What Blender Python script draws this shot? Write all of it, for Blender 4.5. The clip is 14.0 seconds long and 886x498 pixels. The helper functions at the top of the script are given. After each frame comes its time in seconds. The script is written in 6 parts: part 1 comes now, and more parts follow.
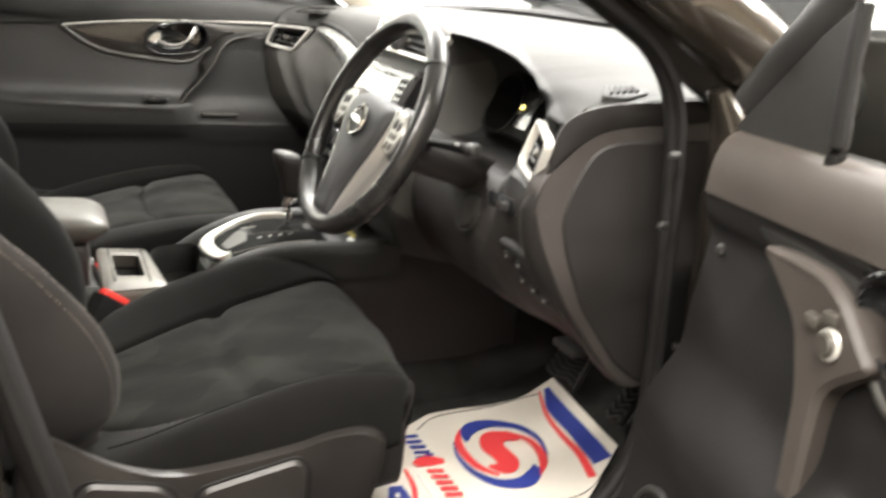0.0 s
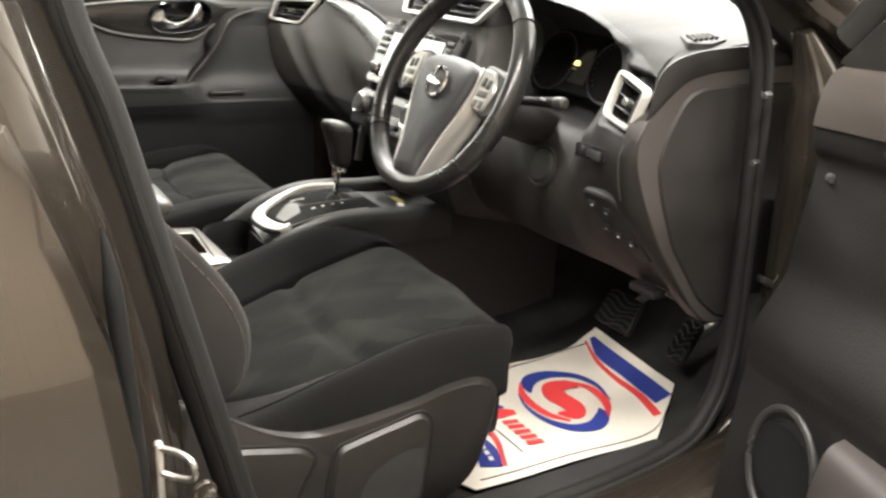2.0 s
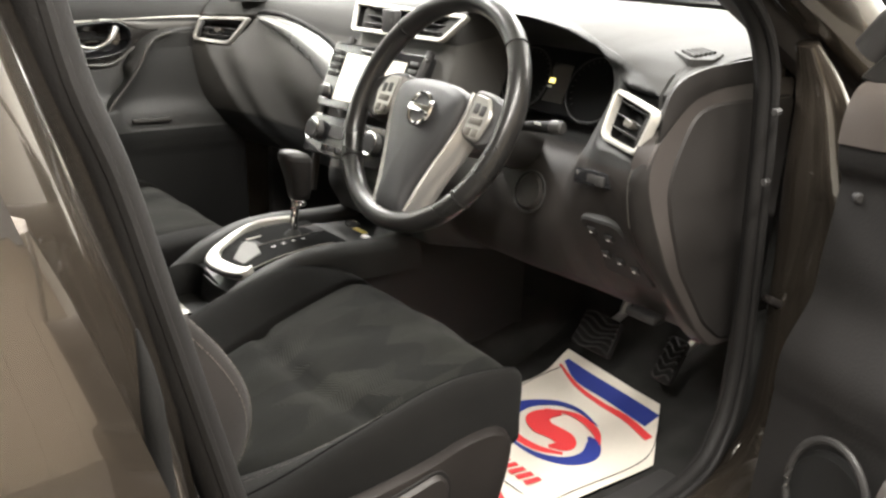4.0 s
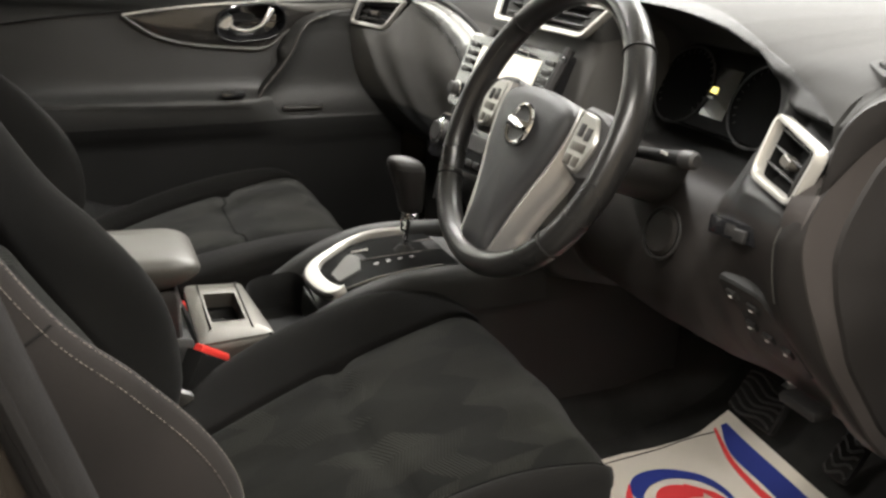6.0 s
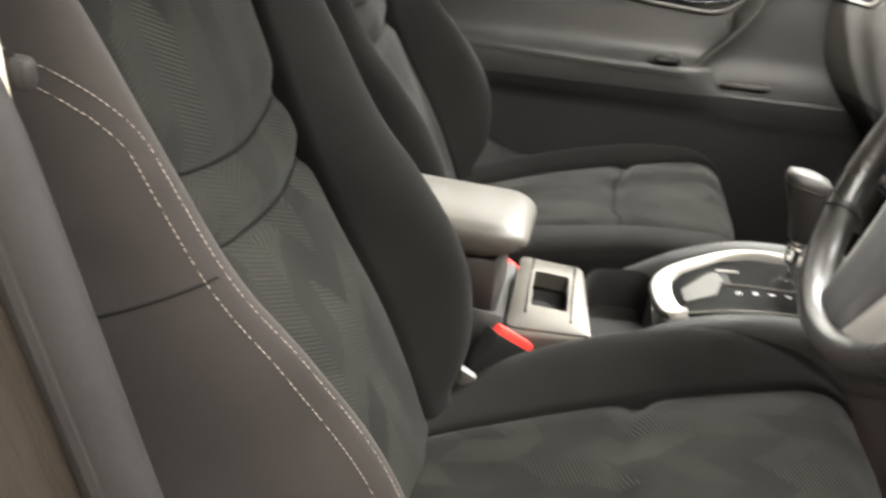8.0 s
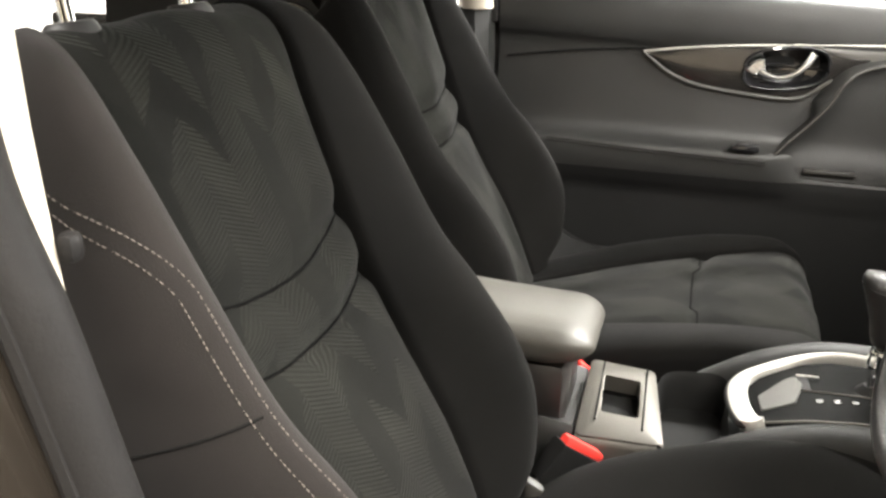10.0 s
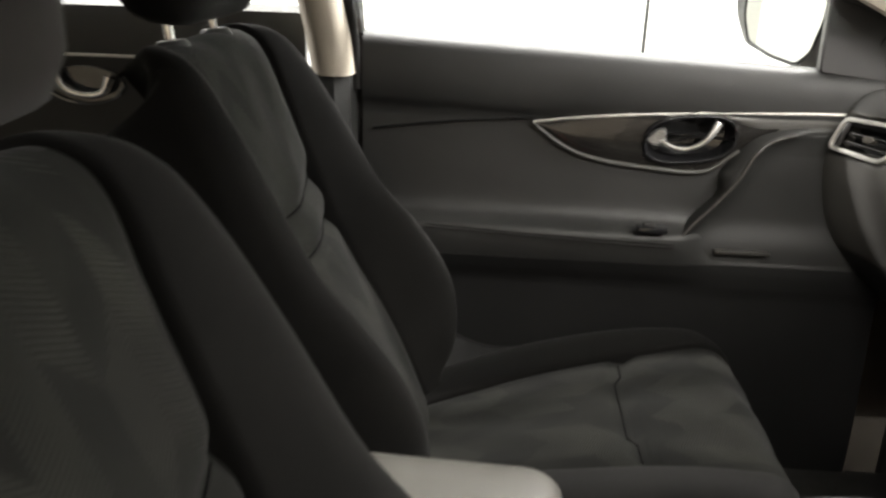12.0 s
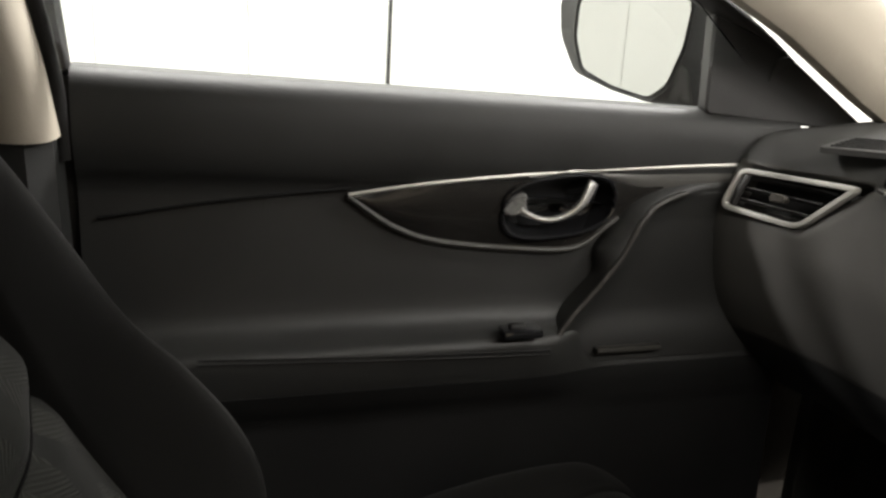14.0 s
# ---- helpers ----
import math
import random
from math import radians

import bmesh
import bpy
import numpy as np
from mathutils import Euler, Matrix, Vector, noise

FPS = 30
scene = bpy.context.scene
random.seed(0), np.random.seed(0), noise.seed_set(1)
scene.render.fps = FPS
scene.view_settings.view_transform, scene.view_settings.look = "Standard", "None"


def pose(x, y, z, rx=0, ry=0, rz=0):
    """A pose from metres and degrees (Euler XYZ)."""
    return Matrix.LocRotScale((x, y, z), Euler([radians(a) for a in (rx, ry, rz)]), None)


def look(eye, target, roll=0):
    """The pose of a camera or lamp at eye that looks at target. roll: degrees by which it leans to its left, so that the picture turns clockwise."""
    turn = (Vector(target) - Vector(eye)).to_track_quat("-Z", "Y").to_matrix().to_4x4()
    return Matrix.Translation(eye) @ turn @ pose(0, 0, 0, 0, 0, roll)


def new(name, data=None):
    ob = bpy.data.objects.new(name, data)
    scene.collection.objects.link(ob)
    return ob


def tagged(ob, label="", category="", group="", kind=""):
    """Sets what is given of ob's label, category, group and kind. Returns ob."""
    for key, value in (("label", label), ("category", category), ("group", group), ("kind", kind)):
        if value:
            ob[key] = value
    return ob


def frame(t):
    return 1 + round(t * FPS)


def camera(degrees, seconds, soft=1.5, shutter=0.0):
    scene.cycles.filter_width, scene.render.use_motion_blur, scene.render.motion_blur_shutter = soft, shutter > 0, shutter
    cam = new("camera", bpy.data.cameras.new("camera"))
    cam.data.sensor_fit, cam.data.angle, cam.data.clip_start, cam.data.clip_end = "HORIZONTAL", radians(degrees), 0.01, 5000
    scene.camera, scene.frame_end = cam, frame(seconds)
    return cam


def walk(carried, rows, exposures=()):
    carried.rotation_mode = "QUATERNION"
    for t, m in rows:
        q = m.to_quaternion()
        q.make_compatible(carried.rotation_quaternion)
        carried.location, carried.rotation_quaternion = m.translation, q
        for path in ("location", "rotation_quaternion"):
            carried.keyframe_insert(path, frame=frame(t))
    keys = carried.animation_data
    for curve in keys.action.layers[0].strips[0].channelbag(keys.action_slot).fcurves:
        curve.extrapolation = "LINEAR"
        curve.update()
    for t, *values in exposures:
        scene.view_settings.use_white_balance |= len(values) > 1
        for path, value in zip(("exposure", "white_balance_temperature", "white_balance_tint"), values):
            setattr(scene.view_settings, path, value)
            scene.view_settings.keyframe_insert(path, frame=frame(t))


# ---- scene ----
cam = camera(54.5, 14.0, 2.5, 0.5)

PATH = [
    (0, (-0.479, -1.633, 0.901), (0.389, 0.055, 0.27), 6.2),
    (0.5, (-0.443, -1.662, 0.924), (0.48, 0.028, 0.385), 9.0),
    (1, (-0.466, -1.668, 0.924), (0.274, 0.087, 0.313), 7.3),
    (1.5, (-0.587, -1.614, 0.895), (0.216, 0.108, 0.271), 4.1),
    (2, (-0.716, -1.556, 0.862), (0.291, 0.037, 0.192), 4.0),
    (4.3, (-0.772, -1.371, 0.87), (0.434, 0.09, 0.229), 2.8),
    (4.5, (-0.75, -1.367, 0.863), (0.455, 0.1, 0.233), 2.7),
    (5, (-0.729, -1.353, 0.869), (0.428, 0.142, 0.218), 2.3),
    (5.5, (-0.599, -1.314, 0.886), (0.359, 0.332, 0.277), 2.5),
    (6, (-0.488, -1.267, 0.88), (0.261, 0.442, 0.159), 2.3),
    (6.5, (-0.427, -1.211, 0.849), (0.248, 0.51, 0.085), 3.5),
    (7, (-0.37, -1.114, 0.834), (0.026, 0.641, -0.039), 5.5),
    (7.5, (-0.333, -1.089, 0.834), (-0.255, 0.682, -0.092), 4.1),
    (8, (-0.29, -1.09, 0.858), (-0.58, 0.691, -0.005), 4.7),
    (8.5, (-0.269, -1.097, 0.866), (-0.688, 0.669, 0.027), 3.8),
    (9, (-0.259, -1.09, 0.874), (-0.708, 0.682, 0.062), 2.7),
    (9.2, (-0.255, -1.083, 0.879), (-0.722, 0.693, 0.088), 2.1),
    (11.3, (-0.288, -1.025, 0.941), (-0.839, 0.797, 0.327), 1.2),
    (11.5, (-0.334, -0.949, 0.943), (-0.8, 0.901, 0.341), 1.2),
    (12, (-0.435, -0.75, 0.949), (-0.55, 1.131, 0.281), 1.9),
    (12.5, (-0.429, -0.555, 0.925), (-0.521, 1.352, 0.329), 3.1),
    (13, (-0.417, -0.402, 0.908), (-0.325, 1.507, 0.318), 3.4),
    (13.5, (-0.481, -0.297, 0.908), (-0.116, 1.587, 0.344), 3.5),
    (14, (-0.561, -0.221, 0.919), (-0.003, 1.6, 0.309), 3.5),
]
walk(cam, [(t, look(eye, target, roll)) for t, eye, target, roll in PATH], exposures=[(0, 1.8), (0.5, 1.4), (1, 0.92), (1.5, 1.4), (2, 1.83), (5, 1.7), (5.5, 1.3), (6, 1.18), (6.5, 1.7), (7, 1.8), (7.5, 2.0), (8, 2.4), (9.2, 2.43), (11.3, 1.08), (12, 1.05), (12.5, 1.02), (13, 0.68), (13.5, 0.55), (14, 0.2)])

# ---- world and light ----
world = bpy.data.worlds.new("world")
scene.world = world
world.use_nodes = True
world.node_tree.nodes["Background"].inputs[0].default_value = (0.75, 0.8, 0.9, 1)
world.node_tree.nodes["Background"].inputs[1].default_value = 0.15


def area_lamp(x, y, z, sx, sy, power, colour=(1.0, 0.955, 0.89)):
    lamp = bpy.data.lights.new("tube_light", "AREA")
    lamp.shape, lamp.size, lamp.size_y = "RECTANGLE", sx, sy
    lamp.energy, lamp.color = power, colour
    ob = new("tube_light", lamp)
    ob.location = (x, y, z)
    return ob


# unseen workshop ceiling tubes: two rows beside the car, two added ahead for brightness
TUBES = [(x, y) for y in (-1.9, 1.75) for x in (-2.4, -0.6, 1.2, 3.0)] + [(2.2, 0.0), (4.1, 0.0)]
for tx, ty in TUBES:
    area_lamp(tx, ty, 2.70, 1.5, 0.16, 54 if ty < -1 else (50 if ty < 1 else 102), (1.0, 0.955, 0.89) if ty < -1 else (1.0, 0.975, 0.935))

# ---- materials ----


def mat(name, colour, rough=0.5, metal=0.0, var=0.25, scale=40.0, bump=0.15, grain=400.0, coat=0.0, sheen=0.0, spec=0.5, rough_var=0.1):
    """A surface with colour variation at two scales and fine relief."""
    m = bpy.data.materials.new(name)
    m.use_nodes = True
    nt = m.node_tree
    b = nt.nodes["Principled BSDF"]
    b.inputs["Metallic"].default_value = metal
    b.inputs["Coat Weight"].default_value = coat
    b.inputs["Sheen Weight"].default_value = sheen
    b.inputs["Specular IOR Level"].default_value = spec
    tc = nt.nodes.new("ShaderNodeTexCoord")
    big = nt.nodes.new("ShaderNodeTexNoise")
    big.inputs["Scale"].default_value = scale * 0.15
    big.inputs["Detail"].default_value = 3
    small = nt.nodes.new("ShaderNodeTexNoise")
    small.inputs["Scale"].default_value = grain
    small.inputs["Detail"].default_value = 2
    for n in (big, small):
        nt.links.new(tc.outputs["Object"], n.inputs["Vector"])
    mix = nt.nodes.new("ShaderNodeMath")
    mix.operation = "MULTIPLY_ADD"
    mix.inputs[1].default_value = 0.35
    nt.links.new(small.outputs["Fac"], mix.inputs[0])
    nt.links.new(big.outputs["Fac"], mix.inputs[2])
    ramp = nt.nodes.new("ShaderNodeValToRGB")
    ramp.color_ramp.elements[0].position, ramp.color_ramp.elements[1].position = 0.4, 0.95
    ramp.color_ramp.elements[0].color = (*[c * (1 - var) for c in colour], 1)
    ramp.color_ramp.elements[1].color = (*[min(1, c * (1 + var)) for c in colour], 1)
    nt.links.new(mix.outputs[0], ramp.inputs[0])
    nt.links.new(ramp.outputs[0], b.inputs["Base Color"])
    rr = nt.nodes.new("ShaderNodeMapRange")
    rr.inputs[3].default_value, rr.inputs[4].default_value = max(0.02, rough - rough_var), min(1, rough + rough_var)
    nt.links.new(big.outputs["Fac"], rr.inputs[0])
    nt.links.new(rr.outputs[0], b.inputs["Roughness"])
    if bump > 0:
        bp = nt.nodes.new("ShaderNodeBump")
        bp.inputs["Strength"].default_value = bump
        bp.inputs["Distance"].default_value = 0.001
        nt.links.new(small.outputs["Fac"], bp.inputs["Height"])
        nt.links.new(bp.outputs[0], b.inputs["Normal"])
    return m


def plain(name, colour, rough=0.3, metal=0.0, coat=0.0, emit=0.0):
    m = bpy.data.materials.new(name)
    m.use_nodes = True
    b = m.node_tree.nodes["Principled BSDF"]
    b.inputs["Base Color"].default_value = (*colour, 1)
    b.inputs["Roughness"].default_value = rough
    b.inputs["Metallic"].default_value = metal
    b.inputs["Coat Weight"].default_value = coat
    if emit:
        b.inputs["Emission Color"].default_value = (*colour, 1)
        b.inputs["Emission Strength"].default_value = emit
    return m


def chevron_cloth(name, along):
    """Dark seat cloth woven in slanting patches of fine ribs, in columns that lean left and right in turn."""
    m = mat(name, (0.0054, 0.0054, 0.0043), 0.95, var=0.3, grain=900, bump=0.3, sheen=0.025, spec=0.12, rough_var=0.03)
    nt = m.node_tree
    b = nt.nodes["Principled BSDF"]
    base = b.inputs["Base Color"].links[0].from_socket
    tc = nt.nodes["Texture Coordinate"]
    sep = nt.nodes.new("ShaderNodeSeparateXYZ")
    nt.links.new(tc.outputs["Object"], sep.inputs[0])

    def op(kind, a, c=None, d=None):
        n = nt.nodes.new("ShaderNodeMath")
        n.operation = kind
        for i, v in enumerate((a, c, d)):
            if v is None:
                continue
            if isinstance(v, (int, float)):
                n.inputs[i].default_value = v
            else:
                nt.links.new(v, n.inputs[i])
        return n.outputs[0]

    u = sep.outputs["Y"]
    v = sep.outputs[along]
    tri = op("PINGPONG", u, 0.042)
    w = op("MULTIPLY_ADD", tri, 0.42, v)
    warp = nt.nodes.new("ShaderNodeTexNoise")
    warp.inputs["Scale"].default_value = 14
    nt.links.new(tc.outputs["Object"], warp.inputs["Vector"])
    slant = op("ADD", op("MULTIPLY_ADD", tri, 1.0, v), op("MULTIPLY", warp.outputs["Fac"], 0.05))
    row = op("FLOOR", op("DIVIDE", slant, 0.048))
    col = op("FLOOR", op("DIVIDE", u, 0.042))
    comb = nt.nodes.new("ShaderNodeCombineXYZ")
    nt.links.new(row, comb.inputs[0])
    nt.links.new(col, comb.inputs[1])
    rnd = nt.nodes.new("ShaderNodeTexWhiteNoise")
    nt.links.new(comb.outputs[0], rnd.inputs["Vector"])
    ribs = op("SINE", op("MULTIPLY", w, 1500.0))
    patch = op("GREATER_THAN", rnd.outputs["Value"], 0.45)
    soft = nt.nodes.new("ShaderNodeTexNoise")
    soft.inputs["Scale"].default_value = 9
    nt.links.new(tc.outputs["Object"], soft.inputs["Vector"])
    fade = op("MULTIPLY", patch, op("MULTIPLY", soft.outputs["Fac"], 1.0))
    rib_in = op("MULTIPLY", op("MULTIPLY_ADD", ribs, 0.5, 0.5), fade)
    hsv = nt.nodes.new("ShaderNodeHueSaturation")
    nt.links.new(base, hsv.inputs["Color"])
    tone = op("ADD", op("MULTIPLY_ADD", op("MULTIPLY", rnd.outputs["Value"], op("MULTIPLY", soft.outputs["Fac"], 2.0)), 0.85, 0.52), op("MULTIPLY", rib_in, 0.75))
    nt.links.new(tone, hsv.inputs["Value"])
    nt.links.new(hsv.outputs[0], b.inputs["Base Color"])
    bp = nt.nodes.new("ShaderNodeBump")
    bp.inputs["Strength"].default_value = 0.8
    bp.inputs["Distance"].default_value = 0.0014
    nt.links.new(rib_in, bp.inputs["Height"])
    nt.links.new(b.inputs["Normal"].links[0].from_socket, bp.inputs["Normal"])
    nt.links.new(bp.outputs[0], b.inputs["Normal"])
    return m


def glass(name, tint=(0.97, 0.985, 0.975)):
    m = bpy.data.materials.new(name)
    m.use_nodes = True
    nt = m.node_tree
    nt.nodes.remove(nt.nodes["Principled BSDF"])
    clear, gloss, mixer = nt.nodes.new("ShaderNodeBsdfTransparent"), nt.nodes.new("ShaderNodeBsdfGlossy"), nt.nodes.new("ShaderNodeMixShader")
    clear.inputs[0].default_value = (*tint, 1)
    gloss.inputs["Roughness"].default_value = 0.02
    fr = nt.nodes.new("ShaderNodeFresnel")
    fr.inputs[0].default_value = 1.45
    nt.links.new(fr.outputs[0], mixer.inputs[0])
    nt.links.new(clear.outputs[0], mixer.inputs[1])
    nt.links.new(gloss.outputs[0], mixer.inputs[2])
    nt.links.new(mixer.outputs[0], nt.nodes["Material Output"].inputs[0])
    return m


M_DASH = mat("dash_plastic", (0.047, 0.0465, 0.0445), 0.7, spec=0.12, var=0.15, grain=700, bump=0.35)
# dash plastic again, brighter for the light on its face
M_DASH_LIT = mat("dash_plastic_lit", (0.064, 0.0615, 0.057), 0.62, spec=0.25, var=0.15, grain=700, bump=0.35)
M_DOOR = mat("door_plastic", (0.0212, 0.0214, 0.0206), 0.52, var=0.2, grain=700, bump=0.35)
M_INSERT = mat("darker_door_plastic", (0.0165, 0.0164, 0.0155), 0.5, var=0.2, grain=700, bump=0.35)
M_DARK = mat("dark_plastic", (0.0195, 0.0185, 0.018), 0.55, var=0.2, grain=600, bump=0.25)
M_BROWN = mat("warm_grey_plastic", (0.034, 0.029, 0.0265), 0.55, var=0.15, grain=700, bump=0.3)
M_SEATTRIM = mat("seat_trim_plastic", (0.0165, 0.0143, 0.0132), 0.40, var=0.2, grain=700, bump=0.3)
M_SATIN = mat("satin_silver_plastic", (0.60, 0.585, 0.545), 0.30, metal=0.5, var=0.06, grain=900, bump=0.03)
M_DULL = mat("dull_silver_plastic", (0.078, 0.071, 0.062), 0.42, metal=0.3, spec=0.35, var=0.08, grain=900, bump=0.05)
M_SURROUND = mat("satin_grey_surround", (0.088, 0.082, 0.072), 0.40, metal=0.45, var=0.06, grain=900, bump=0.04)
M_BEZEL = mat("matt_silver_bezel", (0.52, 0.51, 0.475), 0.42, metal=0.45, var=0.05, grain=900, bump=0.03)
M_CHROME = plain("chrome", (0.8, 0.8, 0.8), 0.08, 1.0)
M_GLOSS = mat("gloss_black", (0.012, 0.012, 0.013), 0.12, var=0.1, bump=0.0, coat=0.6, rough_var=0.04)
M_INLAY = mat("brown_inlay", (0.0140, 0.0128, 0.0118), 0.25, var=0.25, scale=30, grain=200, bump=0.02, coat=0.4)
M_PAD = mat("horn_pad_plastic", (0.028, 0.028, 0.029), 0.5, var=0.15, grain=700, bump=0.3)
M_SWOOSH = mat("silver_grey_trim", (0.20, 0.20, 0.195), 0.28, metal=0.5, var=0.08, grain=800, bump=0.03, coat=0.3)
M_PLATE = mat("gear_plate_black", (0.007, 0.007, 0.007), 0.3, var=0.1, bump=0.0, spec=0.015, rough_var=0.05)
M_KNOB = mat("worn_knob_leather", (0.0145, 0.0135, 0.0128), 0.5, var=0.3, grain=300, bump=0.3, spec=0.3)
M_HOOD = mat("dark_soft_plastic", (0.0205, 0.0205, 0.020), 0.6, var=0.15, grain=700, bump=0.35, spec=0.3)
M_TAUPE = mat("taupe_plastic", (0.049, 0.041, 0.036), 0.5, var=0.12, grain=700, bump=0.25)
M_SPOKE = mat("spoke_silver", (0.50, 0.485, 0.46), 0.30, metal=0.75, var=0.06, grain=900, bump=0.03)
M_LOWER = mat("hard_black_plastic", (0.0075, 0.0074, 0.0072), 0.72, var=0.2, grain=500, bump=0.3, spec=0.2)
M_HANDLE = plain("polished_handle", (0.86, 0.85, 0.83), 0.24, 0.85)
M_SLIDE = mat("grey_slide_plastic", (0.040, 0.038, 0.034), 0.45, var=0.1, grain=500, bump=0.1)
M_LEATHER = mat("black_leather", (0.014, 0.0135, 0.013), 0.30, var=0.25, grain=260, bump=0.3, spec=0.5)
M_ARMREST = mat("grey_vinyl", (0.056, 0.0525, 0.0455), 0.46, var=0.08, grain=500, bump=0.2)
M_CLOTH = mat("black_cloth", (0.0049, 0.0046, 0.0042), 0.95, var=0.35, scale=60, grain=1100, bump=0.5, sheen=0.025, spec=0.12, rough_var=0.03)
# black cloth again, paler for the light on the driver's seat
M_CLOTH_LIT = mat("lit_black_cloth", (0.0152, 0.0132, 0.0121), 0.95, var=0.25, scale=60, grain=1200, bump=0.5, sheen=0.04, spec=0.12, rough_var=0.03)
M_CUSH = chevron_cloth("ribbed_cloth_flat", "X")
M_BACK = chevron_cloth("ribbed_cloth_upright", "Z")
M_CARPET = mat("carpet", (0.026, 0.0255, 0.0243), 0.98, var=0.4, scale=80, grain=1500, bump=0.9, spec=0.1)
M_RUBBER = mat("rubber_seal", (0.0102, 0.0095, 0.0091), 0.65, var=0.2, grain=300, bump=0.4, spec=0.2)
M_PAINT = mat("brown_metallic_paint", (0.052, 0.043, 0.034), 0.19, metal=0.65, var=0.08, grain=1500, bump=0.0, coat=1.0, rough_var=0.03)
M_CREAM = mat("cream_trim", (0.47, 0.42, 0.345), 0.7, var=0.05, grain=500, bump=0.2)
M_PAPER = mat("white_paper", (0.64, 0.595, 0.52), 0.75, var=0.04, scale=25, grain=90, bump=0.12)
M_BLUE = mat("blue_print", (0.02, 0.035, 0.22), 0.7, var=0.1, bump=0.0)
M_RED = mat("red_print", (0.68, 0.045, 0.05), 0.7, var=0.08, bump=0.0)
M_BUCKLE = plain("red_plastic", (0.75, 0.05, 0.04), 0.35)
# near black, for the shade drawn into the seat's seams and creases
M_SEAM_SHADE = mat("seam_shadow_cloth", (0.0020, 0.0019, 0.0018), 0.95, var=0.2, bump=0.0, spec=0.05)
M_STITCH = mat("pale_thread", (0.125, 0.108, 0.092), 0.9, var=0.15, bump=0.0)
M_MIRROR = plain("mirror_glass", (0.92, 0.93, 0.93), 0.0, 1.0)
M_WINDOW = glass("window_glass")
M_WALL = mat("white_wall_panel", (0.80, 0.80, 0.77), 0.6, var=0.03, scale=8, grain=60, bump=0.1)
M_FLOOR = mat("grey_concrete", (0.10, 0.093, 0.083), 0.55, var=0.2, scale=12, grain=120, bump=0.3)
M_TAN = mat("tan_wall_panel", (0.33, 0.28, 0.215), 0.6, var=0.05, scale=8, grain=60, bump=0.1)
M_STEEL = mat("zinc_steel", (0.6, 0.58, 0.55), 0.35, metal=1.0, var=0.1, grain=300, bump=0.05)
M_BAND = mat("grey_trim_band", (0.105, 0.102, 0.095), 0.36, metal=0.15, var=0.08, grain=800, bump=0.03)
# door plastic made paler, to paint highlights on raised edges
M_HIGHLIGHT = mat("door_highlight_plastic", (0.036, 0.034, 0.031), 0.36, var=0.15, grain=700, bump=0.15)
M_POD = mat("pod_silver", (0.27, 0.262, 0.245), 0.34, metal=0.65, var=0.06, grain=900, bump=0.03)
M_MOUNT = mat("black_mount_plastic", (0.0115, 0.0105, 0.0098), 0.5, var=0.2, grain=700, bump=0.3, spec=0.3)
M_HOUSING = mat("housing_plastic", (0.011, 0.0115, 0.0105), 0.35, var=0.15, grain=500, bump=0.1, spec=0.4)
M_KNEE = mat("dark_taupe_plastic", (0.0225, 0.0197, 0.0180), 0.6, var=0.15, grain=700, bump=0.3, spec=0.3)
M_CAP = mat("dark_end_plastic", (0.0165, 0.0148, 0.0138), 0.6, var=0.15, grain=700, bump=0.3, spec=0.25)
M_SCREEN = plain("lit_display", (0.70, 0.66, 0.56), 0.12, emit=0.20)
M_ICON = plain("lit_icon", (0.9, 0.75, 0.2), 0.3, emit=1.0)
M_GREYPRINT = plain("pale_print", (0.6, 0.6, 0.58), 0.5)

# ---- shape helpers ----
PLACE = {}


def part(name, bm, material, parent=None, label="", sharp=38, recalc=True):
    """Links a bmesh, given in world metres, as one mesh object under a thing or a part."""
    if recalc:
        bmesh.ops.recalc_face_normals(bm, faces=bm.faces)
    if parent is not None and parent in PLACE:
        bm.transform(PLACE[parent].inverted())
    me = bpy.data.meshes.new(name)
    bm.to_mesh(me)
    bm.free()
    me.polygons.foreach_set("use_smooth", [True] * len(me.polygons))
    me.set_sharp_from_angle(angle=radians(sharp))
    me.materials.append(material)
    ob = new(name, me)
    if parent is not None:
        ob.parent = parent
        if parent in PLACE:
            PLACE[ob] = PLACE[parent]
    if label:
        tagged(ob, label)
    return ob


def thing(name, x, y, z, label, category, group="", kind=""):
    ob = new(name)
    ob.empty_display_size = 0.05
    ob.location = (x, y, z)
    PLACE[ob] = Matrix.Translation((x, y, z))
    return tagged(ob, label, category, group, kind)


def cr(pts, n, closed=False):
    """n points on a smooth curve through the given ones."""
    p = [Vector(q) for q in pts]
    k = len(p)
    out = []
    spans = k if closed else k - 1
    for i in range(n):
        s = i * spans / (n if closed else n - 1)
        a = min(int(s), spans - 1)
        u = s - a
        if closed:
            p0, p1, p2, p3 = p[(a - 1) % k], p[a], p[(a + 1) % k], p[(a + 2) % k]
        else:
            p1, p2 = p[a], p[a + 1]
            p0 = p[a - 1] if a else p1 * 2 - p2
            p3 = p[a + 2] if a + 2 < k else p2 * 2 - p1
        out.append(0.5 * ((2 * p1) + (p2 - p0) * u + (2 * p0 - 5 * p1 + 4 * p2 - p3) * u * u + (3 * p1 - p0 - 3 * p2 + p3) * u ** 3))
    return out


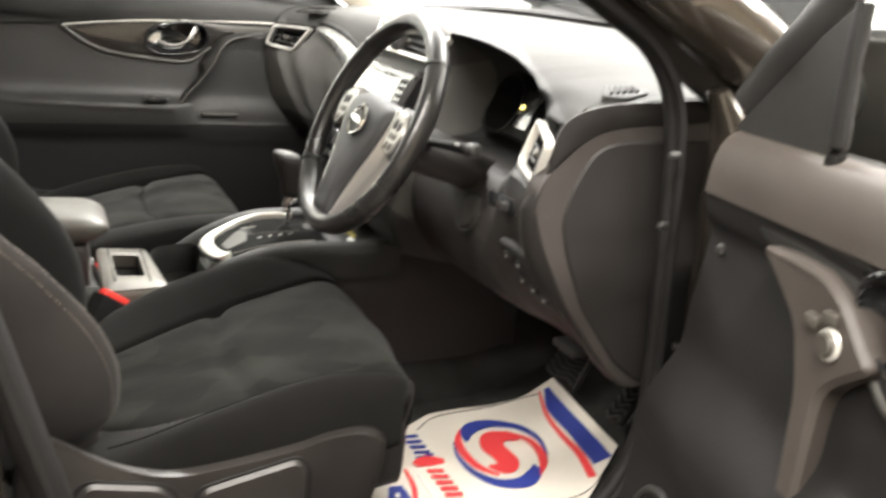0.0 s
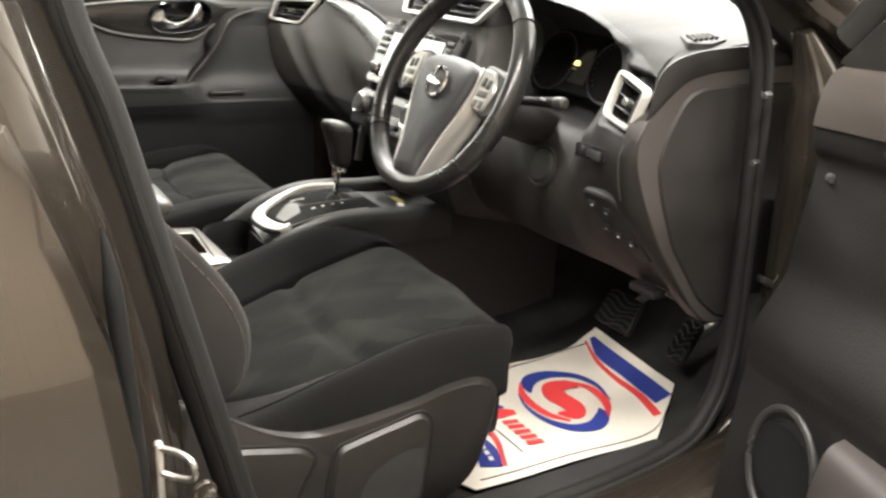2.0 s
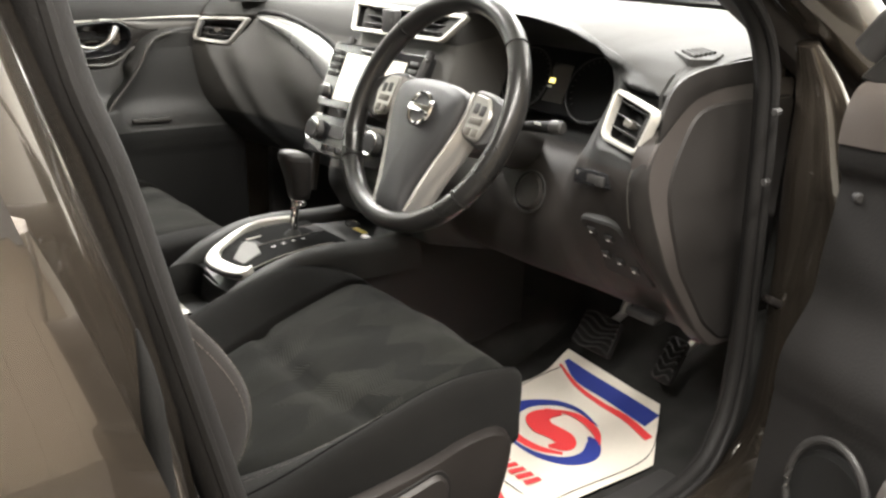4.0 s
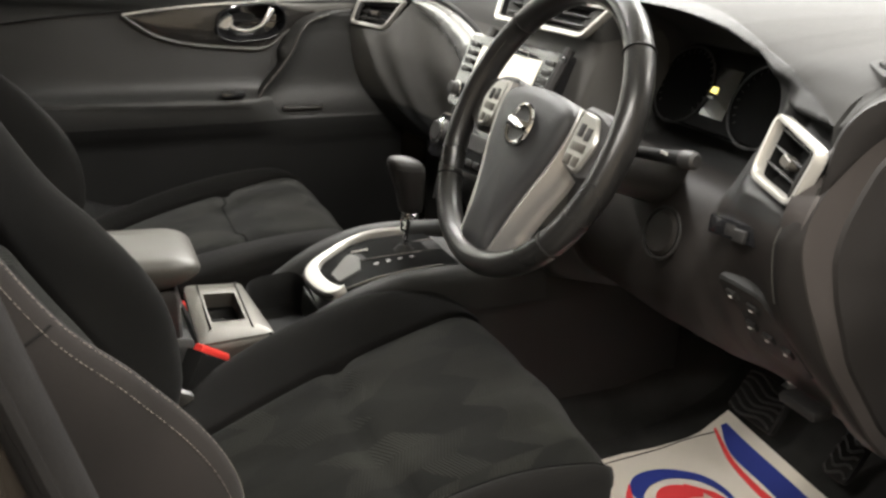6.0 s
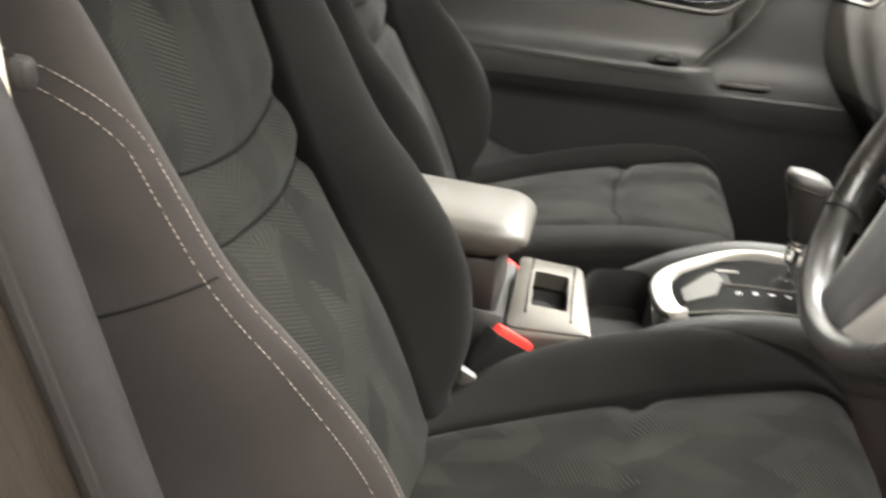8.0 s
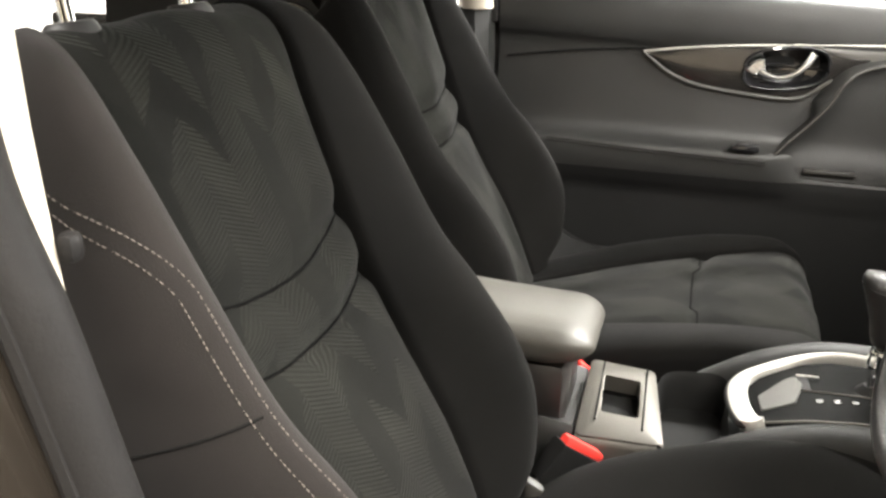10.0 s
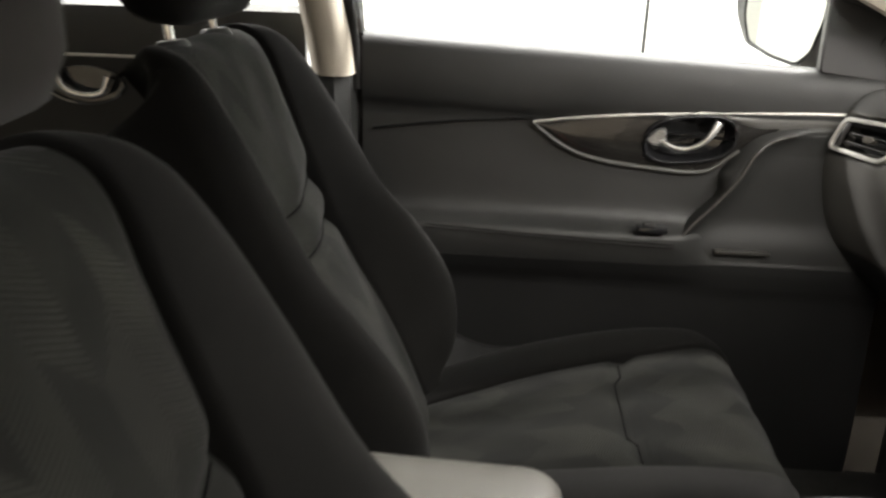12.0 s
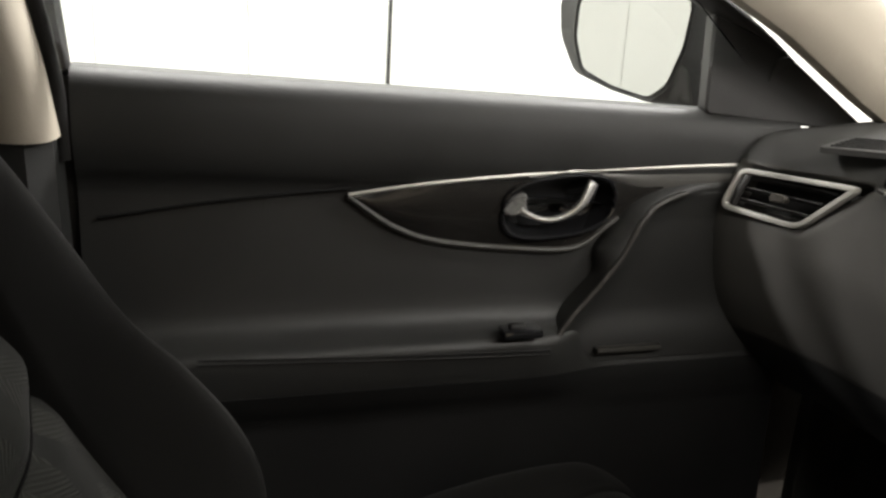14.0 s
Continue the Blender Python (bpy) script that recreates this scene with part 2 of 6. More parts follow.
def loft(rings, ring_closed=True, ends=True, path_closed=False, bm=None):
    bm = bm or bmesh.new()
    vs = [[bm.verts.new(p) for p in r] for r in rings]
    m = len(vs[0])
    count = len(vs) if path_closed else len(vs) - 1
    for i in range(count):
        a, b = vs[i], vs[(i + 1) % len(vs)]
        for j in range(m if ring_closed else m - 1):
            bm.faces.new((a[j], a[(j + 1) % m], b[(j + 1) % m], b[j]))
    if ends and ring_closed and not path_closed:
        bm.faces.new(vs[0][::-1])
        bm.faces.new(vs[-1])
    return bm


def tube(path, r, n=10, closed=False, bm=None, flat=1.0, up=(0, 0, 1)):
    """A round bar along a path; r may be a list. flat squeezes it along the side across 'up'."""
    p = [Vector(q) for q in path]
    k = len(p)
    rings = []
    for i in range(k):
        a = p[(i - 1) % k] if closed or i else p[0]
        b = p[(i + 1) % k] if closed or i < k - 1 else p[-1]
        d = (b - a).normalized()
        side = d.cross(Vector(up))
        if side.length < 1e-4:
            side = d.cross(Vector((1, 0, 0)))
        side.normalize()
        top = side.cross(d)
        rad = r[i] if isinstance(r, (list, tuple)) else r
        rings.append([p[i] + side * (math.cos(t) * rad * flat) + top * (math.sin(t) * rad) for t in [2 * math.pi * j / n for j in range(n)]])
    return loft(rings, True, not closed, closed, bm)


def rbox(c, s, bevel=0.004, rot=None, seg=2, bm=None):
    """A box with rounded edges: centre, size and a turn."""
    b = bmesh.new()
    bmesh.ops.create_cube(b, size=1)
    bmesh.ops.scale(b, vec=s, verts=b.verts)
    if bevel:
        bmesh.ops.bevel(b, geom=b.edges[:], offset=bevel, segments=seg, profile=0.5, affect="EDGES")
    m = Matrix.Translation(c) @ (rot if rot is not None else Matrix.Identity(4))
    b.transform(m)
    return join(bm, b)


def join(bm, b):
    if bm is None:
        return b
    me = bpy.data.meshes.new("tmp")
    b.to_mesh(me)
    b.free()
    bm.from_mesh(me)
    bpy.data.meshes.remove(me)
    return bm


def cyl(a, b, r, n=24, r2=None, bevel=0.0, bm=None):
    """A round pin from a to b, with eased rims."""
    a, b = Vector(a), Vector(b)
    d = (b - a).normalized()
    side = d.orthogonal().normalized()
    top = d.cross(side)
    r2 = r if r2 is None else r2
    prof = [(0, r - bevel), (bevel, r), ((b - a).length - bevel, r2), ((b - a).length, r2 - bevel)] if bevel else [(0, r), ((b - a).length, r2)]
    rings = [[a + d * h + (side * math.cos(t) + top * math.sin(t)) * q for t in [2 * math.pi * j / n for j in range(n)]] for h, q in prof]
    return join(bm, loft(rings)) if bm else loft(rings)


def roundpoly(pts, r=0.01, k=4):
    """Corners of a flat outline rounded off."""
    p = [Vector(q) for q in pts]
    out = []
    for i in range(len(p)):
        a, b, c = p[i - 1], p[i], p[(i + 1) % len(p)]
        u, v = a - b, c - b
        ra = min(r, u.length * 0.45)
        rb = min(r, v.length * 0.45)
        s, e = b + u.normalized() * ra, b + v.normalized() * rb
        for j in range(k + 1):
            t = j / k
            out.append(s * (1 - t) ** 2 + b * 2 * t * (1 - t) + e * t * t)
    return out


def normal_of(pts):
    n = Vector((0, 0, 0))
    for i in range(len(pts)):
        n += Vector(pts[i - 1]).cross(Vector(pts[i]))
    return n.normalized()


def scaled(pts, f, off=(0, 0, 0)):
    c = sum((Vector(p) for p in pts), Vector()) / len(pts)
    return [c + (Vector(p) - c) * f + Vector(off) for p in pts]


def inset(pts, d):
    """A flat outline moved inwards by about d."""
    p = [Vector(q) for q in pts]
    n = normal_of(p)
    out = []
    for i in range(len(p)):
        a, b, c = p[i - 1], p[i], p[(i + 1) % len(p)]
        t = (c - a)
        t = t.normalized() if t.length > 1e-9 else Vector((1, 0, 0))
        out.append(b + n.cross(t) * d)
    return out


def plate(pts, depth, face, bevel=0.002, bm=None):
    """A flat piece with eased rims. face: the way its front looks; depth: how far it goes back."""
    p = [Vector(q) for q in pts]
    n = Vector(face).normalized()
    if normal_of(p).dot(n) < 0:
        p = p[::-1]
    rings = [[q - n * depth for q in p], [q - n * bevel for q in p], inset([q for q in p], bevel)]
    b = loft(rings)
    return join(bm, b)


def frame_ring(outer, wide, thick, face, crown=0.002, bm=None):
    """A rim round an opening."""
    p = [Vector(q) for q in outer]
    n = Vector(face).normalized()
    if normal_of(p).dot(n) < 0:
        p = p[::-1]
    ins = inset(p, wide)
    mid = inset(p, wide * 0.5)
    q1, q2 = inset(p, wide * 0.15), inset(p, wide * 0.85)
    rings = [[v - n * thick for v in p], p, [v + n * crown * 0.8 for v in q1], [v + n * crown for v in mid], [v + n * crown * 0.8 for v in q2], ins, [v - n * thick for v in ins]]
    return join(bm, loft(rings, True, False))


def surf(grid, thick=0.0, towards=None, skip=None):
    """A sheet over rows of points; with a thickness it becomes a closed shell, its back moved by 'towards' * thick."""
    bm = bmesh.new()
    a = [[bm.verts.new(p) for p in row] for row in grid]
    R, C = len(a), len(a[0])
    for i in range(R - 1):
        for j in range(C - 1):
            if skip and skip((a[i][j].co + a[i + 1][j + 1].co) / 2):
                continue
            bm.faces.new((a[i][j], a[i][j + 1], a[i + 1][j + 1], a[i + 1][j]))
    if thick:
        t = Vector(towards) * thick
        b = [[bm.verts.new(Vector(p) + t) for p in row] for row in grid]
        for i in range(R - 1):
            for j in range(C - 1):
                if skip and skip((b[i][j].co + b[i + 1][j + 1].co) / 2):
                    continue
                bm.faces.new((b[i][j], b[i + 1][j], b[i + 1][j + 1], b[i][j + 1]))
        rim = [(0, j) for j in range(C)] + [(i, C - 1) for i in range(1, R)] + [(R - 1, j) for j in range(C - 2, -1, -1)] + [(i, 0) for i in range(R - 2, 0, -1)]
        for k in range(len(rim)):
            (i, j), (p, q) = rim[k], rim[(k + 1) % len(rim)]
            bm.faces.new((a[i][j], b[i][j], b[p][q], a[p][q]))
    return bm


def stitches(path, pitch=0.006, long=0.004, r=0.0007, side=(0, 0, 1)):
    """A row of thread stitches along a path."""
    p = [Vector(q) for q in path]
    bm = bmesh.new()
    left = 0.0
    for i in range(len(p) - 1):
        d = p[i + 1] - p[i]
        L = d.length
        if L < 1e-6:
            continue
        d.normalize()
        s = left
        while s < L:
            a, b = p[i] + d * s, p[i] + d * min(s + long, L)
            u = d.orthogonal().normalized()
            v = d.cross(u)
            tube([a, (a + b) / 2 + (u + v) * 0.0001, b], [r * 0.7, r, r * 0.7], 5, bm=bm)
            s += pitch
        left = s - L
    return bm

# ---- the workshop round the car ----
GROUND = -0.40
M_GREYWALL = mat("grey_joint", (0.72, 0.71, 0.68), 0.8, var=0.1, bump=0.0)
ground = part("ground", rbox((0, -0.5, GROUND - 0.05), (60, 60, 0.1), 0), M_FLOOR)
tagged(ground, "worn grey concrete workshop floor under the car", "floor", kind="structure")


def panel_wall(name, a, b, z0, z1, inward, pitch=0.5, board_mat=None, words="white panelled workshop wall with upright joints"):
    """A wall of upright white boards with narrow open joints."""
    a, b, inward = Vector(a), Vector(b), Vector(inward)
    d = (b - a).normalized()
    L = (b - a).length
    back = bmesh.new()
    mid = (a + b) / 2 - inward * 0.08
    size = (L + 0.3, 0.1, z1 - z0) if abs(d.x) > 0.5 else (0.1, L + 0.3, z1 - z0)
    wall = tagged(part(name, rbox((mid.x, mid.y, (z0 + z1) / 2), size, 0, bm=back), M_GREYWALL), words, "wall", kind="structure")
    n = int(L / pitch)
    board = bmesh.new()
    rbox((0, 0, (z0 + z1) / 2), (pitch - 0.004, 0.03, z1 - z0), 0.002, seg=1, bm=board)
    me = bpy.data.meshes.new("wall_board")
    board.to_mesh(me)
    board.free()
    me.materials.append(board_mat or M_WALL)
    for i in range(n):
        ob = new("wall_board", me)
        p = a + d * pitch * (i + 0.5)
        ob.matrix_world = pose(p.x, p.y, 0, 0, 0, 0 if abs(d.x) > 0.5 else 90)
        ob.parent = wall
    return wall


panel_wall("wall_north", (-6.123, 2.8, 0), (6.357, 2.8, 0), GROUND, 2.8, (0, -1, 0), 0.48)
tagged(part("trim_wall_joint", rbox((0.118, 2.782, 1.2), (0.012, 0.012, 3.2), 0.002), M_DARK), "dark upright joint cover on the white wall", "joint cover", kind="structure")
panel_wall("wall_east", (5.0, -4.6, 0), (5.0, 2.9, 0), GROUND, 2.8, (-1, 0, 0), 0.75)
panel_wall("wall_south", (-6.3, -4.6, 0), (6.2, -4.6, 0), GROUND, 2.8, (0, 1, 0), 0.5, M_TAN, "tan panelled workshop wall with upright joints")
panel_wall("wall_west", (-6.0, -4.6, 0), (-6.0, 2.9, 0), GROUND, 2.8, (1, 0, 0), 0.75)
ceil = part("ceiling", rbox((-0.4, -0.9, 2.86), (12.4, 7.8, 0.1), 0), M_WALL)
tagged(ceil, "plain white workshop ceiling", "ceiling", kind="structure")
M_TUBE = plain("glowing_tube", (1.0, 0.95, 0.86), 0.4, emit=6.0)
for tx, ty in TUBES:
    fit_ob = thing("ceiling_light", tx, ty, 2.81, "long white fluorescent ceiling light with two tubes, out of view", "light", "ceiling lights of the workshop")
    part("light_body", rbox((tx, ty, 2.78), (1.55, 0.2, 0.055), 0.01), M_WALL, fit_ob)
    for s in (-1, 1):
        part("light_tube", cyl((tx - 0.74, ty + s * 0.05, 2.738), (tx + 0.74, ty + s * 0.05, 2.738), 0.013, 12), M_TUBE, fit_ob)

# ---- the car's shell ----
YR, YL = -0.76, 0.80   # inner faces of the two sides


def car_floor():
    xs = [-2.2, -1.2, -0.5, 0.0, 0.25, 0.38, 0.48, 0.58, 0.66, 0.70, 0.71]
    zs = [0.02, 0.0, 0.0, 0.0, 0.0, 0.0, 0.018, 0.060, 0.13, 0.28, 0.62]
    ys = [-0.70, -0.6, -0.3, -0.16, -0.13, -0.10, 0, 0.10, 0.14, 0.3, 0.6, 0.75]
    grid = []
    for x, z in zip(xs, zs):
        row = []
        for y in ys:
            hump = 0.16 * max(0, 1 - (abs(y - 0.0) / 0.15) ** 4) if abs(y) < 0.15 else 0
            row.append((x, y, z + hump * (1 if x < 0.5 else 0.6)))
        grid.append(row)
    bm = surf(grid, 0.03, (0, 0, -1))
    return tagged(part("floor", bm, M_CARPET), "black carpeted car floor with a centre tunnel", "floor", kind="structure")


car_floor()
for yk, nm in ((-0.735, "trim_kick_right"), (0.775, "trim_kick_left")):
    tagged(part(nm, rbox((0.58, yk, 0.15), (0.46, 0.03, 0.42), 0.01), M_CARPET), "dark lining at the side of the footwell", "footwell lining", kind="structure")
tagged(part("wall_bulkhead", rbox((0.76, 0.0, 0.40), (0.06, 1.6, 0.72), 0.01), M_CARPET), "dark carpeted bulkhead behind the pedals", "bulkhead", kind="structure")

# sill, pillars, roof and tail as one painted shell with parts
shell = thing("car", -0.6, 0.0, GROUND, "dark brown metallic car body with its front door open", "car")


def sweep_xz(path, y0, y1, half, bm=None, taper=0):
    """A body member along a path in the x-z plane between two depths, with rounded section."""
    p = [Vector((a, 0, b)) for a, b in path]
    rings = []
    for i in range(len(p)):
        d = (p[min(i + 1, len(p) - 1)] - p[max(i - 1, 0)]).normalized()
        nrm = Vector((-d.z, 0, d.x))
        h = half[i] if isinstance(half, (list, tuple)) else half
        ym, yd = (y0 + y1) / 2, abs(y1 - y0) / 2
        if i < taper:
            ym, yd = y1 - yd * (0.25 + 0.75 * i / taper), yd * (0.25 + 0.75 * i / taper)
        ring = []
        for k in range(16):
            t = 2 * math.pi * k / 16
            c, s = math.cos(t), math.sin(t)
            sc = (abs(c) ** 3.0 + abs(s) ** 3.0) ** (-1 / 3.0)
            ring.append(p[i] + nrm * (h * c * sc) + Vector((0, ym + yd * s * sc, 0)))
        rings.append(ring)
    return join(bm, loft(rings)) if bm else loft(rings)


# door opening: front upright, lower corner, sill
ring_path = cr([(0.295, 0, 0.80), (0.325, 0, 0.73), (0.335, 0, 0.64), (0.346, 0, 0.55), (0.357, 0, 0.42), (0.364, 0, 0.32), (0.350, 0, 0.21), (0.27, 0, 0.135), (0.05, 0, 0.10), (-0.30, 0, 0.105), (-0.55, 0, 0.12)], 40)
part("door_opening_frame", sweep_xz([(p.x + 0.045, p.z - 0.02) for p in ring_path], -0.88, -0.755, [0.010 + 0.030 * min(1, i / 9) for i in range(40)], taper=10), M_PAINT, shell, "glossy dark brown painted door opening")
part("sill", rbox((-0.62, -0.83, -0.02), (1.9, 0.17, 0.2), 0.03), M_PAINT, shell)
part("scuff_plate", rbox((-0.12, -0.72, 0.075), (0.85, 0.10, 0.03), 0.01), M_DARK, shell, "black plastic sill cover")
part("wing", loft([[(x, y, z) for y, z in ((-0.93, -0.1), (-0.945, 0.2), (-0.94, 0.5), (-0.91, 0.60), (-0.80, 0.66), (-0.74, 0.58), (-0.74, 0.0))] for x in (0.44, 0.6, 1.0, 1.5)]), M_PAINT, shell)
for bx, bz in ((0.282, 0.694), (0.284, 0.598)):
    part("hinge_bolt", cyl((bx + 0.01, -0.775, bz), (bx - 0.006, -0.778, bz), 0.0055, 6, bevel=0.0015), M_DARK, shell, "dark hinge bolt")
part("bonnet", surf([[(x, y, 0.70 + 0.05 * (1 - (y / 0.8) ** 2) - 0.10 * max(0, x - 0.95) ** 1.5) for y in [-0.8 + 0.1 * k for k in range(17)]] for x in (0.93, 1.1, 1.4, 1.7, 1.95)], 0.03, (0, 0, -1)), M_PAINT, shell)

part("check_strap", tube(cr([(0.361, -0.765, 0.409), (0.351, -0.785, 0.412), (0.414, -0.81, 0.379), (0.394, -0.88, 0.379)], 12), 0.006, 8, flat=0.6), M_SEATTRIM, shell, "dull metal door check strap")
# driver's A-pillar: runs up and back beside the windscreen
def a_pillar(sgn):
    """Both skins of a windscreen pillar: the painted outer one and the trim inside."""
    pts = [(0.62, 0.69), (0.346, 0.838), (0.198, 0.922), (0.0, 1.015), (-0.3, 1.12), (-0.7, 1.16)]
    out, inn = [], []
    for i, (x, z) in enumerate(pts):
        y = sgn * (0.765 - 0.022 * i) + 0.03
        for rings, yo, hy, hh, dz in ((out, 0.055, 0.038, 0.05, 0.012), (inn, 0.0, 0.032, 0.058, 0.0)):
            ring = []
            for q in range(14):
                t = 2 * math.pi * q / 14
                c, s_ = math.cos(t), math.sin(t)
                sc = (abs(c) ** 2.6 + abs(s_) ** 2.6) ** (-1 / 2.6)
                ring.append(Vector((x + 0.35 * hh * c * sc, y + sgn * yo + hy * s_ * sc, z + dz + hh * c * sc)))
            rings.append(ring)
    part("pillar_panel", loft(out), M_PAINT, shell)
    return inn


inner_r = a_pillar(-1)
inner_l = a_pillar(1)
# right trim pairs with the cream left one; its shade is put into the colour
tagged(part("trim_front_right", loft(inner_r), M_BROWN), "plastic front pillar trim beside the windscreen, coloured dark for its shade", "pillar trim", kind="structure")
tagged(part("trim_front_left", loft(inner_l), M_CREAM), "cream plastic front pillar trim beside the windscreen", "pillar trim", kind="structure")

# rubber seal round the door opening
seal_pts = [(-0.62, -0.665, 1.10), (-0.3, -0.69, 1.055), (0.0, -0.715, 0.952), (0.18, -0.727, 0.865), (0.25, -0.733, 0.822), (0.292, -0.737, 0.768), (0.312, -0.74, 0.691), (0.333, -0.742, 0.505), (0.347, -0.743, 0.36), (0.347, -0.745, 0.27), (0.322, -0.75, 0.19), (0.25, -0.757, 0.135), (0.05, -0.76, 0.112), (-0.25, -0.76, 0.115), (-0.40, -0.755, 0.145), (-0.450, -0.745, 0.24), (-0.477, -0.742, 0.333), (-0.500, -0.742, 0.42), (-0.521, -0.742, 0.50), (-0.547, -0.742, 0.60), (-0.573, -0.742, 0.70), (-0.603, -0.740, 0.795), (-0.62, -0.725, 0.95), (-0.58, -0.70, 1.07)]
seal = tagged(part("door_seal", tube(cr(seal_pts, 150), [0.0125 + 0.0075 * max(0.0, min(1.0, (i - 92) / 8, (148 - i) / 6)) for i in range(150)], 10, up=(0, 1, 0)), M_RUBBER), "black rubber weather seal round the door opening", "door seal", kind="structure")
part("seal_lip", tube([q + Vector((0, -0.016, 0)) for q in cr(seal_pts, 150)], 0.0065, 8, up=(0, 1, 0)), M_RUBBER, seal)
part("seal_fin", tube([q + Vector((0, 0.012, 0)) for q in cr(seal_pts, 150)], 0.0045, 8, up=(0, 1, 0)), M_RUBBER, seal)

# B-pillar of the driver's side
bp = [(-0.50, 0.05), (-0.515, 0.20), (-0.53, 0.383), (-0.548, 0.50), (-0.575, 0.62), (-0.605, 0.72), (-0.632, 0.82), (-0.66, 0.95), (-0.68, 1.10)]
rings = []
for x, z in bp:
    lean = max(0, z - 0.75) * 0.25
    rings.append([(x + dx - 0.0, y + lean, z) for dx, y in ((0.012, -0.752), (0.003, -0.772), (-0.010, -0.81), (-0.022, -0.845), (-0.055, -0.868), (-0.11, -0.885), (-0.17, -0.86), (-0.19, -0.80), (-0.10, -0.735), (-0.01, -0.742))])
part("centre_pillar", loft([cr(r, 27, True) for r in rings]), M_PAINT, shell)
# rear door of the driver's side
rd = []
for z, x, y in ((-0.12, -0.63, -0.94), (0.1, -0.60, -0.955), (0.30, -0.60, -0.955), (0.454, -0.607, -0.95), (0.55, -0.62, -0.945), (0.618, -0.64, -0.935), (0.684, -0.662, -0.925), (0.72, -0.676, -0.915)):
    rd.append([(x, y + 0.055, z), (x + 0.012, y + 0.03, z), (x + 0.008, y + 0.006, z), (x - 0.012, y - 0.004, z), (x - 0.2, y - 0.012, z), (x - 0.6, y - 0.01, z), (x - 0.9, y, z), (x - 0.9, y + 0.07, z)])
part("rear_door", loft(rd), M_PAINT, shell, "glossy dark brown rear door panel")
part("rear_door_frame", loft([[(x, y, z), (x - 0.10, y - 0.004, z + 0.01), (x - 0.10, y + 0.05, z), (x, y + 0.05, z)] for x, y, z in ((-0.672, -0.915, 0.715), (-0.70, -0.895, 0.82), (-0.735, -0.86, 0.98), (-0.77, -0.82, 1.10))]), M_GLOSS, shell, "gloss black window frame of the rear door")
part("window_seal_strip", tube([(-0.69, -0.925, 0.725), (-1.0, -0.93, 0.735), (-1.55, -0.925, 0.75)], 0.012, 8), M_CHROME, shell, "bright strip under the rear window")
rg = part("window_rear_right", surf([[(-0.78, -0.885, 0.74), (-1.5, -0.885, 0.76)], [(-0.85, -0.80, 1.08), (-1.5, -0.80, 1.08)]], 0.005, (0, 1, 0)), M_WINDOW, shell, "tinted side window glass")
rg.visible_shadow = False
# black tapered tube stands for the dark gap between pillar and rear door
part("door_gap_strip", tube(cr([(-0.604, -0.876, 0.635), (-0.600, -0.878, 0.60), (-0.596, -0.880, 0.539), (-0.590, -0.880, 0.451), (-0.586, -0.880, 0.38), (-0.58, -0.880, 0.1)], 30), [0.001 + 0.007 * min(1, i / 8) for i in range(30)], 10, up=(0, 1, 0)), M_LOWER, shell, "black strip standing for the dark door gap")
# striker and bolt on the pillar
part("striker_plate", rbox((-0.569, -0.874, 0.397), (0.008, 0.010, 0.066), 0.003), M_STEEL, shell)
part("striker_loop", tube(cr([(-0.568, -0.876, 0.424), (-0.556, -0.892, 0.425), (-0.547, -0.904, 0.420), (-0.546, -0.905, 0.404), (-0.556, -0.892, 0.399), (-0.568, -0.876, 0.398)], 20), 0.0030, 8), M_STEEL, shell, "bare steel door catch loop")
part("bolt", cyl((-0.520, -0.835, 0.338), (-0.516, -0.850, 0.338), 0.0085, 6, bevel=0.002), M_PAINT, shell)
part("bolt_washer", cyl((-0.520, -0.835, 0.338), (-0.519, -0.841, 0.338), 0.013, 20, bevel=0.001), M_PAINT, shell)
for hx, hz, mm in ((0.262, 0.615, M_DARK), (0.292, 0.455, M_STEEL)):
    part("screw", cyl((hx, -0.912, hz), (hx - 0.010, -0.922, hz), 0.007, 10, bevel=0.002), mm, shell)
# left side, roof and tail
part("outer_side", rbox((-0.5, 0.93, 0.16), (2.9, 0.05, 1.0), 0.02), M_PAINT, shell)
part("roof_panel", surf([[(x, y, 1.22 - 0.10 * (y / 0.7) ** 2 - 0.08 * max(0, (x + 0.35) / 0.4) ** 2) for y in [-0.66 + 0.11 * k for k in range(13)]] for x in (-0.18, -0.4, -0.8, -1.4, -2.2)], 0.02, (0, 0, 1)), M_PAINT, shell)
part("tail_panel", rbox((-2.25, 0, 0.35), (0.06, 1.8, 1.6), 0.02), M_PAINT, shell)
headliner = part("ceiling_lining", surf([[(x, y, 1.20 - 0.10 * (y / 0.7) ** 2 - 0.08 * max(0, (x + 0.35) / 0.4) ** 2) for y in [-0.66 + 0.11 * k for k in range(13)]] for x in (-0.18, -0.4, -0.8, -1.4, -2.2)], 0.01, (0, 0, 1)), M_CREAM)
tagged(headliner, "pale cream fabric roof lining of the car", "headliner", kind="structure")

# windscreen and left windows
ws = part("window_1", surf([[(0.96 - 1.10 * k, -0.74 + 1.5 * j / 12 + (0.09 - 0.18 * j / 12) * k, 0.775 + 0.36 * k + 0.05 * (1 - (2 * j / 12 - 1) ** 2) * k) for j in range(13)] for k in (0, 0.2, 0.4, 0.6, 0.8, 1.0)], 0.006, (0, 0, 1)), M_WINDOW)
tagged(ws, "clear sloping windscreen glass", "windscreen", kind="structure")
ws.visible_shadow = False
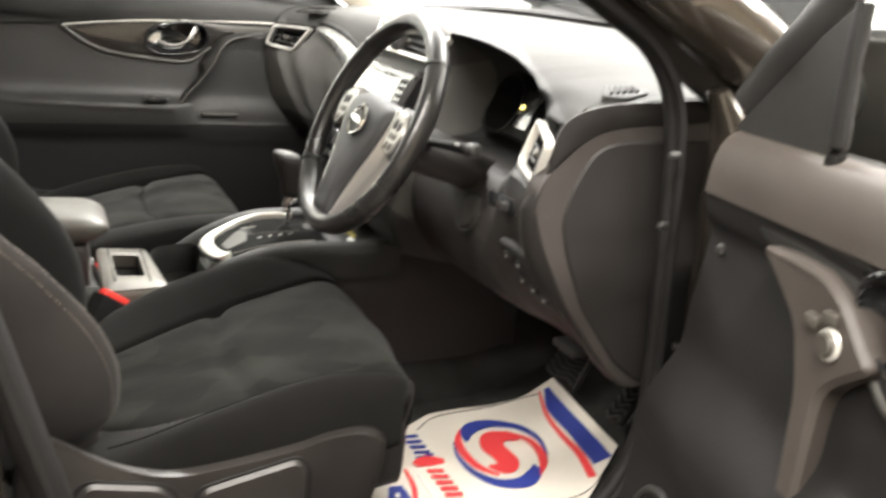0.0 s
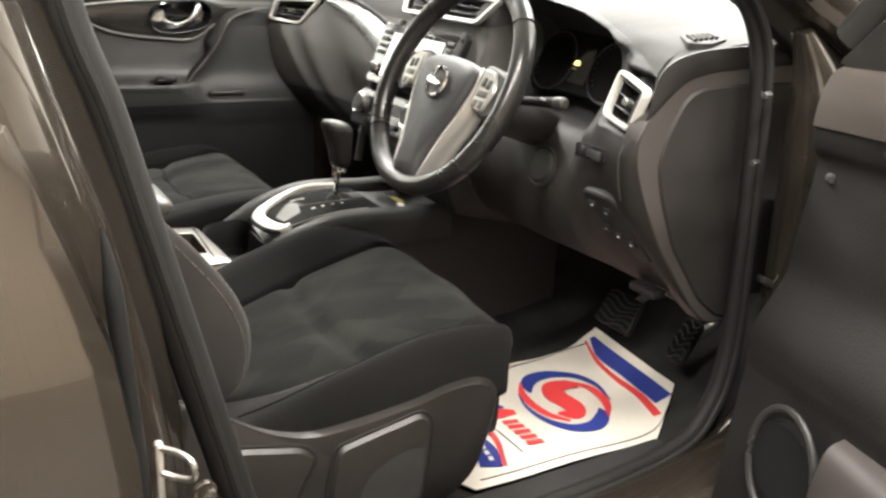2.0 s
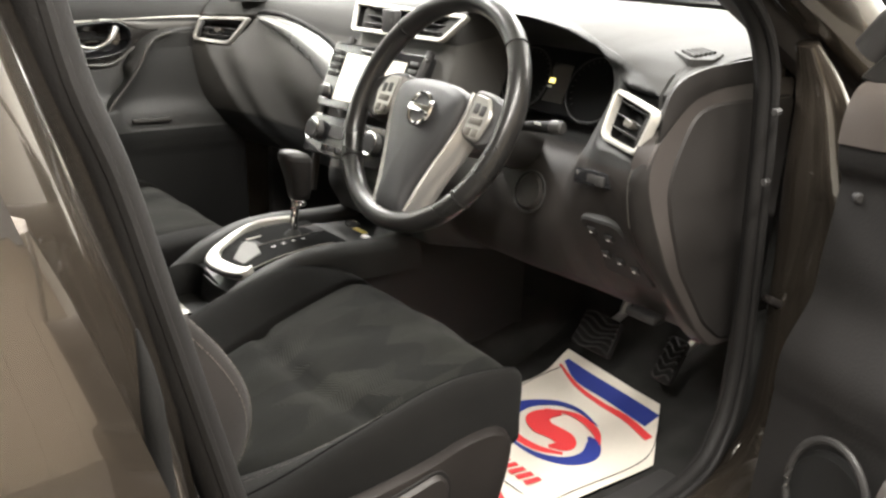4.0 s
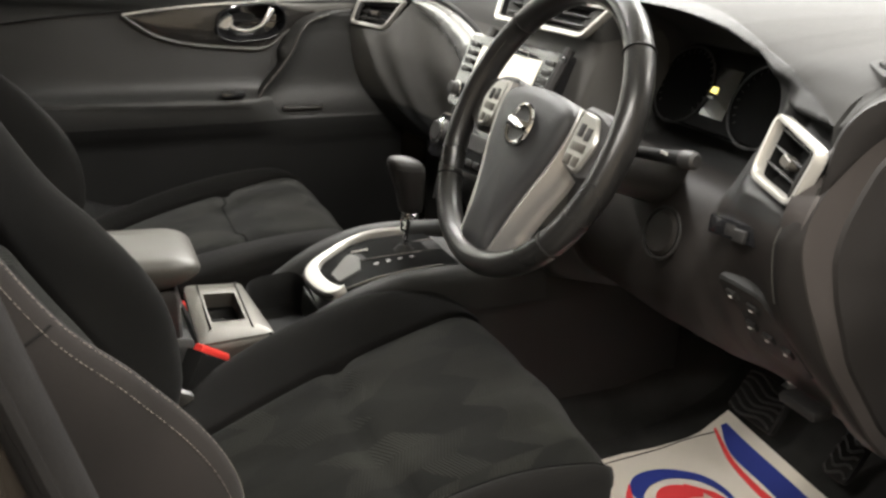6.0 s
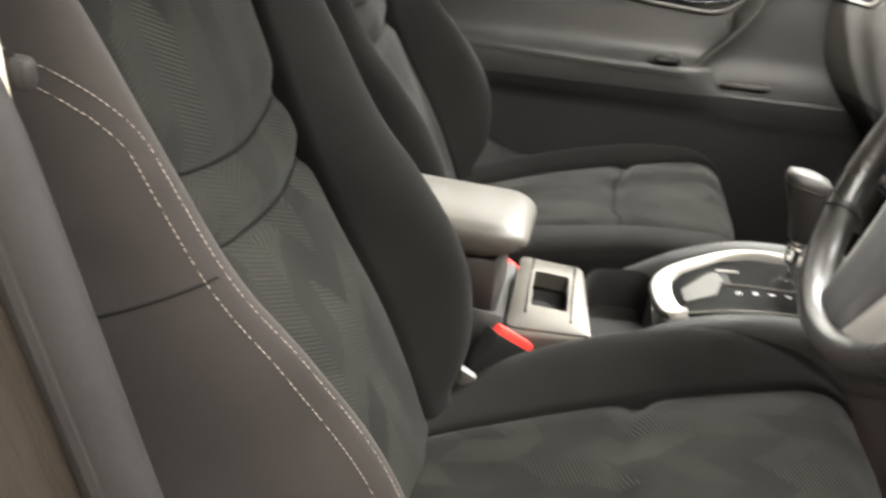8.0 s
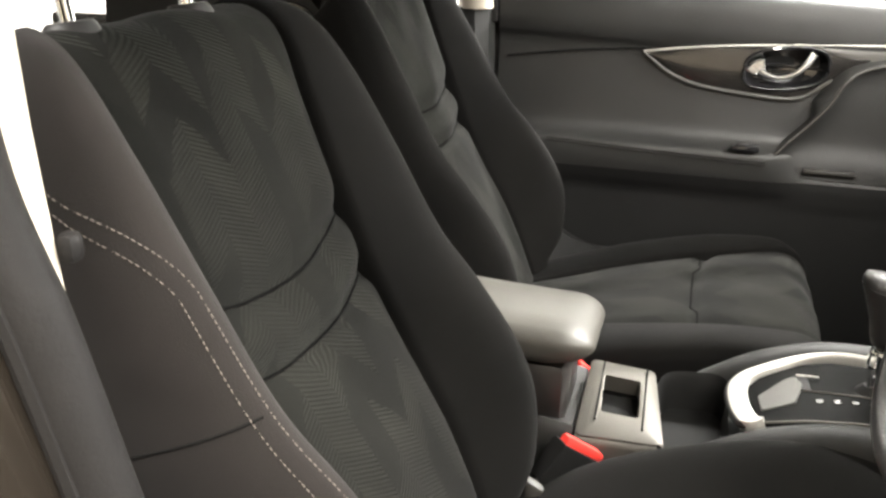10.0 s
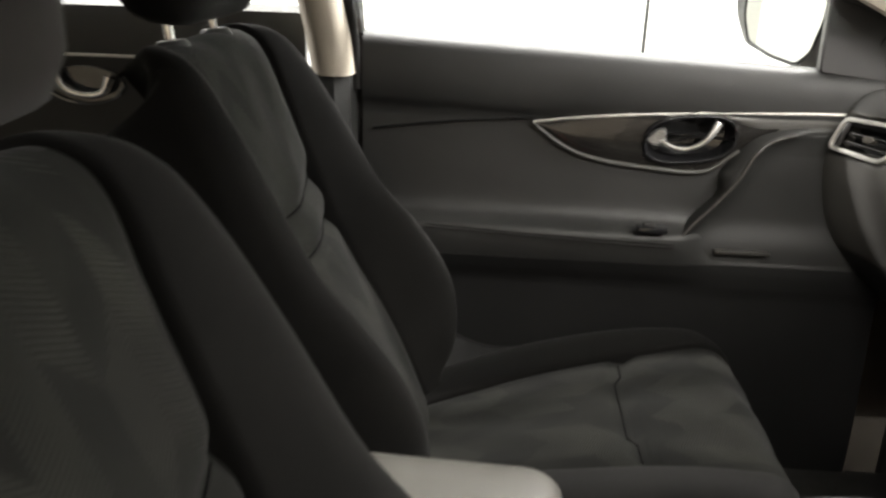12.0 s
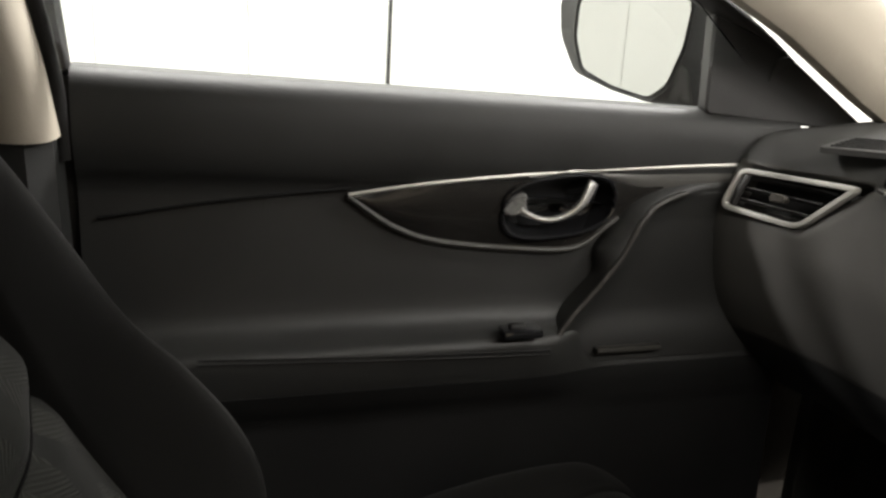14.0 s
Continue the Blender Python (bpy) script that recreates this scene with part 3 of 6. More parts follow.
wg = part("window_2", surf([[(-0.72, 0.83, 0.77), (0.27, 0.83, 0.75)], [(-0.72, 0.75, 1.12), (-0.20, 0.75, 1.12)]], 0.005, (0, 1, 0)), M_WINDOW)
tagged(wg, "clear side window glass of the passenger door", "window", kind="structure")
wg.visible_shadow = False
cowl = tagged(part("trim_cowl", rbox((0.99, 0.0, 0.745), (0.16, 1.56, 0.06), 0.02), M_DARK), "black plastic cowl at the foot of the windscreen", "cowl trim", kind="structure")
tagged(part("trim_screen_edge", tube(cr([(0.60, -0.74, 0.755), (0.86, -0.6, 0.785), (0.95, 0, 0.795), (0.86, 0.66, 0.785), (0.60, 0.76, 0.765)], 40), 0.012, 8, flat=2.2), M_RUBBER), "black band along the windscreen's lower edge", "screen trim", kind="structure")

# ---- dashboard ----
dash = thing("dashboard", 0.35, 0.0, 0.0, "dark grey soft plastic dashboard with silver framed air vents", "dashboard")
END = [(0.95, 0.765), (0.62, 0.765), (0.36, 0.755), (0.26, 0.744), (0.205, 0.728), (0.182, 0.708), (0.165, 0.672), (0.150, 0.620), (0.150, 0.565), (0.195, 0.475), (0.275, 0.39), (0.40, 0.33)]
VENT = [(0.95, 0.768), (0.62, 0.768), (0.38, 0.758), (0.27, 0.748), (0.222, 0.731), (0.199, 0.710), (0.168, 0.665), (0.151, 0.625), (0.149, 0.575), (0.18, 0.50), (0.244, 0.42), (0.33, 0.325)]
VENTE = VENT[:7] + [(0.149, 0.625), (0.140, 0.580), (0.168, 0.50), (0.238, 0.42), (0.33, 0.325)]
HOODR = [(0.95, 0.77), (0.62, 0.775), (0.40, 0.768), (0.28, 0.757), (0.215, 0.74), (0.228, 0.718), (0.225, 0.68), (0.185, 0.62), (0.165, 0.58), (0.175, 0.49), (0.235, 0.40), (0.33, 0.33)]
BINN = [(0.95, 0.772), (0.62, 0.778), (0.42, 0.776), (0.29, 0.768), (0.222, 0.755), (0.255, 0.742), (0.345, 0.70), (0.325, 0.60), (0.205, 0.585), (0.172, 0.49), (0.225, 0.39), (0.33, 0.33)]
BINQ = [(0.95, 0.775), (0.62, 0.783), (0.42, 0.784), (0.29, 0.780), (0.222, 0.771), (0.258, 0.758), (0.345, 0.715), (0.325, 0.60), (0.205, 0.585), (0.172, 0.485), (0.225, 0.385), (0.33, 0.33)]
BINL = [(0.95, 0.78), (0.62, 0.79), (0.42, 0.795), (0.29, 0.793), (0.215, 0.786), (0.255, 0.775), (0.345, 0.72), (0.325, 0.60), (0.205, 0.585), (0.172, 0.48), (0.225, 0.38), (0.33, 0.33)]
CENR = [(0.95, 0.78), (0.62, 0.79), (0.42, 0.79), (0.30, 0.785), (0.235, 0.775), (0.218, 0.74), (0.220, 0.705), (0.205, 0.66), (0.18, 0.58), (0.16, 0.49), (0.145, 0.42), (0.17, 0.36)]
CENL = [(0.95, 0.78), (0.62, 0.79), (0.42, 0.788), (0.30, 0.783), (0.24, 0.772), (0.222, 0.735), (0.220, 0.70), (0.195, 0.655), (0.17, 0.58), (0.155, 0.49), (0.14, 0.42), (0.17, 0.36)]
PASR = [(0.95, 0.78), (0.62, 0.785), (0.42, 0.782), (0.32, 0.772), (0.275, 0.752), (0.252, 0.72), (0.240, 0.68), (0.224, 0.63), (0.216, 0.57), (0.228, 0.50), (0.258, 0.43), (0.32, 0.36)]
PASM = [(0.95, 0.775), (0.62, 0.78), (0.42, 0.775), (0.32, 0.763), (0.268, 0.75), (0.243, 0.727), (0.230, 0.695), (0.210, 0.63), (0.202, 0.575), (0.214, 0.50), (0.245, 0.43), (0.31, 0.36)]
PASV = [(0.95, 0.77), (0.62, 0.77), (0.41, 0.76), (0.29, 0.75), (0.235, 0.738), (0.208, 0.718), (0.196, 0.69), (0.178, 0.63), (0.174, 0.575), (0.188, 0.50), (0.225, 0.43), (0.30, 0.36)]
PASE = [(0.95, 0.765), (0.62, 0.765), (0.40, 0.755), (0.27, 0.744), (0.208, 0.735), (0.182, 0.716), (0.166, 0.69), (0.146, 0.635), (0.144, 0.58), (0.160, 0.50), (0.20, 0.43), (0.28, 0.36)]
STN = [(-0.692, END), (-0.66, VENTE), (-0.60, VENT), (-0.545, HOODR), (-0.505, BINN), (-0.45, BINQ), (-0.37, BINL), (-0.235, BINL), (-0.185, CENR), (-0.05, CENR), (0.11, CENL), (0.165, PASR), (0.35, PASR), (0.60, PASM), (0.70, PASV), (0.785, PASE)]


VENT_R = [(0.194, -0.579, 0.703), (0.1415, -0.6935, 0.6915), (0.1425, -0.666, 0.6245), (0.170, -0.576, 0.632)]
VENT_L = [(0.159, 0.772, 0.691), (0.219, 0.608, 0.702), (0.188, 0.672, 0.629), (0.136, 0.774, 0.634)]
VENT_C = [(0.232, 0.155, 0.772), (0.222, -0.215, 0.772), (0.20, -0.165, 0.722), (0.206, 0.135, 0.716)]


def reach(y, z, poly):
    """How far out a point lies in a vent's outline: 0 at the middle, 1 on the edge."""
    cy, cz = sum(p[1] for p in poly) / 4, sum(p[2] for p in poly) / 4
    far = 0.0
    for i in range(4):
        (_, y0, z0), (_, y1, z1) = poly[i - 1], poly[i]
        ny, nz = z1 - z0, y0 - y1
        far = max(far, ((y - cy) * ny + (z - cz) * nz) / ((y0 - cy) * ny + (z0 - cz) * nz))
    return far


def dip_at(y, z):
    """How deep the dashboard's face is sunk behind the vents."""
    deep = 0.0
    for poly, edge, low in ((VENT_R, 1.22, 0.040), (VENT_L, 1.16, 0.038), (VENT_C, 0.80, 0.035)):
        k = max(0.0, min(1.0, (edge - reach(y, z, poly)) / 0.42))
        deep = max(deep, low * k * k * (3 - 2 * k))
    return deep


def dash_rows(n_prof=96, fill=10):
    rows = []
    for i in range(len(STN) - 1):
        (y0, p0), (y1, p1) = STN[i], STN[i + 1]
        a, b = cr([(x, 0, z) for x, z in p0], n_prof), cr([(x, 0, z) for x, z in p1], n_prof)
        for j in range(fill):
            u = j / fill
            s = u * u * (3 - 2 * u)
            if y0 > 0.16:
                w = [-0.5 * u + u * u - 0.5 * u ** 3, 1 - 2.5 * u * u + 1.5 * u ** 3, 0.5 * u + 2 * u * u - 1.5 * u ** 3, -0.5 * u * u + 0.5 * u ** 3]
                four = [cr([(x, 0, z) for x, z in STN[min(max(i + d, 11), len(STN) - 1)][1]], n_prof) for d in (-1, 0, 1, 2)]
                rows.append([Vector((sum(k * p.x for k, p in zip(w, q)), y0 + (y1 - y0) * u, sum(k * p.z for k, p in zip(w, q)))) for q in zip(*four)])
                continue
            rows.append([Vector((q.x * (1 - s) + r.x * s, y0 + (y1 - y0) * u, q.z * (1 - s) + r.z * s)) for q, r in zip(a, b)])
    y1, p1 = STN[-1]
    rows.append([Vector((q.x, y1, q.z)) for q in cr([(x, 0, z) for x, z in p1], n_prof)])
    for _ in range(60):
        level = [[q.z for q in row] for row in rows]
        for i in range(1, len(rows) - 1):
            for k, q in enumerate(rows[i]):
                w = 1.0 if k < 31 else (38 - k) / 9
                if w > 0:
                    q.z += w * ((level[i - 1][k] + level[i + 1][k]) / 2 - q.z)
    for row in rows:
        for q in row:
            if q.x < 0.30:
                q.x += dip_at(q.y, q.z)
    return rows


skin = dash_rows()
EDGE = [(-0.72, 0.19), (-0.692, 0.184), (-0.66, 0.192), (-0.60, 0.212), (-0.55, 0.224), (-0.505, 0.230), (-0.45, 0.240), (-0.40, 0.252), (-0.30, 0.275), (-0.20, 0.30)]


def hood_edge(y):
    for (a, xa), (b, xb) in zip(EDGE, EDGE[1:]):
        if y <= b:
            return xa + (xb - xa) * (y - a) / (b - a)
    return EDGE[-1][1]


split = next(i for i, r in enumerate(skin) if r[0].y > -0.222)
left = skin[split:]
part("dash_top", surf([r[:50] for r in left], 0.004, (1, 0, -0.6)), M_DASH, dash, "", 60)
# light and shade put into the tones: brighter face, dark underside
part("dash_front", surf([r[49:84] for r in left], 0.004, (1, 0, -0.6)), M_DASH_LIT, dash, "", 60)
part("dash_lower", surf([r[83:] for r in left], 0.004, (1, 0, -0.6)), M_HOOD, dash, "lower dashboard panel, toned dark for its shade", 60)
# brow toned darker from the fold down, where the light on the top ends
tops, brow, knee = [], [], []
for r in skin[:split + 1]:
    edge = hood_edge(r[0].y)
    k = next(i for i, q in enumerate(r) if q.x < edge)
    first = r[k - 1].lerp(r[k], (r[k - 1].x - edge) / (r[k - 1].x - r[k].x))
    tops.append(cr(r[:k] + [first], 50))
    brow.append(cr([first] + r[k:66], 60))
    knee.append(r[65:])
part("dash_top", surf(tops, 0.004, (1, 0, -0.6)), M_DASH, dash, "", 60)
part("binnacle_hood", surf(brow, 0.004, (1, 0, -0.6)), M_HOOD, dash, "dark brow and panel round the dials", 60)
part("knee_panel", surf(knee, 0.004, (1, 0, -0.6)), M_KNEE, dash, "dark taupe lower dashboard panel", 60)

# end cap on the driver's side
CAP = [(0.46, 0.728), (0.336, 0.721), (0.266, 0.717), (0.222, 0.709), (0.198, 0.698), (0.174, 0.680), (0.147, 0.653), (0.133, 0.622), (0.133, 0.589), (0.155, 0.537), (0.204, 0.453), (0.295, 0.343), (0.339, 0.304), (0.464, 0.299)]
cap_out = roundpoly([(x, -0.698, z) for x, z in CAP], 0.02)
part("end_cap_rim", plate(cap_out, 0.03, (0, -1, 0), 0.004), M_BROWN, dash, "warm grey rim of the dashboard's end")
CAP2 = [(0.46, 0.697), (0.338, 0.696), (0.268, 0.695), (0.231, 0.689), (0.211, 0.675), (0.197, 0.650), (0.182, 0.616), (0.177, 0.580), (0.193, 0.531), (0.232, 0.450), (0.309, 0.353), (0.361, 0.314), (0.465, 0.309)]
part("end_cap", plate(roundpoly([(x, -0.7015, z) for x, z in CAP2], 0.016), 0.02, (0, -1, 0), 0.004), M_CAP, dash, "dark end panel of the dashboard")
# dark moulding between the knee panel and the end cap
m_out = cr([(0.42, -0.700, 0.757), (0.288, -0.700, 0.7492), (0.230, -0.700, 0.744), (0.183, -0.700, 0.733), (0.158, -0.700, 0.716), (0.148, -0.699, 0.690), (0.147, -0.697, 0.660), (0.146, -0.690, 0.640), (0.142, -0.676, 0.6235), (0.133, -0.671, 0.605), (0.129, -0.671, 0.587), (0.136, -0.671, 0.549), (0.153, -0.671, 0.510), (0.197, -0.674, 0.450), (0.275, -0.68, 0.365)], 60)
m_in = cr([(x + 0.004, -0.6975, z - 0.003) for x, z in [(0.42, 0.727)] + CAP[1:12]], 60)
rings = []
for p, q in zip(m_out, m_in):
    back = Vector((0.02, 0.02, -0.006))
    rings.append([p + back, p + Vector((0.0015, 0.002, 0)), p + (q - p) * 0.05 + Vector((-0.002, -0.001, 0.001)), p + (q - p) * 0.3 + Vector((-0.004, -0.004, 0.001)), p + (q - p) * 0.65 + Vector((-0.003, -0.004, 0.001)), q + Vector((0, -0.001, 0)), q + Vector((0.01, 0.02, 0))])
part("end_moulding", loft(rings), M_CAP, dash, "dark moulding round the dashboard's end", 50)
part("moulding_seam", tube([p + Vector((-0.0008, 0.001, 0)) for p in m_out[26:50]], 0.0011, 6), M_SLIDE, dash, "paler edge of the moulding")


def vent(corners, face, slats, name="air_vent"):
    """A slanted air vent: silver rim, dark box, slats and a thumb tab."""
    c = [Vector(p) for p in corners]
    n = Vector(face).normalized()
    rim = roundpoly(c, 0.017 if name == "air_vent" else 0.012)
    v = part(name, frame_ring(rim, 0.0075, 0.010, face, 0.0022), M_SATIN, dash, "satin silver vent rim")
    well = [p - n * 0.004 for p in inset(rim, 0.0070)] if normal_of(rim).dot(n) > 0 else [p - n * 0.004 for p in inset(rim[::-1], 0.0070)]
    part("vent_well", loft([well, [p - n * 0.026 for p in scaled(well, 0.96)], [p - n * 0.027 for p in scaled(well, 0.05)]], True, False), M_LOWER, v, "dark vent box")
    for k in range(slats):
        u = (k + 1) / (slats + 1)
        a, b = c[0].lerp(c[3], u), c[1].lerp(c[2], u)
        a, b = a.lerp(b, 0.10), b.lerp(a, 0.10)
        d = (b - a).normalized()
        up = n.cross(d).normalized()
        if up.z < 0:
            up = -up
        blade = [[q + up * y - n * z for y, z in ((0.0045, 0.006), (0.0058, 0.0075), (0.002, 0.020), (0.0002, 0.020), (0.0035, 0.0065))] for q in (a, (a + b) / 2, b)]
        part("vent_slat", loft(blade), M_DARK, v)
    m = sum(c, Vector()) / 4
    d = (c[1] - c[0]).normalized()
    up = n.cross(d).normalized()
    tab = [m + d * a + up * b - n * 0.001 for a, b in ((-0.012, -0.004), (-0.008, -0.006), (0.010, -0.005), (0.013, 0.0), (0.010, 0.005), (-0.008, 0.006), (-0.012, 0.004))]
    part("vent_tab", plate(roundpoly(tab, 0.003), 0.012, n, 0.0015), M_DULL, v, "small grey thumb tab")
    if name == "air_vent":
        a, b = (c[0].lerp(c[1], 0.10), c[3].lerp(c[2], 0.14)) if c[0].y > 0 else (c[1].lerp(c[0], 0.12), c[2].lerp(c[3], 0.12))
        s1, s2 = a.lerp(b, 0.16) - n * 0.004, a.lerp(b, 0.84) - n * 0.004
        part("vent_wheel", tube([s1, (s1 + s2) / 2 + n * 0.002, s2], 0.005, 8), M_DARK, v, "ribbed thumb wheel")
    return v


vent(VENT_R, (-0.88, 0.38, 0.29), 3)
vent(VENT_L, (-0.92, -0.34, 0.20), 3)
vent(VENT_C, (-0.95, -0.02, 0.25), 3, "centre_vent")
part("vent_divider", rbox((0.210, 0.0, 0.744), (0.02, 0.04, 0.044), 0.004), M_DARK, dash)
# demister grille on the right of the dash top
DR = [(0.286, -0.597, 0.7532), (0.238, -0.662, 0.7490), (0.262, -0.684, 0.7500), (0.320, -0.662, 0.7555), (0.335, -0.612, 0.7575)]
dg = part("demister", frame_ring(roundpoly([Vector(q) + Vector((0, 0, 0.0005)) for q in DR], 0.012), 0.007, 0.012, (-0.06, 0, 1), 0.0008), M_DASH, dash, "grey grille frame")
part("demister_well", plate(scaled([Vector(q) + Vector((0, 0, 0.0008)) for q in DR], 0.86), 0.004, (-0.06, 0, 1), 0.0005), M_RUBBER, dg)
for k in range(5):
    u = (k + 0.5) / 5
    a, b = Vector((0.278, -0.617, 0.7550)).lerp(Vector((0.320, -0.625, 0.7585)), u), Vector((0.250, -0.660, 0.7523)).lerp(Vector((0.306, -0.658, 0.7570)), u)
    part("demister_slat", tube([a, b], 0.0026, 6), M_DASH, dg)
dl = part("demister", plate(roundpoly([(0.235, 0.590, 0.748), (0.185, 0.66, 0.742), (0.255, 0.69, 0.748), (0.305, 0.60, 0.755)], 0.010), 0.008, (0, 0, 1), 0.0012), M_DASH, dash)
for k in range(6):
    u = k / 5
    a, b = Vector((0.238, 0.605, 0.7478)).lerp(Vector((0.292, 0.612, 0.7545)), u), Vector((0.200, 0.655, 0.7435)).lerp(Vector((0.254, 0.678, 0.7482)), u)
    part("demister_slat", tube([a, b], 0.0022, 6), M_RUBBER, dl)

# swoosh trim from the left vent to the centre stack
def skin_point(y, z, out=0.0):
    """A point on the dashboard's face at a given width and height."""
    row = min(skin, key=lambda r: abs(r[0].y - y))
    best = min((q for q in row if q.x < 0.30), key=lambda q: abs(q.z - z))
    return Vector((best.x - out, y, z))


up_edge = cr([(0.0, 0.592, 0.706), (0.0, 0.545, 0.712), (0.0, 0.445, 0.7065), (0.0, 0.343, 0.690), (0.0, 0.255, 0.668), (0.0, 0.200, 0.640), (0.0, 0.168, 0.600), (0.0, 0.155, 0.55)], 44)
lo_edge = cr([(0.0, 0.590, 0.700), (0.0, 0.545, 0.686), (0.0, 0.455, 0.668), (0.0, 0.360, 0.640), (0.0, 0.280, 0.606), (0.0, 0.228, 0.572), (0.0, 0.190, 0.530), (0.0, 0.172, 0.49)], 44)
rings, gap = [], []
for a, b in zip(up_edge, lo_edge):
    ring = []
    for k, h in ((0.0, -0.012), (0.0, 0.004), (0.12, 0.010), (0.35, 0.013), (0.65, 0.012), (0.9, 0.008), (1.0, 0.002), (1.0, -0.012)):
        q = a.lerp(b, k)
        ring.append(skin_point(q.y, q.z, h))
    rings.append(ring)
    gap.append(skin_point(a.y, a.z + 0.006, 0.0015))
part("swoosh_trim", loft(rings), M_SWOOSH, dash, "silver grey curved trim strip", 60)
# dark tube paints the shadow under the dash top's edge
part("trim_shadow", tube(gap, 0.0055, 8), M_LOWER, dash, "dark strip drawn for the shadow over the trim strip")

# instrument cluster in the hood
clus = thing("instrument_cluster", 0.33, -0.37, 0.60, "dark instrument cluster with two dials under a hood", "instrument cluster")
face_c = Vector((-0.92, 0, 0.38)).normalized()
cl_c = Vector((0.318, -0.345, 0.670))
cu, cv = Vector((0, 1, 0)), face_c.cross(Vector((0, 1, 0))).normalized()
if cv.z < 0:
    cv = -cv
pts = roundpoly([cl_c + cu * a + cv * b for a, b in ((0.135, 0.03), (0.10, 0.062), (-0.10, 0.062), (-0.155, 0.03), (-0.15, -0.055), (0.13, -0.055))], 0.02)
part("dial_plate", plate(pts, 0.02, face_c, 0.003), M_PLATE, clus)
for a in (0.075, -0.085):
    ring = [cl_c + cu * (a + 0.056 * math.cos(t)) + cv * (0.056 * math.sin(t) - 0.002) + face_c * 0.004 for t in [2 * math.pi * k / 36 for k in range(36)]]
    dial = part("dial_ring", tube(ring, 0.0016, 6, True), M_DARK, clus, "thin dark dial ring")
    mk = bmesh.new()
    for k in range(21):
        t = math.radians(-40 + 260 * k / 20)
        q = cl_c + cu * (a + 0.046 * math.cos(t)) + cv * (0.046 * math.sin(t)) + face_c * 0.0015
        q2 = cl_c + cu * (a + 0.051 * math.cos(t)) + cv * (0.051 * math.sin(t)) + face_c * 0.0015
        tube([q, q2], 0.0007, 4, bm=mk)
    part("dial_marks", mk, M_BROWN, dial)
part("info_display", plate([cl_c + cu * a + cv * b + face_c * 0.002 for a, b in ((0.022, 0.035), (-0.026, 0.035), (-0.026, -0.035), (0.022, -0.035))], 0.003, face_c, 0.0005), M_GLOSS, clus)
part("warning_icon", plate([cl_c + cu * a + cv * b + face_c * 0.004 for a, b in ((0.016, 0.006), (0.006, 0.006), (0.004, -0.002), (0.018, -0.002))], 0.001, face_c, 0.0002), M_ICON, clus, "small lit yellow icon")
part("icon_bar", plate([cl_c + cu * a + cv * b + face_c * 0.004 for a, b in ((0.020, -0.007), (0.008, -0.007), (0.008, -0.010), (0.020, -0.010))], 0.001, face_c, 0.0002), M_GREYPRINT, clus)

# lower panel: round cap, switch strip, fuse panel switches
part("round_cap", cyl((0.196, -0.444, 0.513), (0.1665, -0.444, 0.5215), 0.0285, 36, bevel=0.004), M_KNEE, dash, "round plastic blanking cap")
part("cap_ring", tube([Vector((0.1715, -0.444, 0.520)) + Vector((0, 1, 0)) * 0.0325 * math.cos(t) + Vector((0.27, 0, 0.963)) * 0.0325 * math.sin(t) for t in [2 * math.pi * k / 36 for k in range(36)]], 0.0024, 8, True), M_DARK, dash)
sp = part("switch_strip", rbox((0.1465, -0.597, 0.580), (0.016, 0.062, 0.022), 0.003, Euler((0, 0.05, 0.22)).to_matrix().to_4x4()), M_GLOSS, dash)
for k in range(3):
    part("switch_button", rbox((0.1365 + 0.005 * k - 0.001, -0.615 + 0.019 * k, 0.580), (0.006, 0.015, 0.014), 0.002, Euler((0, 0.05, 0.22)).to_matrix().to_4x4()), M_DARK, sp)
fp = part("switch_panel", plate(roundpoly([(0.1620, -0.556, 0.512), (0.1545, -0.641, 0.5165), (0.2485, -0.656, 0.402), (0.2290, -0.561, 0.417)], 0.020), 0.016, (-0.75, -0.1, -0.62), 0.003), M_HOOD, dash, "black switch panel")
for a, b in ((0.25, 0.2), (0.6, 0.25), (0.3, 0.6), (0.55, 0.65), (0.8, 0.7)):
    top = Vector((0.166, -0.555, 0.515)).lerp(Vector((0.158, -0.640, 0.520)), a)
    bot = Vector((0.233, -0.560, 0.420)).lerp(Vector((0.252, -0.655, 0.405)), a)
    q = top.lerp(bot, b) + Vector((-0.75, -0.1, -0.62)) * 0.0090
    part("switch_button", rbox(q - Vector((-0.75, -0.1, -0.62)) * 0.003, (0.005, 0.015, 0.014), 0.0015, Euler((0, -0.67, 0)).to_matrix().to_4x4()), M_DARK, fp)
    part("switch_mark", rbox(q + Vector((-0.0008, 0, -0.0006)), (0.001, 0.005, 0.002), 0, Euler((0, -0.67, 0)).to_matrix().to_4x4()), M_GREYPRINT, fp)
part("bonnet_lever", rbox((0.30, -0.60, 0.335), (0.03, 0.06, 0.014), 0.004), M_DARK, dash)

# ---- centre stack ----
stack = thing("centre_stack", 0.15, -0.01, 0.40, "black centre stack with a lit screen and heater knobs", "centre stack")
sf = Vector((-0.955, -0.12, 0.27)).normalized()


def on_stack(y, z, out=0.0):
    x = 0.160 + (z - 0.64) * 0.42 - (y + 0.02) * 0.13
    return Vector((x, y, z)) + sf * out


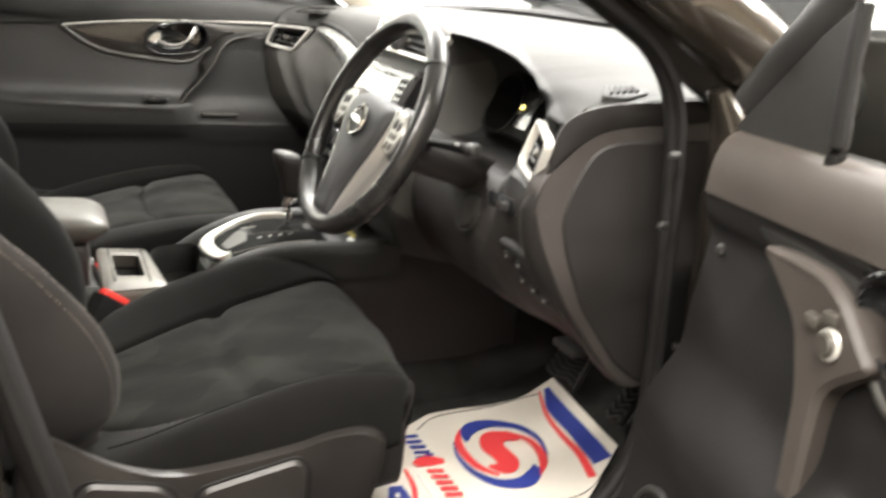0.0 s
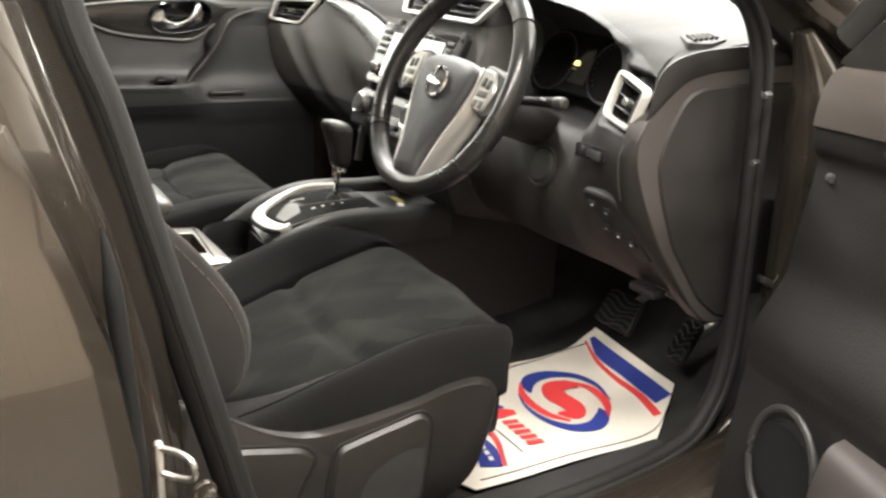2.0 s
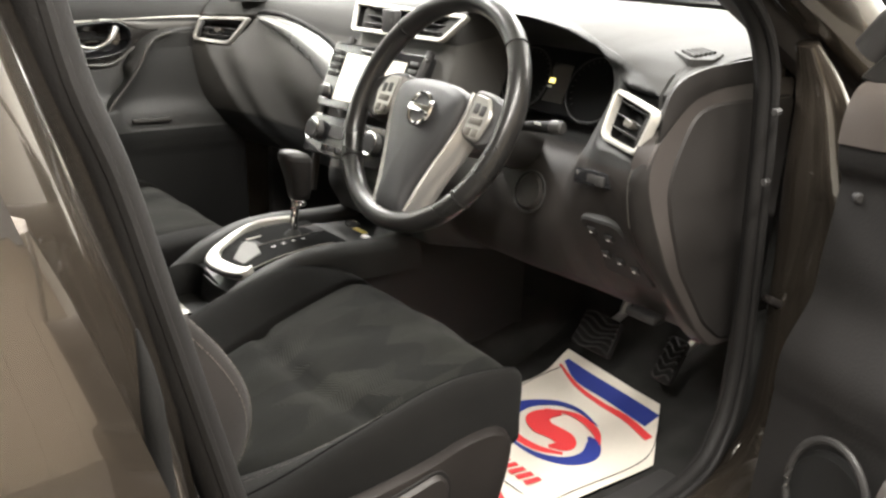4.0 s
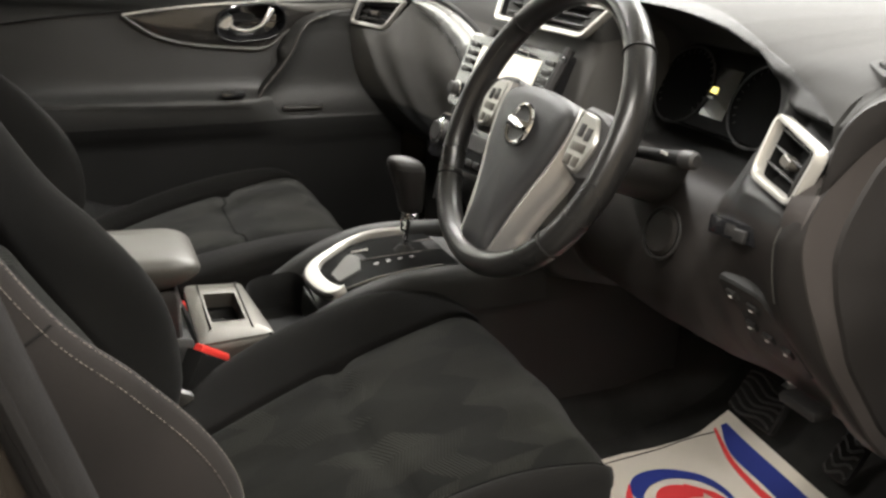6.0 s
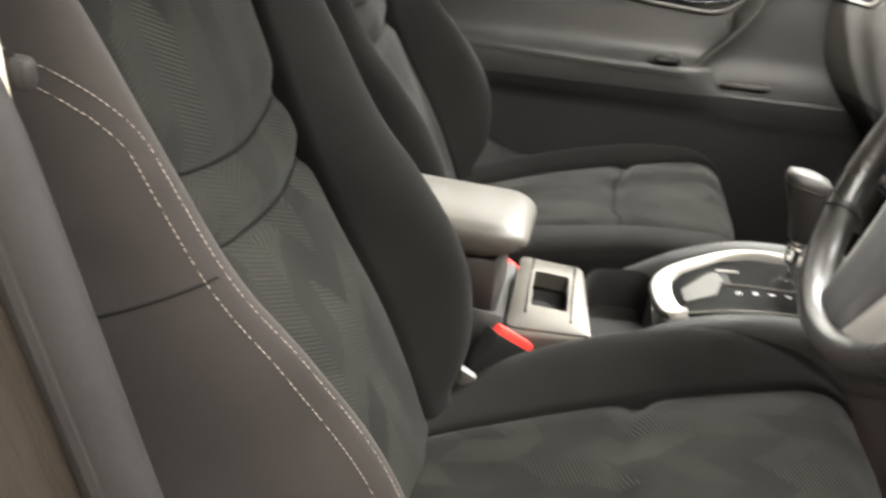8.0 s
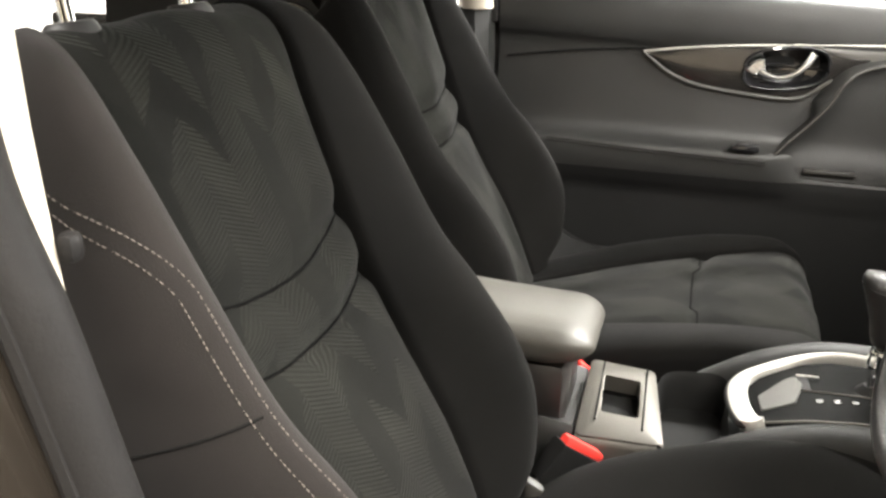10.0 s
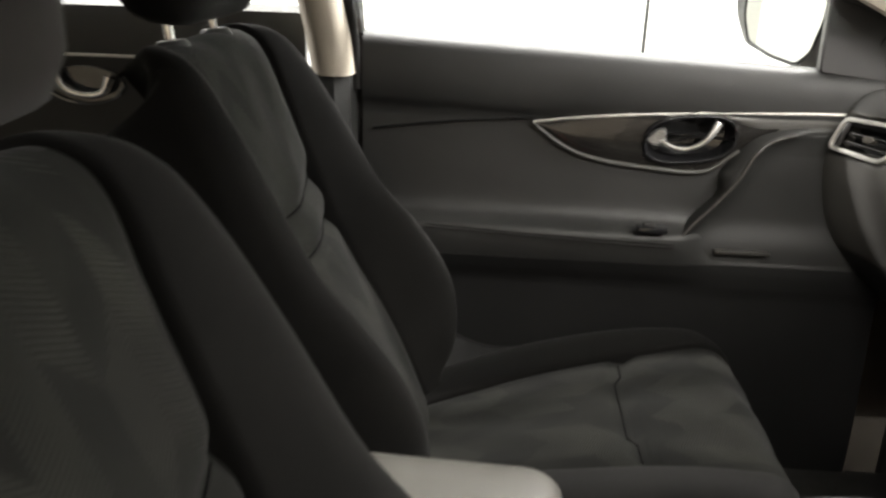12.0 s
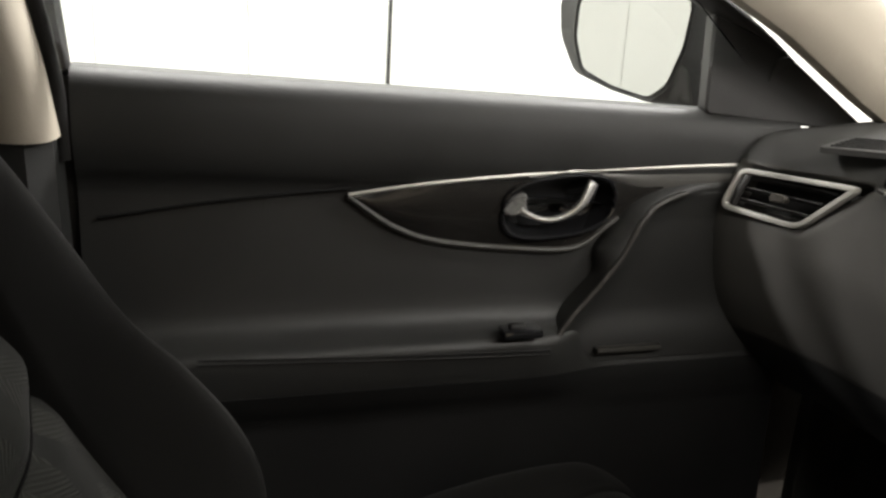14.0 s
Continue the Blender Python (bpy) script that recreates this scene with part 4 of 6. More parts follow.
unit = part("screen_unit", plate(roundpoly([on_stack(*q, 0.006) for q in ((0.118, 0.694), (-0.142, 0.694), (-0.135, 0.574), (0.112, 0.574))], 0.01), 0.03, sf, 0.003), M_GLOSS, stack)
part("screen", plate([on_stack(*q, 0.008) for q in ((0.070, 0.676), (-0.096, 0.676), (-0.094, 0.590), (0.068, 0.590))], 0.004, sf, 0.001), M_SCREEN, unit, "lit pale display screen")
for y in (0.093, -0.118):
    for k in range(4):
        part("screen_button", rbox(on_stack(y, 0.676 - 0.0135 * k, 0.008), (0.006, 0.026, 0.009), 0.002, Euler((0, 0.27, 0)).to_matrix().to_4x4()), M_DARK, unit)
    kb = on_stack(y, 0.601, 0.006)
    part("knob", cyl(kb, kb + sf * 0.016, 0.0125, 24, 0.0115, 0.002), M_DARK, unit, "ribbed round knob")
    part("knob_ring", tube([kb + sf * 0.002 + Vector((0, 1, 0)) * 0.0135 * math.cos(t) + Vector((0.27, 0, 0.96)) * 0.0135 * math.sin(t) for t in [2 * math.pi * k / 24 for k in range(24)]], 0.0015, 6, True), M_CHROME, unit)
part("disc_slot", rbox(on_stack(0.0, 0.684, 0.008), (0.004, 0.14, 0.005), 0.001), M_CHROME, unit)
heat = part("heater_panel", plate(roundpoly([on_stack(*q, 0.006) for q in ((0.112, 0.560), (-0.125, 0.560), (-0.12, 0.487), (0.108, 0.487))], 0.012), 0.03, sf, 0.003), M_GLOSS, stack)
for y in (0.078, -0.09):
    kb = on_stack(y, 0.530, 0.006)
    part("heater_knob", cyl(kb, kb + sf * 0.02, 0.021, 28, 0.018, 0.003), M_DARK, heat)
    part("knob_ring", tube([kb + sf * 0.017 + Vector((0, 1, 0)) * 0.0205 * math.cos(t) + Vector((0.27, 0, 0.96)) * 0.0205 * math.sin(t) for t in [2 * math.pi * k / 28 for k in range(28)]], 0.0022, 6, True), M_CHROME, heat, "bright chrome knob ring")
part("heater_display", plate([on_stack(*q, 0.008) for q in ((0.042, 0.545), (-0.055, 0.545), (-0.055, 0.522), (0.042, 0.522))], 0.004, sf, 0.001), M_DARK, heat)
for k in range(5):
    part("heater_button", rbox(on_stack(0.04 - 0.022 * k, 0.502, 0.008), (0.006, 0.018, 0.011), 0.002, Euler((0, 0.27, 0)).to_matrix().to_4x4()), M_DARK, heat)
for s in (1, -1):
    side = cr([(0.205, s * 0.128 - 0.005, 0.70), (0.165, s * 0.132 - 0.005, 0.63), (0.135, s * 0.13 - 0.005, 0.55), (0.115, s * 0.122 - 0.005, 0.47), (0.10, s * 0.115 - 0.005, 0.40)], 20)
    part("stack_side_trim", tube(side, 0.009, 8, flat=0.9), M_DARK, stack)

# ---- steering wheel ----
wheel = thing("steering_wheel", 0.0, -0.37, 0.65, "black leather steering wheel with silver spokes and a chrome badge", "steering wheel")
TILT = radians(25.1)
WN = Vector((-math.cos(TILT), 0, math.sin(TILT)))
WE = Vector((math.sin(TILT), 0, math.cos(TILT)))
WC = Vector((0.0086, -0.3844, 0.6510))


def wp(u, v, w=0.0):
    return WC + Vector((0, u, 0)) + WE * v + WN * w


ring = []
for k in range(64):
    t = 2 * math.pi * k / 64
    ring.append([wp((0.1715 + 0.0155 * math.cos(s)) * math.sin(t), (0.1715 + 0.0155 * math.cos(s)) * math.cos(t), 0.0175 * math.sin(s)) for s in [2 * math.pi * j / 14 for j in range(14)]])
part("rim", loft(ring, True, False, True), M_LEATHER, wheel)
for deg in (48, -48, 128, -128):
    t = math.radians(deg)
    seam = [wp((0.1715 + 0.016 * math.cos(s)) * math.sin(t), (0.1715 + 0.016 * math.cos(s)) * math.cos(t), 0.018 * math.sin(s)) for s in [2 * math.pi * j / 14 for j in range(14)]]
    part("rim_seam", tube(seam, 0.0012, 5, True), M_RUBBER, wheel)
for d0, d1 in ((58, 118), (-118, -58)):
    seam = []
    for k in range(40):
        t = math.radians(d0 + (d1 - d0) * k / 39)
        seam.append(wp((0.1715 - 0.0148 * math.cos(0.55)) * math.sin(t), (0.1715 - 0.0148 * math.cos(0.55)) * math.cos(t), 0.0172 * math.sin(0.55) + 0.0012))
    part("rim_stitching", stitches(seam, 0.0045, 0.0030, 0.0007), M_DULL, wheel, "grey thread stitching inside the grip")
# pad
PAD = [(0.0, 0.047), (0.042, 0.044), (0.074, 0.033), (0.079, 0.010), (0.070, -0.030), (0.052, -0.075), (0.036, -0.122), (0.030, -0.160), (0.0, -0.162)]
half = cr([(u, v, 0) for u, v in PAD], 28)
full = [(p.x, p.y) for p in half] + [(-p.x, p.y) for p in half[-2:0:-1]]
cx, cy = 0.0, -0.03
rings = [[wp(cx + (u - cx) * f, cy + (v - cy) * f, w) for u, v in full] for f, w in ((0.98, -0.03), (1.0, -0.005), (0.985, 0.004), (0.93, 0.010), (0.8, 0.0135), (0.5, 0.016), (0.15, 0.017))]
part("airbag_pad", loft(rings), M_PAD, wheel, "grained black horn pad", sharp=70)
# badge
bc = wp(-0.006, -0.004, 0.021)
part("badge", tube([bc + Vector((0, 1, 0)) * 0.0225 * math.cos(t) + WE * 0.0235 * math.sin(t) for t in [2 * math.pi * k / 32 for k in range(32)]], 0.0035, 8, True, up=tuple(WN)), M_CHROME, wheel, "round chrome badge")
part("badge_bar", rbox(bc + WN * 0.002, (0.004, 0.050, 0.012), 0.0015, Euler((0, TILT, 0)).to_matrix().to_4x4()), M_CHROME, wheel)
part("badge_field", plate([bc + WN * 0.0005 + Vector((0, 1, 0)) * 0.022 * math.cos(t) + WE * 0.022 * math.sin(t) for t in [2 * math.pi * k / 32 for k in range(32)]], 0.006, WN, 0.0005), M_DARK, wheel)
for s in (1, -1):
    # silver V strips beside the pad
    strip = cr([(0.084 * s, 0.040, 0), (0.083 * s, 0.005, 0), (0.071 * s, -0.040, 0), (0.053 * s, -0.088, 0), (0.034 * s, -0.162, 0)], 24)
    rings = []
    for i, p in enumerate(strip):
        wdt = 0.0065 + 0.0085 * math.sin(math.pi * min(1, 0.02 + i / 25.0))
        rings.append([wp(p.x - s * 0.004, p.y, -0.012), wp(p.x - s * 0.003, p.y, 0.004), wp(p.x + s * 0.004, p.y - 0.001, 0.005), wp(p.x + s * wdt * 0.55, p.y - 0.003, -0.003), wp(p.x + s * wdt, p.y - 0.006, -0.016), wp(p.x + s * wdt, p.y - 0.006, -0.028)])
    part("silver_spoke", loft(rings), M_SPOKE, wheel, "satin silver spoke trim")
    # side spoke with buttons
    spoke = [wp(0.080 * s, 0.048, 0.0), wp(0.115 * s, 0.046, 0.0), wp(0.162 * s, 0.030, 0.0), wp(0.165 * s, -0.020, 0.0), wp(0.125 * s, -0.036, 0.0), wp(0.078 * s, -0.02, 0.0)]
    part("side_spoke", plate(roundpoly(spoke, 0.012), 0.022, WN, 0.005), M_DARK, wheel)
    pod = [wp(0.088 * s, 0.041, 0.005), wp(0.120 * s, 0.038, 0.005), wp(0.136 * s, 0.012, 0.005), wp(0.124 * s, -0.028, 0.005), wp(0.090 * s, -0.022, 0.005)]
    podo = part("button_pod", plate(roundpoly(pod, 0.01), 0.01, WN, 0.003), M_POD, wheel, "silver grey button pod")
    R = Euler((0, TILT, 0)).to_matrix().to_4x4()
    for (u, v, a, b, bm_) in ((0.103, 0.019, 0.010, 0.015, M_DARK), (0.117, 0.017, 0.010, 0.015, M_DARK), (0.110, 0.001, 0.026, 0.010, M_DULL), (0.101, -0.015, 0.012, 0.012, M_DULL), (0.116, -0.015, 0.012, 0.012, M_DULL)):
        part("wheel_button", rbox(wp(u * s, v, 0.0042), (0.004, a, b), 0.0012, R), bm_, podo)
    lower = [wp(0.030 * s, -0.152, -0.003), wp(0.052 * s, -0.150, -0.003), wp(0.05 * s, -0.165, -0.003), wp(0.026 * s, -0.168, -0.003)]
    part("lower_spoke", plate(lower, 0.012, WN, 0.003), M_DARK, wheel)
# column shroud and stalks
col = [[wp((0.058 - 0.003 * k) * math.cos(t), 0.0 + (0.044 - 0.004 * k) * math.sin(t) - 0.004 + 0.006 * k, -0.02 - 0.075 * k) for t in [2 * math.pi * j / 20 for j in range(20)]] for k in (0, 0.3, 1, 2, 3)]
shroud = thing("column_shroud", 0.12, -0.37, 0.55, "black plastic steering column shroud with switch stalks", "steering column")
part("shroud_shell", loft(col), M_DARK, shroud)
for s in (1, -1):
    a, b = wp(s * 0.045, 0.018, -0.085), wp(s * 0.172, 0.040, -0.094)
    st = part("stalk", tube([a, a.lerp(b, 0.5), b], [0.0065, 0.007, 0.0095], 12), M_LOWER, shroud, "black switch stalk")
    part("stalk_knob", cyl(a.lerp(b, 0.86), b + (b - a).normalized() * 0.004, 0.0105, 16, 0.0095, 0.003), M_DARK, st)
    part("stalk_mark", rbox(a.lerp(b, 0.75) + Vector((-0.011, 0, 0.006)), (0.001, 0.012, 0.003), 0), M_GREYPRINT, st)

# ---- seats ----


def seat(dx, yc, side, label):
    """A cloth car seat. dx: how far it is moved along; side: the side of the door, with the lever panel."""
    s = thing("front_seat", dx - 0.25, yc, 0.0, label, "car seat", "front seats")

    def spine(pts, n):
        p = cr([(x + dx, yc, z) for x, z in pts], n)
        out = []
        for i in range(n):
            d = (p[min(i + 1, n - 1)] - p[max(i - 1, 0)]).normalized()
            out.append((p[i], Vector((d.z, 0, -d.x))))
        return out

    def lerp_table(tab, u):
        n = len(tab)

        def slope(i):
            if i == 0 or i == n - 1:
                return 0.0
            return (tab[i + 1][1] - tab[i - 1][1]) / (tab[i + 1][0] - tab[i - 1][0])

        for i in range(n - 1):
            (a, va), (b, vb) = tab[i], tab[i + 1]
            if u <= b:
                h = b - a
                k = (u - a) / h
                return (2 * k ** 3 - 3 * k * k + 1) * va + (k ** 3 - 2 * k * k + k) * h * slope(i) + (3 * k * k - 2 * k ** 3) * vb + (k ** 3 - k * k) * h * slope(i + 1)
        return tab[-1][1]

    def smooth_in(a, b, u):
        k = max(0.0, min(1.0, (u - a) / (b - a)))
        return k * k * (3 - 2 * k)

    def groove(u):
        return 1 - 0.85 * max(0, min(1, (u - 0.6) / 0.25))

    def shape(line, wi_t, wo_t, hb_t, dp_t, insert_mat, bulge, names, flip=1, outer=1.0):
        n = len(line)

        def more(u):
            return 0.034 * smooth_in(0.05, 0.28, u) * (1 - smooth_in(0.62, 0.85, u)) if side < 0 and flip < 0 else 0.0

        ins, bol = [], {1: [], -1: []}
        for i, (p, nrm) in enumerate(line):
            u = i / (n - 1)
            nrm = nrm * flip
            wi, wo, hb, dp = (lerp_table(t, u) for t in (wi_t, wo_t, hb_t, dp_t))
            row = []
            for k in range(17):
                v = -1 + k / 8
                h = bulge(u, v) - 0.010 * groove(u) * abs(v) ** 14
                draw = Vector((-0.018 * smooth_in(0.50, 0.72, u) * smooth_in(0.1, 1.0, v * side), 0, 0)) if side < 0 and flip < 0 else Vector()
                row.append(p + draw + Vector((0, v * (wi + (more(u) if v * side > 0 else 0.0)), 0)) + nrm * h)
            ins.append(row)
            for sd in (1, -1):
                w = wo - wi - (0.012 * max(0, min(1, (u - 0.42) / 0.3)) * (1 - 0.4 * max(0, min(1, (u - 0.8) / 0.2))) if sd != side and flip > 0 else 0)
                hb = lerp_table(hb_t, u) * (outer if sd == side else 1.0) * (0.35 if side > 0 and flip < 0 else 1.0)
                if side > 0 and sd == side and flip > 0:
                    w -= 0.022 * min(1, u / 0.1)
                prof = [(0.0, -0.012 * groove(u)), (0.015, 0.002), (0.10, 0.12 * hb + 0.006), (0.30, 0.50 * hb + 0.005), (0.52, 0.86 * hb + 0.003), (0.72, hb), (0.89, 0.80 * hb - 0.005), (0.985, 0.45 * hb - 0.016), (1.0, -0.02), (0.99, -dp * 0.6), (0.93, -dp), (0.0, -dp)]
                grow = more(u) if sd == side else 0.0
                pull = Vector((-0.026 * smooth_in(0.50, 0.72, u), 0, 0)) if sd == side and side < 0 and flip < 0 else Vector()
                ring = cr([p + pull * (0.69 + 0.31 * min(1.0, 1.4 * a)) + Vector((0, sd * (wi + grow + (w - grow) * a), 0)) + nrm * h for a, h in prof], 30)
                bol[sd].append(ring)
        a = part(names[0], surf(ins, 0.02, tuple(-line[n // 2][1] * flip)), insert_mat, s, "", 60)
        # driver's door-side bolster gets the paler cloth, light put into its colour
        for sd in (1, -1):
            part(names[1], loft(bol[sd]), M_CLOTH_LIT if sd == side and side < 0 and flip > 0 else M_CLOTH, s, "", 70)
        return ins, bol

    # cushion
    longer = 0.03 if side > 0 else 0.0
    line = spine([(x + longer * smooth_in(-0.30, 0.0, x), z) for x, z in ((-0.48, 0.210), (-0.38, 0.225), (-0.25, 0.260), (-0.12, 0.292), (-0.02, 0.308), (0.025, 0.307), (0.054, 0.285), (0.062, 0.245), (0.048, 0.185))], 90)
    cross = 0.36 if side > 0 else 0.29
    cb = lambda u, v: 0.004 * (1 - v * v) + 0.006 * v ** 4 + 0.002 * math.sin(9 * v + 22 * u) * (1 - v * v) - (0.011 * math.exp(-((u - cross - 0.02 * v * v) * 70) ** 2))
    ins, bol = shape(line, [(0, 0.075), (0.125, 0.115), (0.25, 0.145), (0.4, 0.17), (0.55, 0.19), (1, 0.185)], [(0, 0.235), (0.2, 0.262), (0.5, 0.264), (0.7, 0.244), (0.85, 0.215), (1, 0.20)], [(0, 0.004), (0.125, 0.020), (0.25, 0.042), (0.375, 0.048), (0.5, 0.028), (0.6, 0.010), (0.7, 0.003), (1, 0.0)], [(0, 0.05), (0.4, 0.09), (0.6, 0.08), (0.75, 0.04), (1, 0.03)], M_CUSH, cb, ("cushion_insert", "cushion_bolster"), -1)
    # dark tubes along the seams draw the shade of the creases
    if side > 0:
        part("cushion_seam", tube([ins[round((cross + 0.02 * (k / 8 - 1) ** 2) * 89)][k] + Vector((0, 0, 0.0008)) for k in range(1, 16)], 0.0016, 6), M_SEAM_SHADE, s, "sewn seam across the cushion, its shade drawn as a dark tube")
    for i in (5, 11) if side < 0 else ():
        part("bolster_seam", tube([r[i] - Vector((0, 0, 0.0004)) for r in bol[side][10:50]], 0.0017, 6), M_SEAM_SHADE, s, "sewn crease of the bolster, its shade drawn as a dark tube")
    for i in (7, 8) if side < 0 else ():
        part("stitching", stitches([r[i] + Vector((0, 0, 0.0012)) for r in bol[side][12:52]], 0.0052, 0.0034, 0.0006), M_BROWN, s)
    part("cushion_base", loft([roundpoly([(dx + x, yc - w, 0.10), (dx + x, yc + w, 0.10), (dx + x, yc + w, z), (dx + x, yc - w, z)], 0.03) for x, z, w in ((-0.45, 0.185, 0.19), (-0.30, 0.205, 0.20), (-0.12, 0.235, 0.205), (0.0, 0.245, 0.205), (0.035, 0.235, 0.20), (0.048, 0.21, 0.18))]), M_DARK, s)
    # backrest
    line = spine([(-0.425, 0.225), (-0.455, 0.29), (-0.500, 0.375), (-0.548, 0.455), (-0.587, 0.53), (-0.632, 0.643), (-0.666, 0.730), (-0.690, 0.783), (-0.716, 0.810), (-0.752, 0.816), (-0.79, 0.785)], 112)
    gro = lambda u, v: 0.015 * math.exp(-((u - (0.385 + 0.022 * v * v)) * 62) ** 2) + 0.014 * math.exp(-((u - (0.445 + 0.022 * v * v)) * 62) ** 2)
    bb = lambda u, v: 0.012 * (1 - v * v) * (1 - u) + 0.002 * math.sin(7 * v + 15 * u) * (1 - v * v) - gro(u, v)
    ins, bol = shape(line, [(0, 0.115), (0.2, 0.145), (0.55, 0.155), (0.72, 0.163), (0.85, 0.155), (1, 0.13)], [(0, 0.165), (0.08, 0.21), (0.18, 0.243), (0.45, 0.252), (0.65, 0.238), (0.8, 0.208), (0.9, 0.184), (1, 0.15)], [(0, 0.02), (0.07, 0.055), (0.17, 0.086), (0.30, 0.082), (0.44, 0.058), (0.58, 0.038), (0.72, 0.02), (0.85, 0.004), (1, 0.0)], [(0, 0.10), (0.3, 0.125), (0.55, 0.14), (0.75, 0.135), (0.88, 0.12), (1, 0.07)], M_BACK, bb, ("backrest_insert", "backrest_bolster"), 1, 1.25)
    for base in (13.3, 14.9) if side < 0 else ():
        path = []
        for r in bol[side][6:92]:
            z = r[13].z
            f = base + 7.5 * max(0, min(1, (z - 0.660) / 0.095)) ** 1.5
            i = int(f)
            path.append(r[i].lerp(r[i + 1], f - i) + Vector((0.0012, side * 0.0014, 0.0008)))
        part("stitching", stitches(path, 0.0050, 0.0032, 0.0005), M_STITCH, s, "pale thread stitching along the bolster")
    # lumbar grooves get dark tubes for their shade
    for uc in (0.385, 0.445):
        crease = []
        for j in range(17):
            f = (uc + 0.022 * (-1 + j / 8) ** 2) * 111
            i = int(f)
            crease.append(ins[i][j].lerp(ins[i + 1][j], f - i))
        part("lumbar_seam", tube(crease, 0.0017, 6), M_SEAM_SHADE, s)
    k = 46
    cross = bol[side][k][14:24]
    part("side_seam", tube([q + Vector((0, side * 0.0004, 0)) for q in cross], 0.0011, 5), M_CLOTH, s)
    back = []
    for p, nrm in line[8:88:3]:
        back.append([p + Vector((0, -0.2 + 0.04 * j, 0)) - nrm * 0.118 for j in range(11)])
    part("back_shell", surf(back, 0.01, (-0.9, 0, -0.4)), M_DARK, s)
    # headrest
    hr = thing("headrest", dx - 0.76, yc, 0.834, "dark cloth headrest raised on two steel posts", "headrest", "front headrests")
    rings = []
    for k in range(15):
        u = -1 + k / 7
        f = (1 - abs(u) ** 5) ** (1 / 3) if abs(u) < 1 else 0.02
        f = max(f, 0.30)
        ring = []
        for j in range(20):
            t = 2 * math.pi * j / 20
            c, q = math.cos(t), math.sin(t)
            sc = (abs(c) ** 3 + abs(q) ** 3) ** (-1 / 3)
            ring.append(Vector((dx - 0.757 + 0.062 * c * sc * f - 0.2 * (0.09 * q * sc * f), yc + u * 0.166, 0.930 + 0.094 * q * sc * f + 0.006 * (1 - u * u))))
        rings.append(ring)
    # driver's headrest likewise paler than the passenger's, as if lit
    part("headrest_pad", loft(rings), M_CLOTH_LIT if side < 0 else M_CLOTH, hr, "", 70)
    yp = yc - 0.018 if side < 0 else yc
    for sd in (1, -1):
        part("post", tube([(dx - 0.745, yp + sd * 0.086, 0.79), (dx - 0.757, yp + sd * 0.086, 0.88)], 0.0065, 12), M_CHROME, hr, "bright steel headrest post")
        part("guide_collar", cyl((dx - 0.746, yp + sd * 0.086, 0.808), (dx - 0.748, yp + sd * 0.086, 0.8225), 0.025, 22, 0.021, 0.003), M_DARK, s, "black plastic post collar")
    # side trim with the height lever
    yo = yc + side * 0.285
    out = [(-0.50, 0.34), (-0.455, 0.31), (-0.425, 0.287), (-0.383, 0.261), (-0.328, 0.242), (-0.25, 0.246), (-0.155, 0.257), (-0.116, 0.268), (-0.058, 0.271), (-0.024, 0.25), (-0.028, 0.20), (-0.055, 0.11), (-0.10, 0.075), (-0.45, 0.075), (-0.52, 0.16)]
    o3 = roundpoly([(x + dx, yo, z) for x, z in out], 0.03)
    rings = [[Vector((p.x, yc + side * 0.20, p.z - 0.5 * max(0, p.z - 0.14))) for p in o3], [Vector((p.x, yo - side * 0.016, p.z)) for p in o3], [Vector((p.x, yo - side * 0.005, p.z)) for p in scaled(o3, 0.98)], [Vector((p.x, yo, p.z)) for p in scaled(o3, 0.94)]]
    # passenger's panel coloured blacker, holding the shade of the gap by the backrest
    tr = part("side_trim", loft(rings), M_SEATTRIM if side < 0 else M_LOWER, s, "plastic seat side panel")
    lev = roundpoly([(x + dx, yo + side * 0.008, z) for x, z in ((-0.291, 0.220), (-0.164, 0.244), (-0.146, 0.224), (-0.147, 0.18), (-0.155, 0.10), (-0.26, 0.085), (-0.303, 0.147))], 0.014)
    part("lever_gap", plate(scaled(lev, 1.07, (0, -side * 0.006, 0)), 0.004, (0, side, 0), 0.001), M_RUBBER, tr)
    lv = part("height_lever", plate(lev, 0.01, (0, side, 0), 0.005), M_SEATTRIM, tr, "warm grey height adjustment lever")
    if side < 0:
        dent = roundpoly([(x + dx, yo + side * 0.0088, z) for x, z in ((-0.262, 0.128), (-0.246, 0.168), (-0.195, 0.193), (-0.158, 0.192), (-0.162, 0.108), (-0.25, 0.098))], 0.02)
        rc = [dent, scaled(dent, 0.96, (0, -side * 0.0010, 0)), scaled(dent, 0.80, (0, -side * 0.0004, 0)), scaled(dent, 0.1, (0, -side * 0.0002, 0))]
        part("finger_recess", loft(rc, True, True), M_DARK, lv, "dark finger recess of the lever")
        rec = roundpoly([(x + dx, yo + side * 0.006, z) for x, z in ((-0.430, 0.256), (-0.338, 0.234), (-0.319, 0.2105), (-0.334, 0.187), (-0.348, 0.150), (-0.42, 0.14), (-0.465, 0.20))], 0.014)
        part("lever_gap", plate(scaled(rec, 1.08, (0, -side * 0.005, 0)), 0.004, (0, side, 0), 0.001), M_RUBBER, tr)
        part("recline_lever", plate(rec, 0.01, (0, side, 0), 0.006), M_SEATTRIM, tr, "warm grey recliner lever")
    return s


